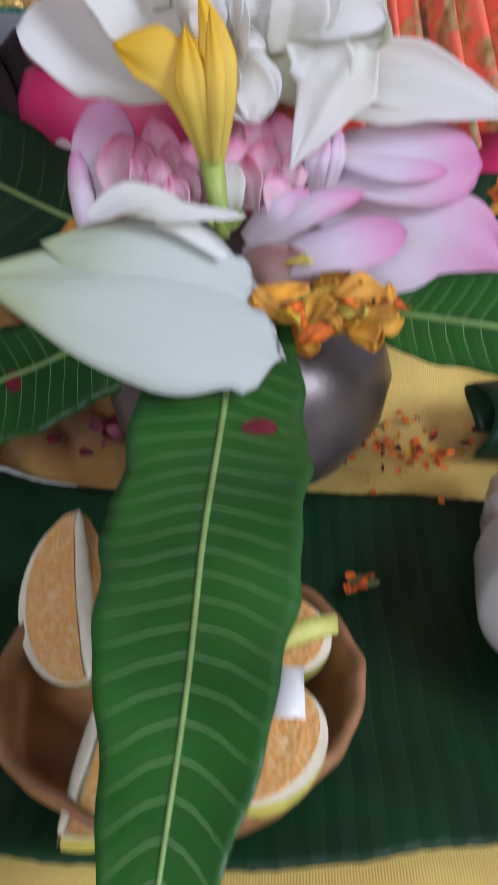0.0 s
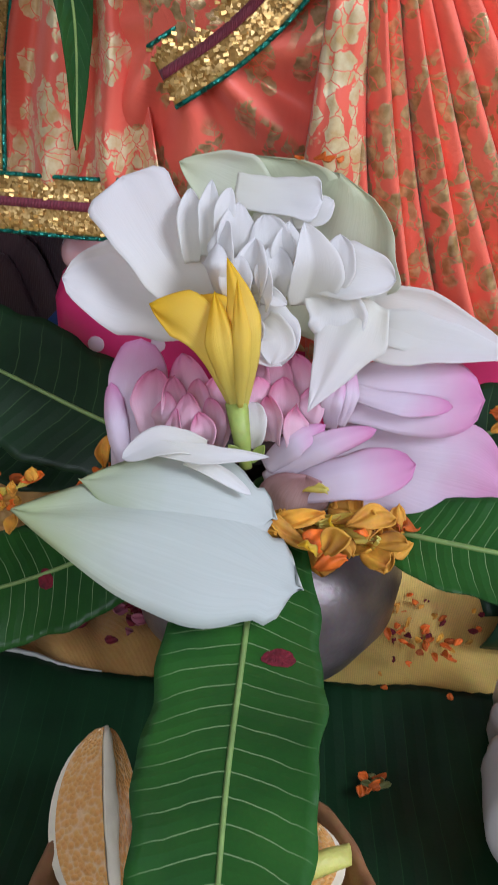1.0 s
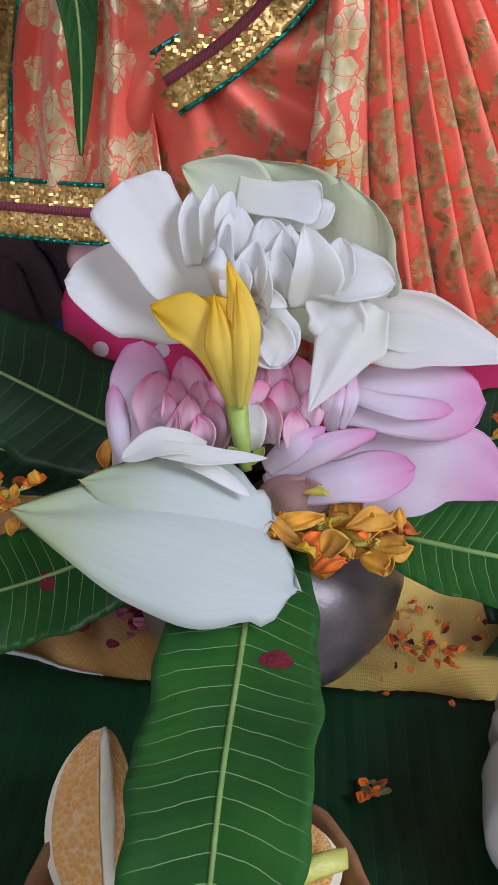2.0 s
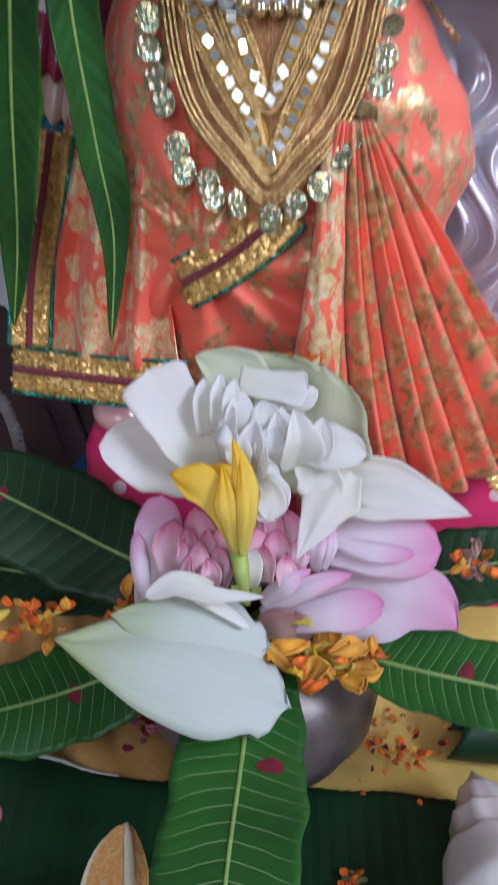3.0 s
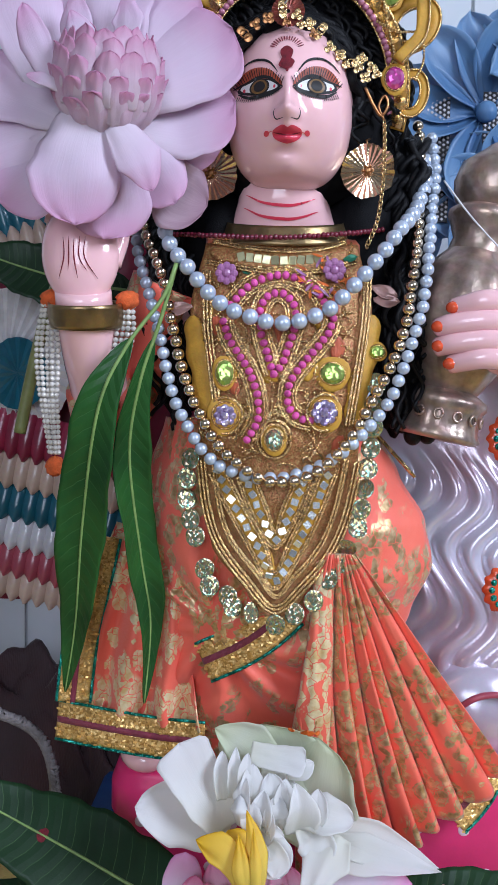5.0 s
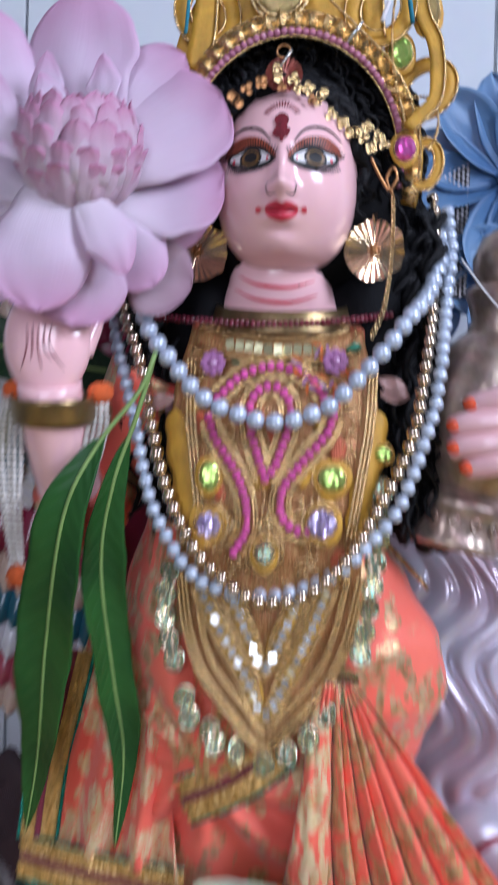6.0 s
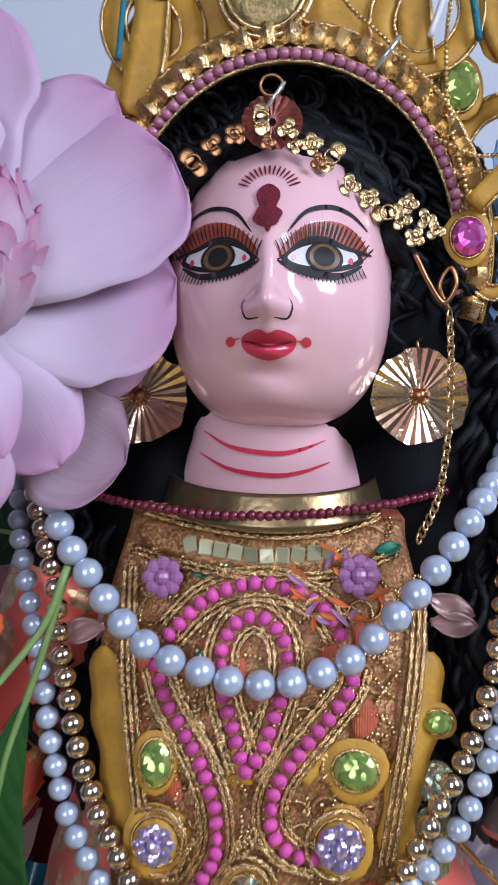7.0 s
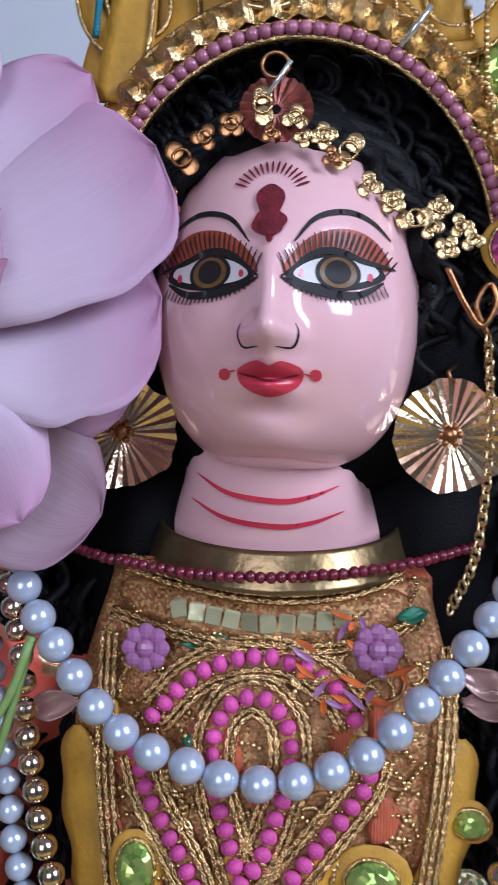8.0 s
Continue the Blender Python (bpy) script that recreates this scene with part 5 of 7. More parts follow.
for s in (-1, 1):
    for k in range(13):
        pts, ph = [], rnd.uniform(0, 6.3)
        for j in range(19):
            th = radians(j * 6.6)
            wv = 0.0026 * math.sin(j * 1.5 + ph)
            pts.append((0.004 + s * 0.0375 * math.sin(th) * (1 + 0.036 * k) + wv, 0.2925 + 0.028 * (j / 18) ** 1.6 + 0.0022 * k + wv, 0.589 + 0.0385 * math.cos(th) * (1 + 0.048 * k) + 0.5 * wv))
        locks.tube(spline(pts, 0.002), lambda t: 0.0030 - 0.0008 * t, 7)
    for k in range(64):
        x0 = 0.004 + s * rnd.uniform(0.046, 0.080)
        y0 = rnd.uniform(0.338, 0.366)
        z0, z1 = rnd.uniform(0.545, 0.615), rnd.uniform(0.405, 0.47)
        if abs(x0 - 0.004) > 0.066:
            z0 = min(z0, 0.585)
        ph, am = rnd.uniform(0, 6.3), rnd.uniform(0.003, 0.006)
        pts = [(x0 + s * 0.004 * t + am * math.sin(t * 31 + ph), y0 + am * math.cos(t * 29 + ph), lerp(z0, z1, t)) for t in [j / 30 for j in range(31)]]
        locks.tube(spline(pts, 0.004), lambda t: 0.0026 * (1 - 0.5 * t), 6)
for k in range(150):
    a, ph = rnd.uniform(-1.5, 1.5), rnd.uniform(0, 6.3)
    t0, curl_r = rnd.uniform(0.05, 1.5), rnd.uniform(0.020, 0.050)
    pts = []
    for j in range(22):
        th = t0 + 0.6 * j / 21
        aa = a + 1.6 * curl_r * math.sin(j * 0.95 + ph)
        kk = 1.02 + curl_r * (1 + math.cos(j * 0.95 + ph))
        pts.append((0.007 + 0.0640 * kk * math.sin(th) * math.sin(aa), 0.336 - 0.030 * kk * math.sin(th) * math.cos(aa), 0.605 + 0.0665 * kk * math.cos(th)))
    locks.tube(spline(pts, 0.0025), lambda t: 0.0017 - 0.0006 * t, 5)
for k in range(12):
    x0 = rnd.uniform(0.078, 0.094)
    locks.ball((x0, 0.362, rnd.uniform(0.404, 0.425)), 0.006, 0.006, 0.007, 10, 8)
tagged(part("curly_hair", locks, M_curl, wig), kind="stuff")

# ---- silk sari ----
SK = [(0.13, (-0.100, 0.150, 0.392)), (0.17, (-0.098, 0.130, 0.380)), (0.22, (-0.095, 0.102, 0.362)), (0.26, (-0.090, 0.083, 0.347)), (0.29, (-0.085, 0.092, 0.338)),
      (0.32, (-0.092, 0.1045, 0.333)), (0.35, (-0.089, 0.098, 0.329)), (0.38, (-0.083, 0.080, 0.326)), (0.415, (-0.072, 0.060, 0.326))]


def skirt_y(x, z):
    l, r, f = (curve([(a, b[k]) for a, b in SK], z) for k in range(3))
    e = (x - (l + r) / 2) / ((r - l) / 2)
    return f + 0.048 * min(abs(e), 1.0) ** 2.6


def skirt_fn(u, v):
    z = lerp(0.415, 0.13, v)
    l, r = curve([(a, b[0]) for a, b in SK], z), curve([(a, b[1]) for a, b in SK], z)
    e = 2 * u - 1
    x = (l + r) / 2 + (r - l) / 2 * math.sin(e * math.pi / 2)
    y = skirt_y(x, z) + 0.06 * max(0, abs(e) - 0.8)
    d = math.hypot(x + 0.035, (z - 0.285) * 1.3)
    a = math.atan2(z - 0.285, x + 0.035)
    y += 0.0062 * math.sin(a * 9 + 2.4 * wob((x, 0, z), 20, 1)) * smooth(0.0, 0.05, d) * smooth(0.14, 0.06, d) + 0.0022 * wob((x, 0, z), 45, 3)
    return (x, y, z)


sari = thing("silk_sari", (0, 0.36, 0.13), "coral silk sari with gold blossoms and sequin borders", "clothing")
part("skirt", Geo().surf(skirt_fn, 110, 90), M_sari, sari, thick=0.0008)


def pleat_fn(u, v):
    n = 9.5
    top = Vector((0.031 + 0.016 * u, 0.3250, 0.338))
    bot = Vector((0.012 + 0.136 * u, 0.372 + 0.014 * u, 0.128 + 0.060 * u ** 2))
    p = top.lerp(bot, v)
    p.x += 0.010 * math.sin(math.pi * v) * (u - 0.9)
    p.y = min(p.y, skirt_y(p.x, p.z)) - 0.0035
    ph = n * u ** 0.9 + 0.18 * math.sin(9 * u + 1.3)
    f = ph - math.floor(ph)
    own = 0.75 + 0.5 * (math.sin(math.floor(ph) * 2.7) * 0.5 + 0.5)
    amp = (0.0030 + 0.0150 * v ** 0.75 * (1 - 0.25 * u)) * own
    roll = max(0.0, 1 - abs(2 * f - 1) ** 1.9) ** 0.62
    lean = 0.0085 * v * own * (1 - (2 * f - 1) ** 2)
    return p + Vector((lean + 0.002 * wob((ph, v * 3, 0), 1.0, 3) * v, -amp * roll + 0.0015 * wob((ph * 2, v * 4, 0), 1.2, 8), 0))


def fold_fn(u, v):
    """The broad front fold that hangs beside the pleats."""
    e = 2 * u - 1
    x = lerp(0.0285, 0.0215, v) + e * lerp(0.0050, 0.0125, smooth(0.0, 0.9, v)) + 0.002 * math.sin(3 * v)
    z = lerp(0.336, 0.196, v) + 0.004 * e
    y = min(skirt_y(x, z), 0.372) - lerp(0.0085, 0.0215, v) - lerp(0.003, 0.011, v) * math.sqrt(max(0.0, 1 - abs(e) ** 2.4))
    return Vector((x, y + 0.0012 * wob((e * 2, v * 4, 0), 1.3, 12), z))


part("front_fold", Geo().surf(fold_fn, 30, 50), M_sarilit, sari, thick=0.0007)
part("pleats", Geo().surf(pleat_fn, 260, 50), M_sari, sari, thick=0.0007)


def drape_fn(u, v):
    tl, tr = Vector((-0.104, 0.388, 0.345)), Vector((-0.052, 0.356, 0.335))
    bl, br = Vector((-0.143, 0.392, 0.199)), Vector((-0.040, 0.361, 0.197))
    p = tl.lerp(tr, u).lerp(bl.lerp(br, u), v)
    amp = (0.003 + 0.0075 * v) * smooth(0.14, 0.34, u) * (1 - 0.6 * smooth(0.80, 0.9, v))
    p.y += amp * math.sin(u * 21 + 1.9 * v + 2 * wob((u, v, 0), 2.0, 5)) + 0.002 * wob((u * 3, v * 3, 0), 1.4, 9) - 0.003
    p.x -= 0.006 * math.sin(math.pi * v)
    return p


part("shoulder_end", Geo().surf(drape_fn, 90, 60), M_sarilit, sari, thick=0.0008)


def band(fn_line, half, face, name="border_band"):
    """A sequin border with a maroon stripe and green piping along both edges."""
    line = spline(fn_line, 0.0025)
    face = Vector(face).normalized()

    def at(e, k, up):
        i = min(k, len(line) - 1)
        d = (line[min(i + 1, len(line) - 1)] - line[max(i - 1, 0)]).normalized()
        return line[i] + d.cross(face).normalized() * e * half + face * (up + 0.0007 * wob((i * 0.3, e * 2, 0), 1.0, half * 900))
    n = len(line) - 1
    b = part(name, Geo().surf(lambda u, v: at(2 * u - 1, round(v * n), 0.0015), 8, n), M_sequin, sari, "gold sequin border", thick=0.0006)
    part("stripe", Geo().surf(lambda u, v: at((2 * u - 1) * 0.16 - 0.05, round(v * n), 0.0027), 2, n), M_stripe, b, "maroon woven stripe", thick=0.0004)
    for e in (-1, 1):
        part("piping", Geo().tube([at(e, k, 0.002) for k in range(n + 1)], 0.0010, 7), M_green, b, "green sequin piping")
    rr = random.Random(int(half * 1e5))
    for k in range(n * 5):
        i, e = rr.randrange(n + 1), rr.uniform(-0.9, 0.9)
        if abs(e) < 0.22:
            continue
        ob = part("sequin", SEQ, None, b, m=Matrix.Translation(at(e, i, 0.0028)) @ Euler((radians(90) + rr.gauss(0, 0.12), rr.gauss(0, 0.1), rr.gauss(0, 0.12))).to_matrix().to_4x4())
    return b


SEQ = Geo()
box(SEQ, -0.0011, -0.0007, -0.0002, 0.0011, 0.0007, 0.0002, bevel=0.0001)
SEQ = SEQ.mesh("sequin", M_sequinpiece, False)
band([(-0.1425, 0.383, 0.2125), (-0.110, 0.372, 0.2115), (-0.075, 0.3620, 0.2105), (-0.040, 0.352, 0.2115)], 0.0125, (0.2, -1, 0.1))
band([(-0.1310, 0.3790, 0.2260), (-0.1265, 0.3790, 0.265), (-0.1190, 0.3790, 0.300), (-0.1110, 0.3780, 0.338)], 0.0110, (0.2, -1, 0))
band([(-0.043, 0.35, 0.263), (-0.022, 0.343, 0.275), (-0.006, 0.338, 0.287), (0.01, 0.334, 0.303)], 0.0125, (0, -1, 0.2))
band([(0.118, 0.372, 0.158), (0.133, 0.378, 0.172), (0.150, 0.388, 0.196)], 0.012, (-0.1, -1, 0.1))
g = Geo().tube(spline([(-0.066, 0.353, 0.495), (-0.088, 0.362, 0.445), (-0.103, 0.352, 0.415), (-0.106, 0.330, 0.432)], 0.003), lambda t: lerp(0.025, 0.0195, t), 24)
part("sleeve", g, M_sari, sari)
g = Geo().surf(lambda u, v: (lerp(-0.043, 0.046, u), chest_y(lerp(-0.043, 0.046, u), lerp(0.515, 0.36, v)) + 0.0012 + 0.0012 * wob((u * 4, v * 5, 0), 2.0, 4), lerp(0.52, 0.36, v)), 30, 40)
part("blouse", g, M_orangecloth, sari, "orange blouse cloth", thick=0.0006)
g = Geo().tube([(0.058 + 0.004 * k, skirt_y(0.058 + 0.004 * k, 0.412 - 0.0042 * k) - 0.001 + 0.001 * k, 0.412 - 0.0042 * k) for k in range(9)], 0.0013, 7)
part("gold_edge", g, M_gold, sari, "shiny gold edging")

# ---- breast ornament ----
orn = thing("breast_ornament", (0, 0.32, 0.298), "gold brocade breast ornament with pink beads, gems and mirrors", "jewellery")
ORN_W = [(0.297, 0.002), (0.312, 0.016), (0.34, 0.038), (0.37, 0.046), (0.40, 0.046), (0.44, 0.049), (0.48, 0.052), (0.517, 0.044)]


def back_fn(u, v):
    z = lerp(0.517, 0.297, v)
    x = 0.001 + (2 * u - 1) * curve(ORN_W, z)
    return (x, chest_y(x, z) - 0.0015 + 0.0014 * wob((x, 0, z), 110, 2), z)


part("backing", Geo().surf(back_fn, 50, 90), M_brocade, orn, thick=0.001)


def on_chest(x, z, up=0.004):
    return Vector((x, chest_y(x, z) - up, z))


def trim(pts, r, up=0.0035, material=None, name="gold_cord", twist=True):
    line = spline([on_chest(x, z, up) for x, z in pts], 0.0011)
    g = Geo()
    if twist:
        for ph in (0, math.pi):
            g.tube([p + Vector((0.45 * r * math.cos(k * 1.1 + ph), 0, 0.45 * r * math.sin(k * 1.1 + ph))) for k, p in enumerate(line)], r * 0.62, 5)
    else:
        g.tube(line, r, 7)
    return part(name, g, material or M_goldwire, orn)


def ribbon(pts, half, material, up=0.0025, name="foam_strip"):
    line = spline([(x, 0, z) for x, z in pts], 0.002)
    n = len(line) - 1

    def fn(u, v):
        i = min(round(v * n), n)
        d = (line[min(i + 1, n)] - line[max(i - 1, 0)]).normalized()
        e = (2 * u - 1) * half * (1 + 0.12 * math.sin(i * 0.7)) * max(1 - abs(2 * i / n - 1) ** 5, 0.02) ** 0.5
        x, z = line[i].x - d.z * e, line[i].z + d.x * e
        return on_chest(x, z, up + 0.0008 * (1 - (2 * u - 1) ** 2))
    return part(name, Geo().surf(fn, 4, n), material, orn, thick=0.0012)


def bead_line(parent, pts, step, mesh, name="bead", jitter=0.0, stretch=False):
    rr = random.Random(len(pts) * 7 + int(step * 1e5))
    line = spline(pts, step)
    for i, p in enumerate(line):
        d = line[min(i + 1, len(line) - 1)] - line[max(i - 1, 0)]
        m = Matrix.Translation(p + Vector([rr.uniform(-jitter, jitter) for _ in range(3)])) @ d.to_track_quat("X", "Z").to_matrix().to_4x4()
        part(name, mesh, None, parent, m=m)


PINK = Geo().ball((0, 0, 0), 0.0021, 0.0018, 0.0023, 9, 6).mesh("pink_bead", M_pinkbead)
left = [(-0.0170, 0.404), (-0.0110, 0.416), (-0.0115, 0.429), (-0.0165, 0.443), (-0.0270, 0.459), (-0.0315, 0.471)]
arch = [(-0.0275, 0.480), (-0.0175, 0.4905), (-0.0050, 0.496), (0.0070, 0.496), (0.0190, 0.4905), (0.0260, 0.481)]
right = [(0.0305, 0.473), (0.0275, 0.464), (0.0170, 0.451), (0.0075, 0.438), (0.0055, 0.426), (0.0110, 0.4175), (0.0215, 0.4145)]
loop = [(-0.0025, 0.441), (-0.0070, 0.454), (-0.0100, 0.465), (-0.0105, 0.477), (-0.0060, 0.4850), (0.0015, 0.4865), (0.0078, 0.4805), (0.0090, 0.470), (0.0060, 0.458), (0.0015, 0.446), (-0.0025, 0.441)]


def beside(pts, d):
    """The same line, set d to its left."""
    out = []
    for i, (x, z) in enumerate(pts):
        a, b = pts[max(i - 1, 0)], pts[min(i + 1, len(pts) - 1)]
        n = math.hypot(b[0] - a[0], b[1] - a[1]) or 1.0
        out.append((x - (b[1] - a[1]) / n * d, z + (b[0] - a[0]) / n * d))
    return out


for path in (left, arch, right, loop):
    ribbon(path, 0.0055, M_brocade, 0.0022, "brocade_strip")
    bead_line(orn, [on_chest(x, z, 0.0050) for x, z in path], 0.0046, PINK, "pink_bead", 0.0002)
    for d in (0.0034, -0.0034, 0.0050, -0.0050):
        trim(beside(path, d), 0.0009, 0.0042)
V1 = [(-0.046, 0.392), (-0.042, 0.362), (-0.034, 0.340), (-0.018, 0.320), (0.000, 0.303), (0.018, 0.317), (0.033, 0.335), (0.043, 0.358), (0.050, 0.392)]
for d in (0.0, 0.0022, 0.0044, 0.0090, 0.0108):
    trim(beside(V1, d), 0.0010, 0.0045)
V2 = [(-0.034, 0.386), (-0.024, 0.366), (-0.010, 0.342), (0.000, 0.322), (0.012, 0.342), (0.022, 0.364), (0.030, 0.386)]
V3 = [(-0.018, 0.384), (-0.009, 0.362), (0.000, 0.346), (0.008, 0.362), (0.017, 0.384)]
for path in (V2, V3):
    ribbon(path, 0.0052, M_cork, 0.003)
    for d in (0.0036, -0.0036, 0.0052, -0.0052):
        trim(beside(path, d), 0.0009, 0.0048)
MIR = Geo()
box(MIR, -0.0021, -0.0006, -0.0021, 0.0021, 0.0006, 0.0021, bevel=0.0004)
MIR = MIR.mesh("mirror", M_mirror, False)
rnd = random.Random(5)
for path in (V2, V3):
    for p in spline([on_chest(x, z, 0.0062) for x, z in path], 0.0062):
        part("mirror", MIR, None, orn, m=Matrix.Translation(p) @ Euler((rnd.gauss(0, 0.2), rnd.gauss(0.6, 0.3), rnd.gauss(0, 0.25))).to_matrix().to_4x4())
M_yellowtile = mat("yellow_mirror_tile", (0.62, 0.60, 0.34), 0.15, 0.4, var=0.2, obj_var=0.25)
YT = Geo()
box(YT, -0.0021, -0.0007, -0.0026, 0.0021, 0.0007, 0.0026, bevel=0.0005)
YT = YT.mesh("tile", M_yellowtile, False)
YOKE = [(-0.040, 0.5115), (-0.022, 0.5075), (0.000, 0.5050), (0.022, 0.5065), (0.040, 0.5120)]
ribbon(YOKE, 0.0060, M_brocade, 0.003, "yoke_strip")
for d in (0.0055, -0.0055, 0.0072, -0.0072, 0.0092):
    trim(beside(YOKE, d), 0.0010, 0.0045)
for p in spline([on_chest(x, z, 0.0052) for x, z in YOKE[1:4]], 0.0049):
    part("tile", YT, None, orn, m=Matrix.Translation(p) @ Euler((rnd.gauss(0, 0.12), rnd.gauss(0, 0.1), rnd.gauss(0, 0.2))).to_matrix().to_4x4())


def gem(x, z, rx, rz, material, base_w, parent=None, at=None, name="gem", turn=0.0):
    """An oval foil gem on an ochre foam base, ringed with gold cord."""
    p = at or on_chest(x, z, 0.0045)
    par = parent or orn
    b = Geo().ball((0, 0, 0), rx + base_w, 0.0012, rz + base_w * 1.15, 20, 8, 0, lambda q: 1 + 0.05 * math.sin(3 * math.atan2(q.z, q.x) + x * 400))
    m = Matrix.Translation(p) @ pose(0, 0, 0, 0, turn, 0)
    base = part("gem_base", b, M_cork, par, m=m)
    g = Geo()
    g.surf(lambda u, v: (rx * math.cos(2 * math.pi * u) * (1, 1, 0.70, 0.001)[round(v * 3)], (0.0, -0.0014, -0.0029, -0.0031)[round(v * 3)] - 0.0008, rz * math.sin(2 * math.pi * u) * (1, 1, 0.70, 0.001)[round(v * 3)]), 12, 3, 0, True)
    part(name, g, material, par, m=m, smooth=False)
    ring = Geo().tube([(1.06 * rx * math.cos(2 * math.pi * k / 24), -0.0010, 1.06 * rz * math.sin(2 * math.pi * k / 24)) for k in range(25)], 0.0006, 6)
    part("gem_ring", ring, M_goldwire, par, m=m)
    return base


gem(-0.0300, 0.4415, 0.0048, 0.0070, M_greengem, 0.0026)
gem(0.0305, 0.4420, 0.0066, 0.0058, M_greengem, 0.0036, turn=10)
gem(0.056, 0.455, 0.0044, 0.0036, M_greengem, 0.0018)
gem(-0.0015, 0.4045, 0.0046, 0.0060, M_irid, 0.0030)


def rosette(x, z, r, material, n=8):
    p = on_chest(x, z, 0.0088)
    g = Geo()
    for k in range(n):
        a = 2 * math.pi * k / n
        g.ball((p.x + r * 0.62 * math.cos(a), p.y, p.z + r * 0.62 * math.sin(a)), r * 0.34, 0.0013, r * 0.34, 8, 6)
    g.ball((p.x, p.y - 0.0006, p.z), r * 0.36, 0.0016, r * 0.36, 10, 6)
    g.ball((p.x, p.y + 0.0008, p.z), r * 0.80, 0.0010, r * 0.80, 14, 6)
    part("flower_gem", g, material, orn, "lilac flower shaped gem", smooth=False)


for x, z, r in ((-0.0295, 0.4175, 0.0068), (0.0262, 0.4200, 0.0078)):
    gem(x, z, 0.0070, 0.0072, M_cork, 0.0038)
    rosette(x, z, r, M_lilacgem)
    trim([(x + 0.0098 * math.cos(a), z + 0.0102 * math.sin(a)) for a in [2 * math.pi * k / 14 for k in range(15)]], 0.0010, 0.0058)
M_mauve = mat("mauve_plastic_flower", (0.40, 0.16, 0.34), 0.3, var=0.2, coat=0.4)
rosette(-0.0300, 0.4975, 0.0068, M_mauve)
rosette(0.0305, 0.5000, 0.0070, M_mauve)
for k in range(4):
    r = 0.0032 + 0.0022 * k
    trim([(-0.0015 + r * math.cos(a) * 0.95, 0.4045 + r * 1.1 * math.sin(a)) for a in [2 * math.pi * j / 16 for j in range(17)]], 0.0010, 0.0062 - 0.0007 * k)
ribbon([(-0.0495, 0.474), (-0.0470, 0.455), (-0.0430, 0.438), (-0.0405, 0.418)], 0.0058, M_cork, 0.003)
ribbon([(0.0535, 0.476), (0.0510, 0.455), (0.0460, 0.435), (0.0420, 0.412)], 0.0060, M_cork, 0.003)
for x0 in (-0.0415, 0.0460):
    for d in (0.0, 0.0020, 0.0040):
        trim([(x0 * 1.05 + d, 0.500), (x0 * 1.02 + d, 0.470), (x0 * 0.93 + d, 0.440), (x0 * 0.84 + d, 0.412)], 0.0009, 0.0052)
M_mauveleaf = mat("dusky_sequin_leaf", (0.36, 0.20, 0.17), 0.3, 0.3, var=0.3, coat=0.3)
for s, x, z, a in ((1, 0.053, 0.4925, 0.35), (1, 0.054, 0.4850, 0.05), (-1, -0.050, 0.4800, 0.2)):
    petal(orn, (x, chest_y(x, z) - 0.003, z), (x + s * 0.015, chest_y(x, z) - 0.003, z - 0.015 * a), (0, -1, 0.3), 0.0042, 0.2, 0.1, M_mauveleaf, name="sequin_leaf")
# loose embroidery between the motifs
for k in range(80):
    z = rnd.uniform(0.385, 0.508)
    x = rnd.uniform(-0.92, 0.92) * curve(ORN_W, z)
    r, a0, a1 = rnd.uniform(0.002, 0.0055), rnd.uniform(0, 6.3), rnd.uniform(2.0, 5.0)
    trim([(x + r * math.cos(a0 + a1 * j / 7), z + r * math.sin(a0 + a1 * j / 7)) for j in range(8)], 0.0007, 0.0028, rnd.choice([M_goldwire, M_goldwire, M_gold, M_brocade, M_copper]), "embroidery", False)
for k in range(16):
    z = rnd.uniform(0.39, 0.49)
    x = rnd.uniform(-0.85, 0.85) * curve(ORN_W, z)
    ribbon([(x, z), (x + rnd.uniform(-0.004, 0.004), z + 0.006), (x + rnd.uniform(-0.006, 0.006), z + 0.012)], rnd.uniform(0.0015, 0.0035), rnd.choice([M_orangecloth, M_orangecloth, M_cork]), 0.0024, "cloth_scrap")
# gold seed beads sewn in rows over the backing
seeds = Geo()
for k in range(210):
    z = rnd.uniform(0.388, 0.512)
    x = rnd.uniform(-0.93, 0.93) * curve(ORN_W, z)
    a = rnd.uniform(0, math.pi)
    bend = rnd.uniform(-0.35, 0.35)
    for j in range(rnd.randint(4, 9)):
        q = on_chest(x, z, 0.0034)
        seeds.ball(q, 0.00075, 0.0007, 0.00075, 6, 4)
        x, z, a = x + 0.0016 * math.cos(a), z + 0.0016 * math.sin(a), a + bend
tagged(part("beadwork", seeds, M_gold, orn, "gold seed beads"), "gold seed beads", kind="stuff")
# orange threads and shreds caught in the ornament
for k in range(26):
    x, z = rnd.uniform(0.008, 0.036), rnd.uniform(0.486, 0.510)
    p = on_chest(x, z, 0.008)
    petal(orn, p, p + Vector((rnd.uniform(-0.008, 0.008), rnd.uniform(-0.001, 0.001), rnd.uniform(-0.006, 0.004))), (0, -1, 0.4), 0.0008, 0.3, 0.1, rnd.choice([M_orangepetal, M_orangepetal, M_goldwire, M_mauve]), name="thread", seed=k, thick=0.0002)
M_teals = mat("green_foil_scrap", (0.02, 0.18, 0.10), 0.3, 0.3, var=0.3)
for x, z in ((-0.021, 0.4985), (-0.012, 0.5005), (-0.019, 0.474), (0.036, 0.507)):
    p = on_chest(x, z, 0.004)
    petal(orn, p, p + Vector((0.008, 0, 0.002)), (0, -1, 0.3), 0.0022, 0.2, 0.1, M_teals, name="foil_scrap")
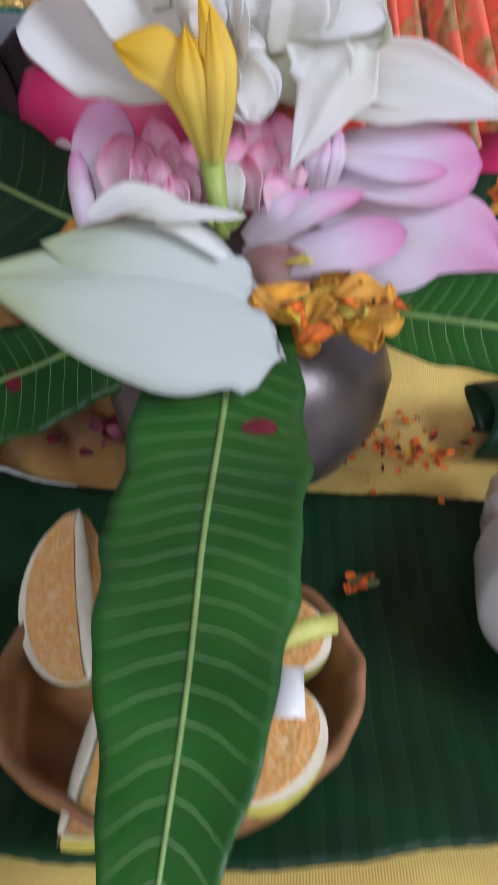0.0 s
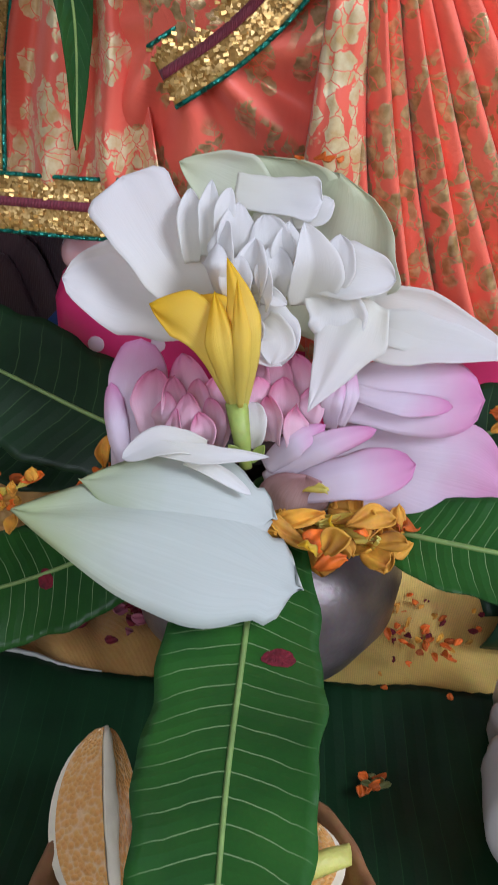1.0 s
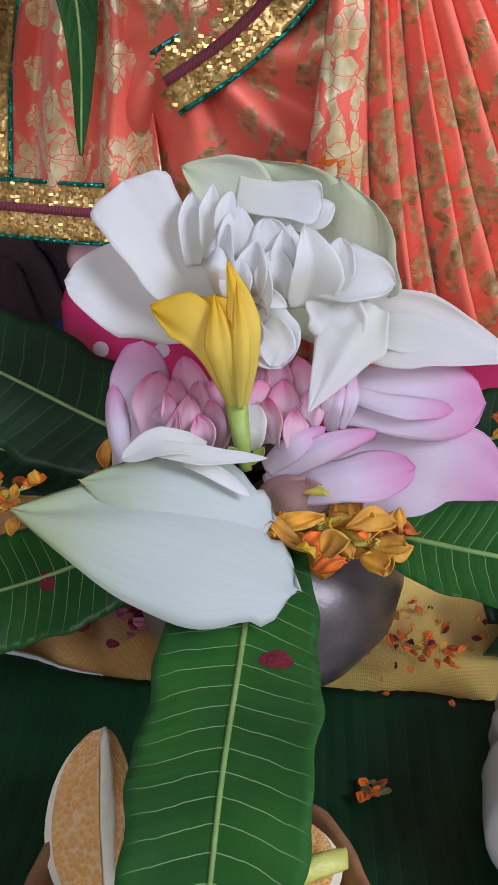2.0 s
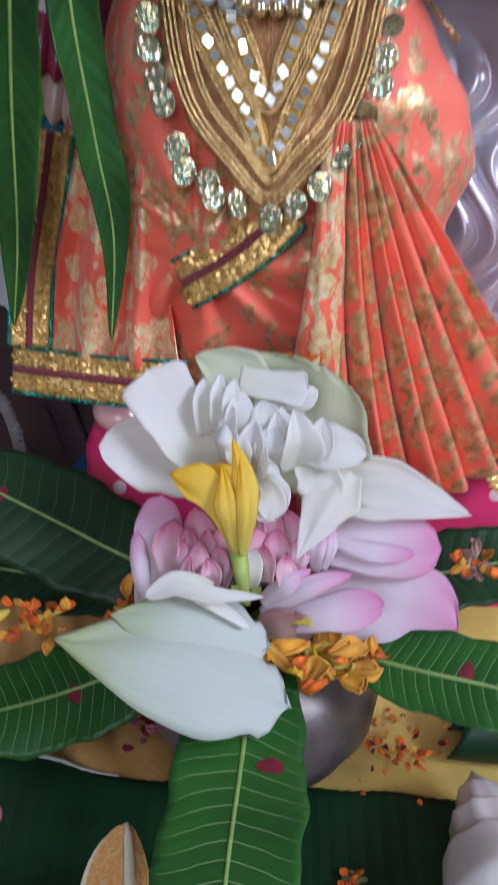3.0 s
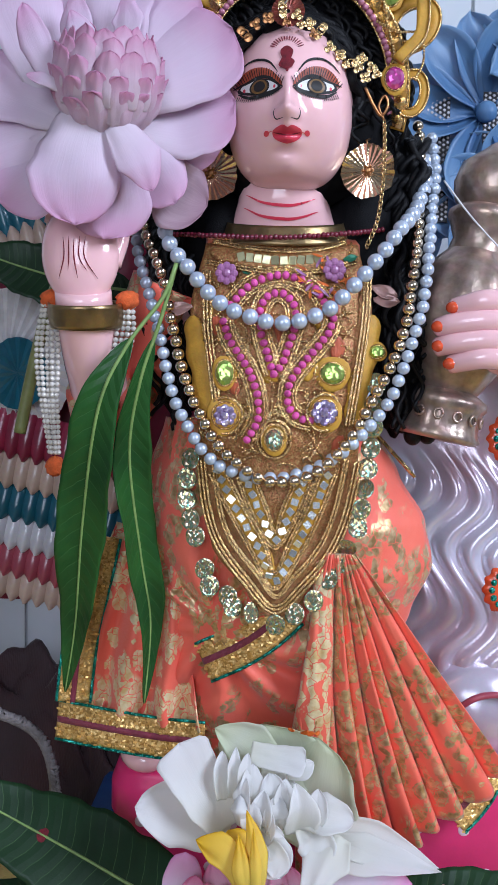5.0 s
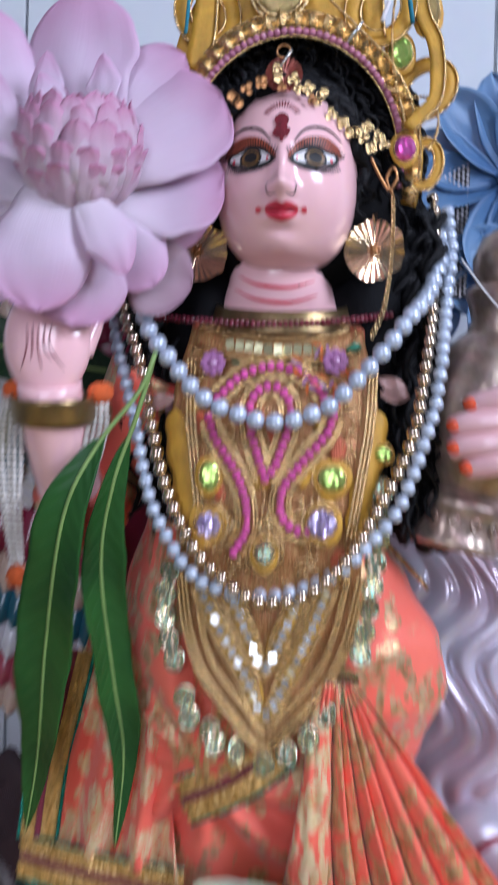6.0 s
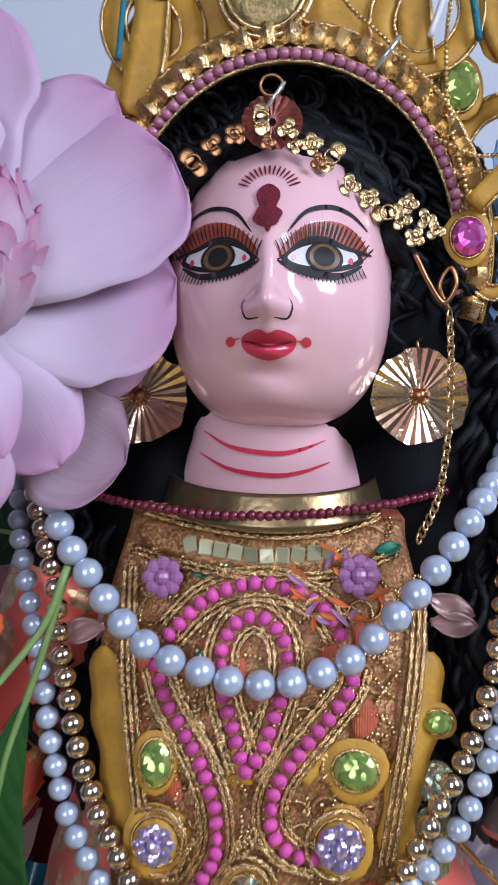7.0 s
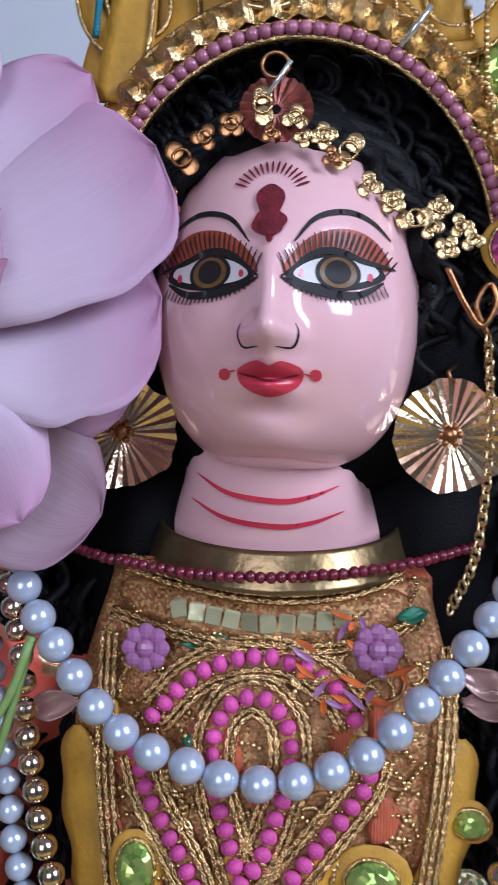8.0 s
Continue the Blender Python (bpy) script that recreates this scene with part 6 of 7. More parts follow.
# sequin discs along the edge
DISC = Geo().lathe([(0.0003, 0.0004), (0.0050, 0.0003), (0.0058, 0.0), (0.0050, -0.0004), (0.0003, -0.0005)], 14).mesh("sequin_disc", M_irid, False)
for k, (x, z) in enumerate(((-0.050, 0.392), (-0.052, 0.380), (-0.052, 0.368), (-0.050, 0.356), (-0.047, 0.346), (-0.041, 0.327), (-0.038, 0.317), (-0.027, 0.312), (-0.024, 0.306), (-0.013, 0.303), (0.001, 0.2965), (0.012, 0.303),
                            (0.023, 0.3105), (0.031, 0.3235), (0.036, 0.332), (0.042, 0.341), (0.048, 0.353), (0.050, 0.364), (0.0515, 0.376), (0.053, 0.388), (0.054, 0.400), (0.055, 0.412), (0.055, 0.424), (0.056, 0.437))):
    p = Vector((x, min(chest_y(x, z), skirt_y(x, z)) - 0.006, z))
    part("sequin_disc", DISC, None, orn, m=Matrix.Translation(p) @ Euler((radians(90) + rnd.gauss(0, 0.22), rnd.gauss(0, 0.1), rnd.gauss(0, 0.25))).to_matrix().to_4x4() @ Matrix.Diagonal((1, 1.12, 1, 1)))

# ---- necklaces ----
PEARL = Geo().ball((0, 0, 0), 0.0046, 0.0046, 0.0045, 20, 12).mesh("pearl", M_pearl)
LPEARL = Geo().ball((0, 0, 0), 0.0037, 0.0037, 0.0037, 18, 10).mesh("pearl", M_pearl)
GBEAD = Geo().ball((0, 0, 0), 0.0035, 0.0035, 0.0035, 18, 10).mesh("gold_bead", M_goldbead)
SMALL = Geo().ball((0, 0, 0), 0.0016, 0.0016, 0.0016, 9, 6).mesh("small_pearl", M_smallpearl)
nk = thing("pearl_necklace", (0, 0.30, 0.468), "short necklace of large blue white pearls", "necklace", "bead necklaces")
bead_line(nk, [(-0.074, 0.345, 0.560), (-0.0700, 0.326, 0.540), (-0.0660, 0.312, 0.524), (-0.0605, 0.304, 0.511), (-0.050, 0.299, 0.498), (-0.035, 0.2965, 0.481), (-0.015, 0.2965, 0.4715), (0.004, 0.2965, 0.4690), (0.024, 0.2965, 0.475),
               (0.038, 0.297, 0.487), (0.052, 0.300, 0.503), (0.066, 0.309, 0.522), (0.078, 0.328, 0.538), (0.087, 0.350, 0.562), (0.089, 0.366, 0.588)], 0.0091, PEARL, "pearl", 0.0002)
ng = thing("gold_bead_necklace", (0, 0.30, 0.38), "long necklace of champagne gold beads", "necklace", "bead necklaces")
bead_line(ng, [(-0.084, 0.350, 0.560), (-0.0800, 0.334, 0.527), (-0.067, 0.318, 0.496), (-0.060, 0.311, 0.467), (-0.0535, 0.309, 0.441), (-0.044, 0.308, 0.419), (-0.031, 0.3075, 0.399), (-0.010, 0.3075, 0.383), (0.004, 0.3075, 0.3805), (0.022, 0.3075, 0.386),
               (0.040, 0.308, 0.404), (0.057, 0.309, 0.435), (0.069, 0.311, 0.461), (0.0755, 0.316, 0.496), (0.080, 0.331, 0.527), (0.0825, 0.345, 0.551), (0.0846, 0.355, 0.575), (0.0826, 0.362, 0.602)], 0.0071, GBEAD, "gold_bead", 0.0003)
nl = thing("pearl_necklace", (0, 0.31, 0.382), "long necklace of blue white pearls", "necklace", "bead necklaces")
bead_line(nl, [(-0.092, 0.356, 0.558), (-0.0835, 0.332, 0.513), (-0.0745, 0.320, 0.485), (-0.067, 0.313, 0.460), (-0.060, 0.311, 0.430), (-0.048, 0.310, 0.406), (-0.031, 0.311, 0.388), (-0.002, 0.312, 0.382), (0.026, 0.311, 0.390),
               (0.047, 0.310, 0.407), (0.063, 0.311, 0.427), (0.072, 0.312, 0.450), (0.080, 0.314, 0.476), (0.0845, 0.321, 0.506), (0.089, 0.339, 0.537), (0.093, 0.352, 0.565), (0.0915, 0.362, 0.591)], 0.0074, LPEARL, "pearl", 0.0003)
GAR = Geo().ball((0, 0, 0), 0.0016, 0.0016, 0.0016, 8, 6).mesh("garnet_bead", M_choker)
ch = thing("garnet_choker", (0, 0.32, 0.515), "dark red bead string across the neck", "necklace")
bead_line(ch, [(-0.062, 0.330, 0.5225), (-0.040, 0.316, 0.5195), (-0.015, 0.3085, 0.5175), (0.010, 0.3085, 0.5180), (0.035, 0.315, 0.521), (0.060, 0.330, 0.5265)], 0.0027, GAR, "garnet_bead", 0.0002)


def collar_fn(u, v):
    t = lerp(-2.2, 2.2, u)
    k = 1 + 0.10 * (1 - v)
    return (0.0025 + 0.0345 * k * math.sin(t), 0.338 - 0.0275 * k * math.cos(t), 0.5130 + 0.0110 * v + 0.008 * (1 - math.cos(t)))


solo("brass_collar", Geo().surf(collar_fn, 50, 8), M_brass, "aged brass collar round the base of the neck", "collar", thick=0.0012)

# ---- earrings, chain, tiara ----


def earring(c, r, tilt, label):
    ob = thing("earring", c, label, "earring", "earrings")
    n = 27

    def fn(u, v):
        k = round(u * 2 * n)
        a = 2 * math.pi * u
        rr = lerp(0.0015, r, v) * (1 + (0.10 * wob((math.cos(a) * 2, math.sin(a) * 2, r), 1.5, 3) if v > 0.9 else 0))
        return Vector((rr * math.cos(a), ((0.0005 if k % 2 else -0.0005) + 0.0004 * wob((math.cos(a) * 2, math.sin(a) * 2, 5), 1.4, 7)) * v - 0.002 * v * v, rr * math.sin(a)))
    m = Matrix.Translation(c) @ pose(0, 0, 0, 0, 0, tilt)
    part("pleated_disc", Geo().surf(fn, 2 * n, 6, 0, True), M_foil, ob, thick=0.0003, smooth=False, m=m)
    g = Geo().ball((0, -0.0022, 0), 0.0022, 0.0014, 0.0022, 10, 8)
    part("centre_knot", g, M_copper, ob, m=m)
    for k in range(6):
        part("knot_bead", Geo().ball((0.0026 * math.cos(k * 1.05), -0.0026, 0.0026 * math.sin(k * 1.05)), 0.0010, 0.0010, 0.0010, 8, 6), M_copper, ob, m=m)
    part("hook", Geo().tube([(0, -0.0015, r * 0.9), (-0.001, -0.002, r * 1.12), (0.0008, 0.002, r * 1.25)], 0.0006, 6), M_copper, ob, m=m)


earring((-0.0405, 0.318, 0.5545), 0.0152, 10, "round pleated gold foil earring, partly behind the lotus")
earring((0.0485, 0.316, 0.5560), 0.0150, -8, "round pleated gold foil earring")
LINK = Geo().tube([(0.0011 * math.cos(2 * math.pi * k / 10), 0, 0.0016 * math.sin(2 * math.pi * k / 10)) for k in range(11)], 0.00038, 5).mesh("link", M_gold)
chain = thing("ear_chain", (0.06, 0.305, 0.55), "thin gold chain hanging from a hair hook to the chest", "chain")
for i, p in enumerate(spline([(0.0560, 0.306, 0.580), (0.0560, 0.302, 0.565), (0.0550, 0.298, 0.545), (0.0525, 0.299, 0.525), (0.0475, 0.303, 0.512)], 0.0022)):
    part("link", LINK, None, chain, m=Matrix.Translation(p) @ pose(0, 0, 0, 0, 4, 45 + 90 * (i % 2)))
part("hook", Geo().tube(spline([(0.0445, 0.300, 0.597), (0.0495, 0.302, 0.588), (0.0540, 0.304, 0.583), (0.0575, 0.304, 0.589), (0.0555, 0.304, 0.594), (0.0525, 0.304, 0.588), (0.0560, 0.306, 0.581)], 0.0012), 0.0008, 7), M_copper, chain, "copper wire hook")
tiara = thing("tiara", (0.002, 0.29, 0.60), "gold filigree tiara chain along the hairline", "tiara")


def charm(c, r, material, n=4, turn=0.0):
    g = Geo()
    for k in range(n):
        a = 2 * math.pi * k / n + turn
        q = Vector(c) + Vector((r * 0.95 * math.cos(a), 0.0004 * (k % 2), r * 0.95 * math.sin(a)))
        g.ball(q, r * 0.90, 0.00022, r * 0.90, 12, 6)
    g.tube([Vector(c) + Vector((r * 0.8 * math.cos(t), -0.0004, r * 0.8 * math.sin(t))) for t in [2 * math.pi * j / 12 for j in range(13)]], r * 0.16, 5)
    part("charm", g, material, tiara)


line = spline([(-0.0300, 0.297, 0.600), (-0.0255, 0.2905, 0.614), (-0.0120, 0.284, 0.6255), (0.0015, 0.282, 0.629), (0.0140, 0.284, 0.6235), (0.0250, 0.289, 0.6140), (0.0360, 0.296, 0.607)], 0.0078)
for i, p in enumerate(line):
    charm((p.x, p.y - 0.0008, p.z + 0.0012 * math.sin(i * 2.3)), 0.0019 if i % 3 else 0.0027, M_copper if i < 6 else M_gold, 2 + i % 3, i * 0.8)
for k, (x, z) in enumerate(((0.0400, 0.6060), (0.0440, 0.6010), (0.0472, 0.6065), (0.0420, 0.6110), (0.0500, 0.6030))):
    charm((x, 0.2965, z), 0.0018, M_gold, 3 + k % 2, k)
for k in (1, 2, 6, 7, 8):
    p = line[min(k, len(line) - 1)]
    charm((p.x + 0.002, p.y - 0.001, p.z - 0.0055), 0.0014, M_gold if k % 2 else M_copper, 3, k)
M_sindoor = mat("red_stained_gold", (0.42, 0.13, 0.10), 0.4, 0.6, var=0.5, scale=300, bump=0.6)
g = Geo().surf(lambda u, v: (0.0018 + (0.0012 + 0.0075 * v) * math.cos(2 * math.pi * u), 0.2838 - (0.0009 if round(u * 40) % 2 else -0.0003) * v, 0.6300 + (0.0012 + 0.0068 * v) * math.sin(2 * math.pi * u)), 40, 5, 0, True)
part("pendant", g, M_sindoor, tiara, "pleated pendant stained with red powder", thick=0.0006, smooth=False)
part("pin", Geo().tube([(0.000, 0.280, 0.632), (0.0052, 0.279, 0.6395)], 0.0006, 6), M_mirror, tiara)
g = Geo().tube([(0.0015 + 0.0032 * math.cos(t), 0.281, 0.6395 + 0.0030 * math.sin(t)) for t in [2 * math.pi * k / 16 for k in range(17)]], 0.0005, 6)
part("ring", g, M_copper, tiara)

# ---- crown ----
crown = thing("crown", (0.006, 0.31, 0.60), "ochre and gold cut-out crown with pink pearls and foil gems", "crown")


def arc(th, k, dy=0.0):
    """A point of the crown's arch; th in degrees from the top, k scales it outwards."""
    a = radians(th)
    return Vector((0.006 + 0.0545 * k * math.sin(a), 0.2965 + 0.026 * (abs(th) / 100) ** 1.8 + dy, 0.598 + 0.0575 * k * math.cos(a)))


part("arch", Geo().surf(lambda u, v: arc(lerp(-104, 104, u), lerp(0.985, 1.20, v), 0.0015), 70, 6), M_cork, crown, thick=0.003)
MP = Geo().ball((0, 0, 0), 0.0019, 0.0019, 0.0019, 10, 7).mesh("pink_pearl", M_pinkpearl)
bead_line(crown, [arc(-98 + 14 * k, 1.005, -0.0015) for k in range(15)], 0.0034, MP, "pink_pearl", 0.0001)
for k, dy in ((0.972, -0.0006), (0.985, 0.0), (1.035, -0.0012), (1.175, -0.001)):
    part("gold_cord", Geo().tube([arc(-104 + 2 * j, k, dy) for j in range(105)], 0.0009, 6), M_goldwire, crown)


def crimp(u, v):
    j = round(u * 62)
    return arc(-104 + 208 / 62 * j, lerp(1.040, 1.160, v), (-0.0044 if j % 2 else -0.0012) - 0.001 * math.sin(math.pi * v))


part("crimped_ribbon", Geo().surf(crimp, 62, 4), M_gold, crown, "crimped shiny gold ribbon", thick=0.0003, smooth=False)


def loop_ring(c, rx, rz, w, material=None, turn=0.0, name="cutout_ring"):
    m = Matrix.Translation(c) @ pose(0, 0, 0, 0, turn, 0)
    prof = [(-w, 0.0), (-w * 0.85, -0.0015), (w * 0.85, -0.0015), (w, 0.0), (w * 0.85, 0.0015), (-w * 0.85, 0.0015), (-w, 0.0)]
    part(name, Geo().surf(lambda u, v: ((rx + prof[round(v * 6)][0]) * math.cos(2 * math.pi * u), prof[round(v * 6)][1], (rz + prof[round(v * 6)][0]) * math.sin(2 * math.pi * u)), 36, 6, 0, True), material or M_cork, crown, m=m)
    for s in (-1, 1):
        part("gold_cord", Geo().tube([((rx + s * w * 0.9) * math.cos(2 * math.pi * k / 40), -0.0018, (rz + s * w * 0.9) * math.sin(2 * math.pi * k / 40)) for k in range(41)], 0.0007, 5), M_goldwire, crown, m=m)


for th, k, rx, rz, w, tn in ((-33, 1.44, 0.0120, 0.0150, 0.0042, -25), (31, 1.46, 0.0130, 0.0155, 0.0042, 25), (62, 1.34, 0.0105, 0.0140, 0.0036, 45), (88, 1.22, 0.0070, 0.0110, 0.0026, 10)):
    loop_ring(arc(th, k, 0.003), rx, rz, w, None, tn)


def cut_board(pts, half):
    """A strip of ochre foam board cut along a curve, edged with gold cord."""
    line = spline([(x, 0.302, z) for x, z in pts], 0.003)
    n = len(line) - 1

    def fn(u, v):
        k = round(v * n)
        d = (line[min(k + 1, n)] - line[max(k - 1, 0)]).normalized()
        return line[k] + Vector((-d.z, 0, d.x)) * (2 * u - 1) * half * (1 + 0.18 * wob((k * 0.25, u, half * 900), 1.0, 3))
    strip = part("cutout_strip", Geo().surf(fn, 4, n), M_cork, crown, thick=0.003)
    part("gold_cord", Geo().tube([Vector(fn(0.06, k / n)) + Vector((0, -0.002, 0)) for k in range(n + 1)], 0.0007, 5), M_goldwire, strip)


cut_board([(0.062, 0.612), (0.0745, 0.628), (0.0740, 0.652), (0.0665, 0.672), (0.0720, 0.700), (0.0790, 0.722)], 0.0034)
cut_board([(-0.041, 0.640), (-0.037, 0.672), (-0.037, 0.702), (-0.031, 0.735)], 0.0060)
cut_board([(0.045, 0.655), (0.0425, 0.690), (0.050, 0.730)], 0.0050)
cut_board([(-0.010, 0.690), (-0.0115, 0.718), (-0.009, 0.745)], 0.0042)
part("back_board", Geo().surf(lambda u, v: arc(lerp(-50, 34, u), lerp(1.18, lerp(1.42, 1.75, math.sin(math.pi * u)), v), 0.006), 40, 10), M_cork, crown, thick=0.003)
M_dull = mat("dull_gold_medallion", (0.36, 0.26, 0.10), 0.35, 0.7, var=0.4, scale=120, bump=0.8, bscale=500)
c = arc(-6, 1.36, -0.002)
g = Geo().ball(c, 0.0115, 0.0022, 0.0130, 26, 10)
part("medallion", g, M_dull, crown)
for r in (0.0120, 0.0142):
    part("bead_rim", Geo().tube([c + Vector((r * math.cos(2 * math.pi * k / 50), -0.001 + 0.0004 * (k % 2), r * 1.1 * math.sin(2 * math.pi * k / 50))) for k in range(51)], 0.0010, 6), M_gold, crown)
for x, z, rx, rz, mm in ((-0.0345, 0.6860, 0.0052, 0.0078, M_pinkgem), (0.0330, 0.6905, 0.0085, 0.0075, M_pinkgem), (0.0575, 0.6500, 0.0056, 0.0076, M_greengem), (0.0610, 0.6035, 0.0050, 0.0060, M_pinkgem), (0.0705, 0.6700, 0.0050, 0.0105, M_dull)):
    gem(x, z, rx, rz, mm, 0.0024, crown, Vector((x, 0.2995 if x < 0.05 else 0.306, z)))
M_tealcord = mat("turquoise_thread", (0.0, 0.20, 0.28), 0.5, var=0.4, scale=300, bump=0.8, bscale=1500)
part("thread", Geo().tube(spline([(0.058, 0.297, 0.725), (0.0575, 0.297, 0.690), (0.0605, 0.298, 0.672), (0.0625, 0.299, 0.660)], 0.002), 0.0011, 6), M_tealcord, crown, "turquoise thread")
part("thread", Geo().tube(spline([(0.056, 0.297, 0.720), (0.0525, 0.296, 0.680), (0.047, 0.296, 0.660)], 0.002), 0.0010, 6), M_eyewhite, crown, "white thread")
part("thread", Geo().tube(spline([(-0.0435, 0.298, 0.720), (-0.0445, 0.298, 0.690), (-0.0470, 0.299, 0.655)], 0.002), 0.0010, 6), M_tealcord, crown, "turquoise thread")
for pts in (((0.026, 0.296, 0.700), (0.020, 0.295, 0.676), (0.034, 0.295, 0.660), (0.052, 0.299, 0.644), (0.056, 0.302, 0.634)),
            ((0.060, 0.298, 0.700), (0.053, 0.298, 0.668), (0.054, 0.301, 0.640), (0.060, 0.304, 0.618), (0.058, 0.305, 0.610)),
            ((0.050, 0.300, 0.632), (0.062, 0.303, 0.628), (0.074, 0.306, 0.628), (0.077, 0.308, 0.615), (0.072, 0.308, 0.603))):
    bead_line(crown, pts, 0.0016, Geo().ball((0, 0, 0), 0.0009, 0.0008, 0.0008, 6, 4).mesh("gold_grain", M_gold), "gold_grain", 0.0001)
part("pin", Geo().tube([(0.031, 0.292, 0.649), (0.038, 0.290, 0.658)], 0.0008, 6), M_mirror, crown, "steel pin")

# ---- bangle, tassels ----
bang = solo("bangle", Geo().surf(lambda u, v: (-0.108 + (0.0198 + 0.0008 * math.sin(math.pi * v)) * math.cos(2 * math.pi * u), 0.304 + 0.0190 * math.sin(2 * math.pi * u) - 0.5 * (v - 0.5) * 0.012, 0.4665 + 0.0125 * v + 0.004 * math.sin(2 * math.pi * u)), 40, 6, 0, True),
            M_brass, "wide brass bangle on the raised wrist", "bangle", thick=0.001)


def tassel(pts, n, dx, label):
    ob = thing("pearl_tassel", pts[0], label, "tassel", "pearl tassels")
    for k in range(n):
        bead_line(ob, [(x + dx * (k - n / 2) * (1 - 0.3 * abs(j - 1)), y - 0.0012 * (k % 2), z) for j, (x, y, z) in enumerate(pts)], 0.0032, SMALL, "small_pearl", 0.0002)
    p = Vector(pts[0]) + Vector((0, 0, 0.003))
    part("wool_tuft", Geo().ball(p, 0.0065, 0.005, 0.0055, 20, 14, 0, lambda q: 1 + 0.22 * wob(q, 7, dx * 900)), M_pom, ob, "orange wool tuft")
    return ob


tassel([(-0.1270, 0.304, 0.478), (-0.1285, 0.305, 0.450), (-0.1290, 0.312, 0.420), (-0.1290, 0.322, 0.392)], 5, 0.0030, "cream pearl tassel with an orange wool tuft")
tassel([(-0.0850, 0.306, 0.478), (-0.0865, 0.306, 0.462), (-0.0905, 0.308, 0.440)], 5, 0.0030, "short cream pearl tassel with an orange wool tuft")
solo("wool_tuft", Geo().ball((-0.1295, 0.322, 0.386), 0.0055, 0.005, 0.006, 20, 14, 0, lambda q: 1 + 0.22 * wob(q, 7, 4)), M_pom, "orange wool tuft at a tassel's end", "tuft")

# ---- lotus in the raised hand ----
hl = thing("pink_lotus", (-0.085, 0.28, 0.56), "large pale pink lotus in the figure's raised hand", "flower", "lotus flowers")
M_lilac = petal_mat("lilac_white_petal", (0.85, 0.77, 0.83), (0.82, 0.65, 0.79), (0.77, 0.42, 0.63), 0.20, 0.2)
M_pinkball = petal_mat("pink_bud_petal", (0.86, 0.74, 0.80), (0.84, 0.62, 0.74), (0.74, 0.34, 0.52), 0.40, 0.4)
M_oldpetal = petal_mat("limp_pink_petal", (0.60, 0.45, 0.50), (0.58, 0.42, 0.48), (0.50, 0.30, 0.38), 0.4, 0.5)
flourish(hl, (
    (((-0.102, 0.285, 0.591), (-0.1, 0.29, 0.63), (-0.095, 0.292, 0.674)), 0.0300, -0.15, 0, 0.62, 0.45, 0.55),
    (((-0.123, 0.285, 0.591), (-0.137, 0.29, 0.63), (-0.146, 0.29, 0.665)), 0.0213, -0.15, 0, 0.6, 0.45, 0.55),
    (((-0.077, 0.288, 0.601), (-0.064, 0.292, 0.629), (-0.046, 0.294, 0.644)), 0.0175, -0.15, 0, 0.62, 0.45, 0.55),
    (((-0.115, 0.28, 0.575), (-0.143, 0.284, 0.59), (-0.171, 0.282, 0.601)), 0.0240, -0.15, 0, 0.6, 0.45, 0.5),
    (((-0.115, 0.28, 0.569), (-0.139, 0.282, 0.558), (-0.166, 0.278, 0.548)), 0.0240, -0.15, 0, 0.6, 0.45, 0.5),
    (((-0.115, 0.279, 0.563), (-0.132, 0.28, 0.544), (-0.151, 0.276, 0.53)), 0.0210, -0.15, 0, 0.6, 0.45, 0.5)), (0, -0.95, 0.2), 90, M_lilac)
flourish(hl, (
    (((-0.082, 0.286, 0.577), (-0.054, 0.292, 0.58), (-0.025, 0.292, 0.587)), 0.0285, -0.15, 0, 0.66, 0.45, 0.55),
    (((-0.079, 0.288, 0.575), (-0.054, 0.295, 0.572), (-0.032, 0.3, 0.565)), 0.0210, -0.2, 0, 0.6, 0.5, 0.55),
    (((-0.083, 0.28, 0.59), (-0.056, 0.285, 0.603), (-0.027, 0.288, 0.623)), 0.0294, -0.18, 0, 0.66, 0.42, 0.55),
    (((-0.095, 0.278, 0.566), (-0.092, 0.276, 0.538), (-0.093, 0.278, 0.509)), 0.0238, -0.2, 0, 0.62, 0.42, 0.6),
    (((-0.085, 0.28, 0.564), (-0.068, 0.284, 0.548), (-0.056, 0.286, 0.53)), 0.0174, -0.2, 0, 0.6, 0.45, 0.55)), (0, -0.95, 0.2), 96, M_lilac)
flourish(hl, (
    (((-0.098, 0.268, 0.571), (-0.102, 0.26, 0.542), (-0.105, 0.264, 0.514)), 0.0240, -0.22, 0, 0.6, 0.5, 0.6),
    (((-0.085, 0.266, 0.566), (-0.073, 0.262, 0.548), (-0.066, 0.266, 0.532)), 0.0120, -0.25, 0.05, 0.55, 0.7, 0.6),
    (((-0.112, 0.268, 0.582), (-0.125, 0.268, 0.604), (-0.135, 0.272, 0.629)), 0.0085, -0.2, 0.05, 0.6, 0.6, 0.5),
    (((-0.11, 0.262, 0.58), (-0.119, 0.26, 0.585), (-0.13, 0.262, 0.589)), 0.0035, -0.3, 0.1, 0.6, 0.6, 0.5),
    (((-0.108, 0.276, 0.602), (-0.109, 0.278, 0.622), (-0.109, 0.28, 0.639)), 0.0090, -0.2, 0.1, 0.55, 0.75, 0.6),
    (((-0.082, 0.276, 0.608), (-0.081, 0.278, 0.623), (-0.083, 0.28, 0.638)), 0.0085, -0.25, 0.1, 0.5, 0.8, 0.6)), (0, -0.95, 0.2), 110, M_lilac)
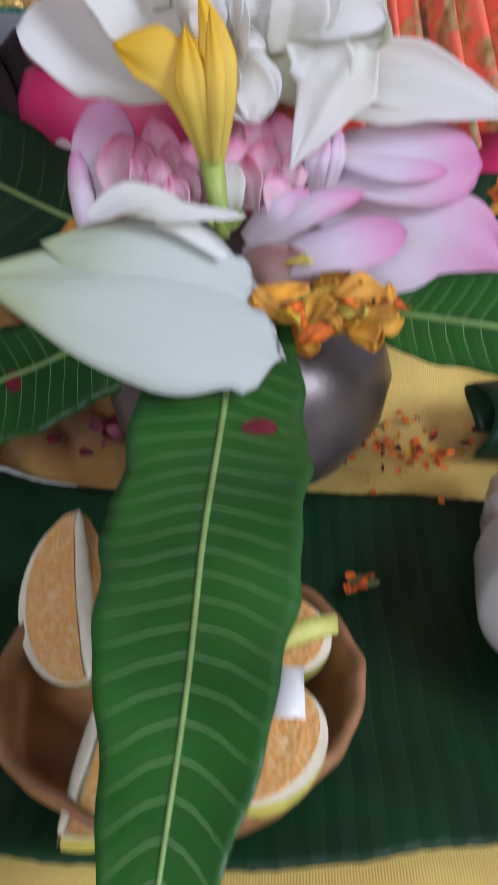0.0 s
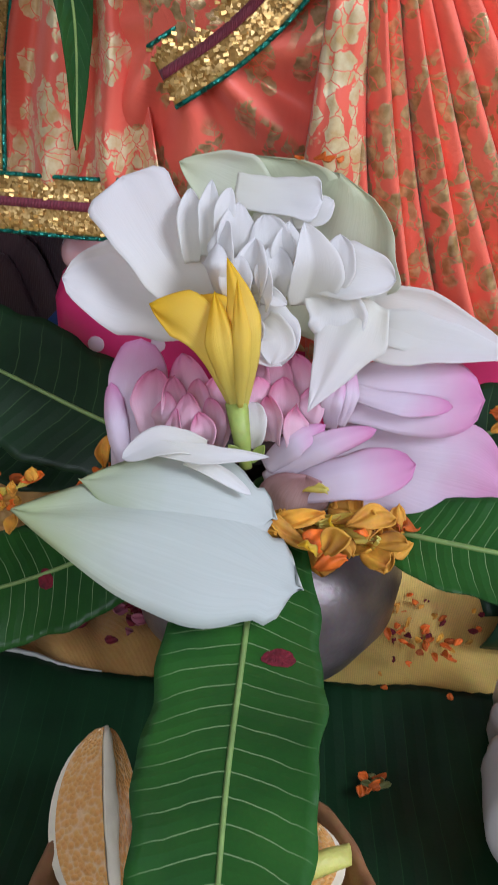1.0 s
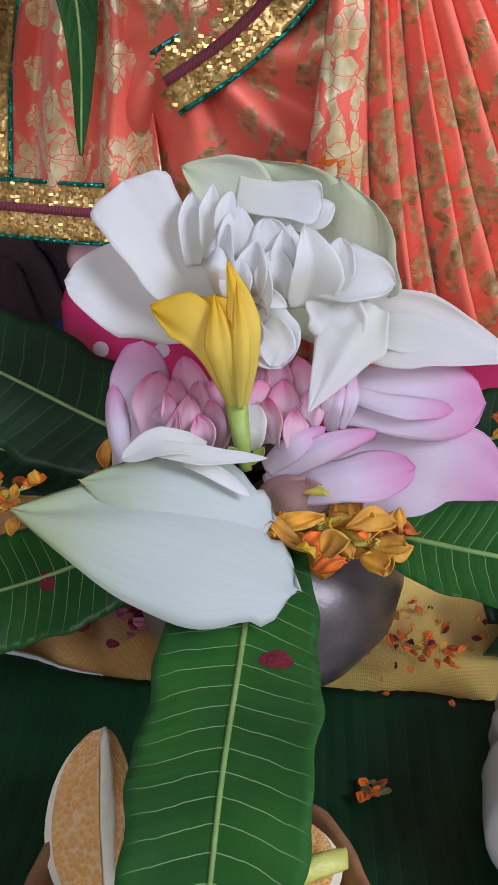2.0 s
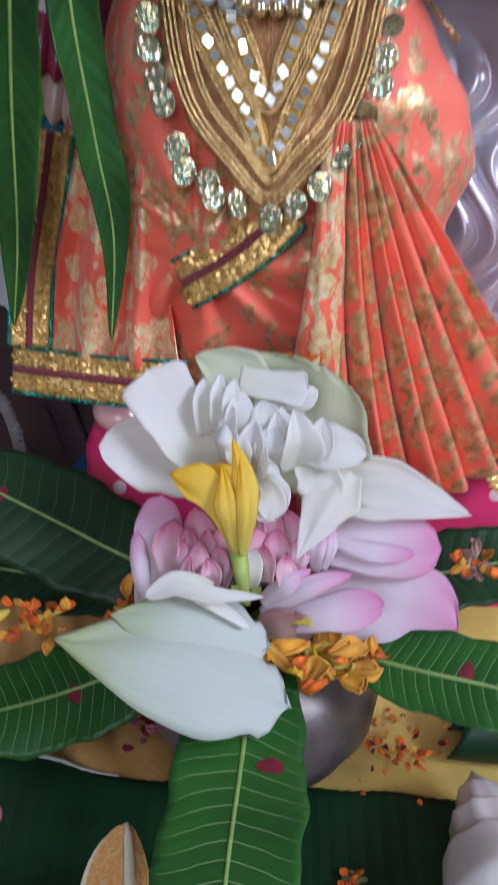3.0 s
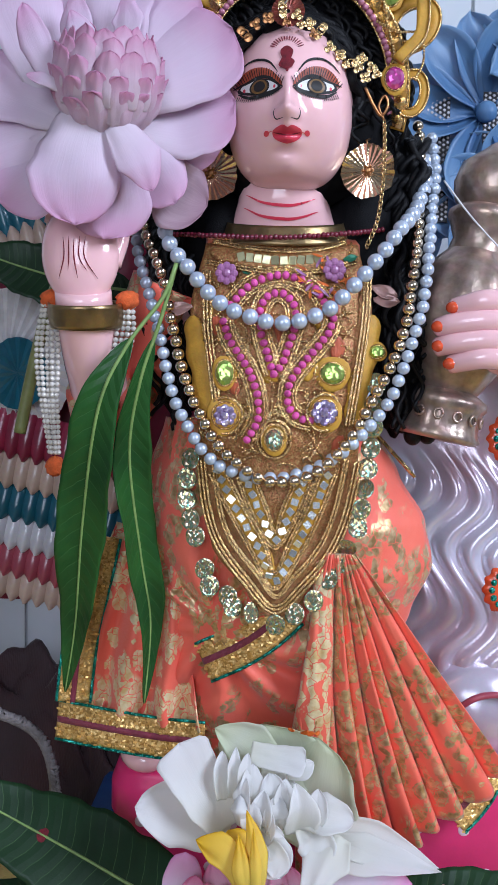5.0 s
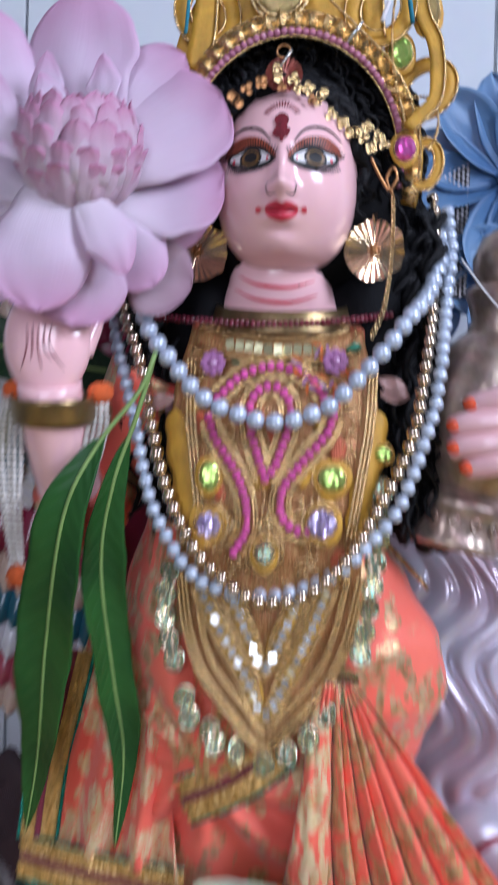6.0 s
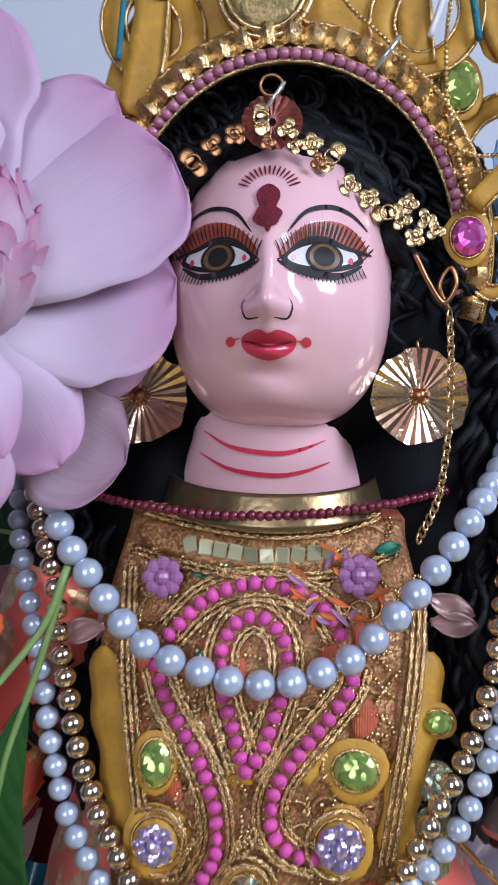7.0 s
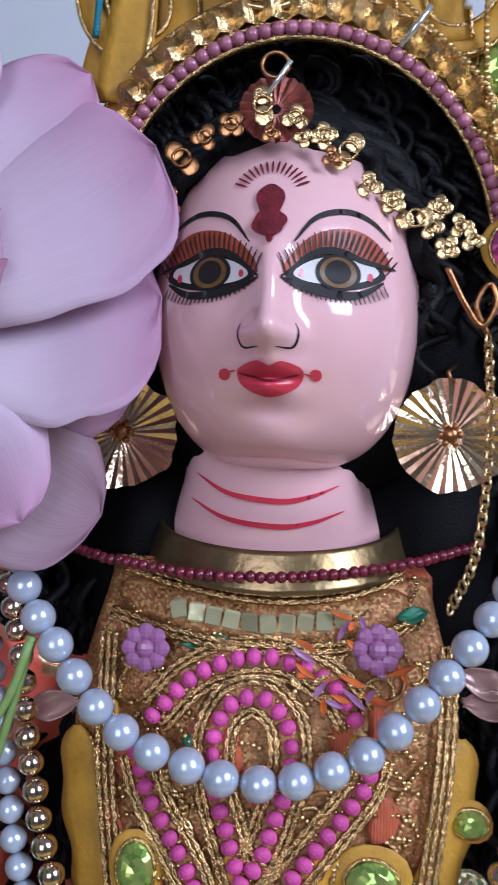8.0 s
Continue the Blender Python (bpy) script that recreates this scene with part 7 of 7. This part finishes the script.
flourish(hl, (
    (((-0.103, 0.272, 0.603), (-0.105, 0.272, 0.614), (-0.111, 0.276, 0.627)), 0.0078, -0.25, 0.1, 0.5, 0.8, 0.6),), (0, -0.95, 0.2), 116, M_lilac)
flourish(hl, (
    (((-0.068, 0.294, 0.551), (-0.054, 0.298, 0.538), (-0.04, 0.3, 0.532)), 0.0198, 0.1, 0, 0.6, 0.55, 0.55),), (0, -0.95, 0.2), 130, M_oldpetal)

def globe(parent, c, axis, R, rings, material, seed):
    """A closed bud: rings of hollow petals that hug a ball and leave its top open."""
    c, axis = Vector(c), Vector(axis).normalized()
    a = axis.orthogonal().normalized()
    b = axis.cross(a)
    r = random.Random(seed)
    for k, (n, th0, th1, rad, half) in enumerate(rings):
        for j in range(n):
            t = 2 * math.pi * (j + 0.5 * (k % 2)) / n + r.uniform(-0.12, 0.12)
            out = a * math.cos(t) + b * math.sin(t)
            top = th1 + r.uniform(-0.10, 0.10)
            pts = [c + (out * math.sin(th) + axis * math.cos(th) * 1.08) * R * rad * (1 + 0.05 * (i == 4))
                   for i, th in enumerate(lerp(th0, top, q / 4) for q in range(5))]
            spread_petal(parent, pts, half * r.uniform(0.85, 1.15), -0.4, 0.0, 0.66, r.uniform(0.36, 0.5), 0.6, out, material, seed + 13 * k + j, crinkle=0.14)


globe(hl, (-0.091, 0.276, 0.592), (0.10, -0.36, 0.93), 0.0295, ((13, 2.6, 1.75, 1.0, 0.0082), (14, 2.3, 1.45, 1.0, 0.0080), (14, 2.0, 1.15, 0.99, 0.0080), (13, 1.75, 0.88, 0.97, 0.0076),
      (11, 1.5, 0.66, 0.92, 0.0074), (9, 1.3, 0.48, 0.80, 0.0070), (8, 1.2, 0.36, 0.64, 0.0064), (6, 1.1, 0.25, 0.46, 0.0056), (4, 1.0, 0.15, 0.28, 0.0048)), M_pinkball, 81)
part("stem", Geo().tube(spline([(-0.092, 0.288, 0.560), (-0.112, 0.315, 0.520), (-0.131, 0.322, 0.486), (-0.143, 0.325, 0.445), (-0.152, 0.327, 0.404)], 0.004), lambda t: 0.0036, 10), M_stem, hl, "green lotus stem")

# ---- bronze urn in the other hand ----
urn = thing("bronze_urn", (0.095, 0.36, 0.405), "bronze painted urn with an embossed foot", "urn")
UM = frame_at((0.099, 0.366, 0.404), (0.035, 0.004, 0.17), (0, -1, 0)) @ Matrix.Rotation(radians(-90), 4, "X")


def urn_part(name, profile, emboss=0.0, n=0):
    g = Geo().lathe(profile, 56, 0, (0, 0, 0), (lambda r, z, t, v: (r + emboss * max(0, math.sin(n * t)) * math.sin(math.pi * v), z)) if n else None)
    g.v = [tuple(UM @ Vector(p)) for p in g.v]
    return part(name, g, M_urn, urn)


urn_part("foot", [(0.001, 0.0), (0.026, 0.0), (0.0275, 0.003), (0.0255, 0.006), (0.0245, 0.009), (0.0245, 0.013), (0.0245, 0.017), (0.0255, 0.020), (0.0275, 0.023), (0.0265, 0.027), (0.020, 0.031)], 0.0010, 17)
urn_part("body", [(0.020, 0.031), (0.023, 0.037), (0.031, 0.052), (0.036, 0.072), (0.036, 0.086), (0.031, 0.102), (0.022, 0.113), (0.018, 0.118)], 0.0016, 13)
urn_part("neck", [(0.018, 0.118), (0.0165, 0.126), (0.020, 0.134), (0.0225, 0.138), (0.0225, 0.142), (0.018, 0.146)])
urn_part("lid", [(0.018, 0.146), (0.021, 0.150), (0.0235, 0.160), (0.021, 0.172), (0.012, 0.180), (0.006, 0.186), (0.001, 0.190)])
for k in range(14):
    a = 2 * math.pi * k / 14
    part("embossed_ring", Geo().tube([UM @ Vector(((0.0255 + 0.001) * math.cos(a + 0.10 * math.cos(t)), (0.0255 + 0.001) * math.sin(a + 0.10 * math.cos(t)), 0.0150 + 0.0030 * math.sin(t))) for t in [2 * math.pi * j / 10 for j in range(11)]], 0.0009, 5), M_urn, urn)
solo("thread", Geo().tube(spline([(0.098, 0.350, 0.560), (0.116, 0.345, 0.535), (0.150, 0.345, 0.500)], 0.004), 0.0006, 5), M_eyewhite, "thin pale thread tied round the urn", "thread")

# ---- pedestal and plinth ----
ped = thing("pedestal", (0.03, 0.46, 0.03), "hot pink painted pedestal with white dots under the figure", "pedestal")


def ped_fn(u, v):
    t = 2 * math.pi * u
    prof = [(0.0, 0.176), (0.90, 0.176), (0.97, 0.172), (1.0, 0.160), (1.0, 0.110), (0.97, 0.060), (0.97, 0.028)]
    k = v * 6
    i = min(int(k), 5)
    r, z = (lerp(prof[i][j], prof[i + 1][j], k - i) for j in (0, 1))
    c, s = math.cos(t), math.sin(t)
    q = 0.22
    return (0.035 + 0.147 * r * math.copysign(abs(c) ** q, c), 0.474 + 0.085 * r * math.copysign(abs(s) ** q, s), z)


part("drum", Geo().surf(ped_fn, 80, 24, 0, True), M_pedestal, ped)
DOT = Geo().ball((0, 0, 0), 0.0042, 0.0010, 0.0042, 14, 6).mesh("dot", M_dot)
for k in range(9):
    for z in (0.141, 0.111, 0.081):
        x = -0.087 + 0.031 * k + (0.0155 if z == 0.111 else 0)
        part("dot", DOT, None, ped, m=Matrix.Translation((x, 0.3895, z)))
g = Geo()
box(g, -0.126, 0.398, 0.024, 0.21, 0.575, 0.142, bevel=0.004)
solo("plinth", g, M_bluepaint, "blue painted plinth behind the pedestal", "plinth")

# ---- white wavy moulded figure beside ----


def wave_fn(u, v):
    x, z = lerp(0.075, 0.26, u), lerp(0.47, 0.16, v)
    bulge = 0.05 * ((u - 0.42) ** 2) * 3
    ph = x * 62 + 0.75 * math.sin(z * 75 + x * 20) + 6 * (x - 0.1) * (0.4 - z) * 4
    ridge = abs(math.sin(ph * math.pi * 0.9))
    k = smooth(0.40, 0.36, z) * smooth(0.215, 0.25, z)
    return (x, 0.435 + bulge - 0.0065 * ridge * k - 0.012 * smooth(0.25, 0.20, z) * math.sin((z - 0.16) * 40), z)


wf = Geo().surf(wave_fn, 140, 130)
wf.ball((0.150, 0.445, 0.205), 0.045, 0.030, 0.040, 30, 20)
wf.ball((0.115, 0.455, 0.175), 0.030, 0.030, 0.030, 30, 20)
wf.tube(spline([(0.118, 0.424, 0.196), (0.140, 0.414, 0.222), (0.166, 0.414, 0.222), (0.185, 0.424, 0.190)], 0.004), 0.0024, 8, 1)
solo("statue", wf, [M_wave, M_rose], "pearl white moulded figure with long wavy ridges", "statue", thick=0.0)

# ---- red rosettes ----
for z in (0.4035, 0.302):
    ros = thing("paper_rosette", (0.158, 0.400, z), "red paper rosette with a green and gold pattern", "rosette", "paper rosettes")
    part("rim", Geo().surf(lambda u, v: (0.158 + (0.0172 + 0.0010 * math.cos(14 * 2 * math.pi * u)) * v * math.cos(2 * math.pi * u), 0.400 - 0.002 * math.sin(math.pi * v), z + (0.0172 + 0.0010 * math.cos(14 * 2 * math.pi * u)) * v * math.sin(2 * math.pi * u)), 84, 5, 0, True), M_nail, ros, thick=0.0015)
    for k in range(14):
        a = 2 * math.pi * k / 14
        part("green_petal", Geo().ball((0.158 + 0.0120 * math.cos(a), 0.3965, z + 0.0120 * math.sin(a)), 0.0022, 0.0012, 0.0022, 8, 6), M_green, ros)

# ---- blue paper flowers and woven strip ----
for c, n, L, ph in (((0.150, 0.475, 0.640), 12, 0.072, 0.2), ((0.172, 0.480, 0.575), 11, 0.062, 0.5), ((0.215, 0.478, 0.690), 11, 0.070, 0.1), ((0.090, 0.52, 0.585), 9, 0.060, 0.3)):
    bf = thing("paper_flower", c, "blue tissue paper flower behind the figure", "flower", "blue paper flowers")
    for k in range(n):
        a = 2 * math.pi * k / n + ph
        d = Vector((math.cos(a), -0.25 + 0.12 * (k % 2), math.sin(a)))
        petal(bf, Vector(c) + d * 0.004, Vector(c) + d * L, (0, -1, 0.1), 0.0195, 0.5, 0.1, M_blue, 0.6, 0.6, 0.06, seed=k)
    part("centre", Geo().ball((c[0], c[1] - 0.006, c[2]), 0.008, 0.006, 0.008, 14, 10, 0, lambda q: 1 + 0.15 * wob(q, 6, 2)), M_blue, bf)
net = thing("woven_strip", (0.15, 0.47, 0.57), "black and white woven ribbon hanging behind the urn", "ribbon")
for x0 in (0.106, 0.148):
    g = Geo()
    box(g, x0, 0.470, 0.560, x0 + 0.018, 0.4715, 0.655)
    part("ribbon", g, M_net, net, smooth=False)
    DI = Geo()
    box(DI, -0.0009, -0.0006, -0.0009, 0.0009, 0.0006, 0.0009, bevel=0.0003)
    DI = DI.mesh("weave_dot", M_silver, False)
    for i in range(6):
        for j in range(26):
            part("weave_dot", DI, None, net, m=Matrix.Translation((x0 + 0.0015 + 0.003 * i, 0.4693, 0.562 + 0.0036 * j + 0.0018 * (i % 2))) @ pose(0, 0, 0, 0, 45, 0))

# ---- layered paper decoration ----
dec = thing("paper_decoration", (-0.2, 0.45, 0.26), "layered crimson, beige, teal and white foil paper decoration", "decoration")


def scale_mesh(material, w, h):
    def fn(u, v):
        e = 2 * u - 1
        k = math.sqrt(max(1 - (max(0, v - 0.45) / 0.56) ** 2, 0.02))
        return (w * e * k, -0.0045 * (1 - e * e) - 0.004 * math.sin(2.6 * v), -h * v)
    return Geo().surf(fn, 6, 6).mesh("paper_scale", material)


for row, (z, h, mm) in enumerate(((0.306, 0.040, M_beige), (0.322, 0.036, M_rose), (0.342, 0.034, M_silver), (0.366, 0.036, M_teal), (0.392, 0.038, M_beige), (0.420, 0.044, M_crimson))):
    sm = scale_mesh(mm, 0.0074, h * 0.8)
    for k in range(16):
        x = -0.262 + 0.0098 * k + (0.0049 if row % 2 else 0)
        part("paper_scale", sm, None, dec, m=Matrix.Translation((x, 0.470 - 0.004 * row, z - 0.22 * (x + 0.208))) @ pose(0, 0, 0, 0, 10, 0))
for row, (z, h, mm) in enumerate(((0.520, 0.030, M_crimson), (0.540, 0.030, M_beige), (0.562, 0.034, M_teal), (0.585, 0.03, M_silver), (0.605, 0.03, M_rose))):
    sm = scale_mesh(mm, 0.0062, -h)
    for k in range(15):
        x = -0.262 + 0.0098 * k
        part("paper_scale", sm, None, dec, m=Matrix.Translation((x, 0.470 + 0.003 * row, z - 0.02 + 0.30 * (x + 0.208))) @ pose(0, 0, 0, 0, -14, 0))
part("backing", Geo().surf(lambda u, v: (lerp(-0.30, -0.06, u), 0.478, lerp(0.27, 0.66, v)), 4, 4), M_crimson, dec, thick=0.002)
part("lace_disc", Geo().surf(lambda u, v: (-0.196 + 0.048 * v * math.cos(2 * math.pi * u), 0.444 - 0.004 * (round(u * 60) % 2) * v + 0.006 * v, 0.450 + 0.055 * v * math.sin(2 * math.pi * u)), 60, 6, 0, True), M_lace, dec, "white pleated lace paper disc", thick=0.0006, smooth=False)
part("teal_disc", Geo().surf(lambda u, v: (-0.186 + 0.022 * v * math.cos(2 * math.pi * u), 0.4385 - 0.003 * (round(u * 30) % 2) * v, 0.443 + 0.026 * v * math.sin(2 * math.pi * u)), 30, 5, 0, True), M_teal, dec, "teal pleated paper disc", thick=0.0006, smooth=False)
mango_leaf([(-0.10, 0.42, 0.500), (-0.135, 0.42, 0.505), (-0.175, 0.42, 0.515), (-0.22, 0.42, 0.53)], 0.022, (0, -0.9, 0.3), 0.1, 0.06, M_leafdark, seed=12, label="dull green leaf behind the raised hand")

# dark heap and rope
M_darkcloth = weave_mat("dark_maroon_cloth", (0.045, 0.010, 0.014), (0.02, 0.008, 0.012), 900, 0.7)
g = Geo().surf(lambda u, v: (lerp(-0.34, -0.115, u), 0.44 + 0.05 * v - 0.02 * math.sin(6 * u + 1), 0.03 + 0.185 * math.sin(1.5 * v) + 0.030 * wob((u * 6, v * 4, 0), 1.6, 3) - 0.05 * smooth(0.75, 1, u)), 50, 30)
solo("dark_cloth", g, M_darkcloth, "crumpled dark maroon cloth heap beside the pedestal", "cloth", thick=0.001)
g = Geo()
for ph in (0, 2.1, 4.2):
    g.tube([p + Vector((0.0022 * math.cos(k * 0.9 + ph), 0, 0.0022 * math.sin(k * 0.9 + ph))) for k, p in enumerate(spline([(-0.27, 0.410, 0.215), (-0.21, 0.405, 0.212), (-0.165, 0.405, 0.196), (-0.150, 0.405, 0.165), (-0.150, 0.405, 0.12)], 0.002))], 0.0026, 6)
M_rope = mat("grey_twisted_rope", (0.22, 0.20, 0.20), 0.6, var=0.4, scale=200, bump=0.6, bscale=1200)
solo("rope", g, M_rope, "grey twisted rope lying over dark cloth", "rope")

# ---- wall tiles ----
TILE = Geo()
box(TILE, -0.0985, -0.003, -0.0985, 0.0985, 0.003, 0.0985, bevel=0.0015)
TILE = TILE.mesh("tile", M_wall, False)
for i in range(10):
    for j in range(8):
        part("tile", TILE, None, wall_back, m=Matrix.Translation((-0.93 + 0.2 * i, YB - 0.002, -0.04 + 0.2 * j)))
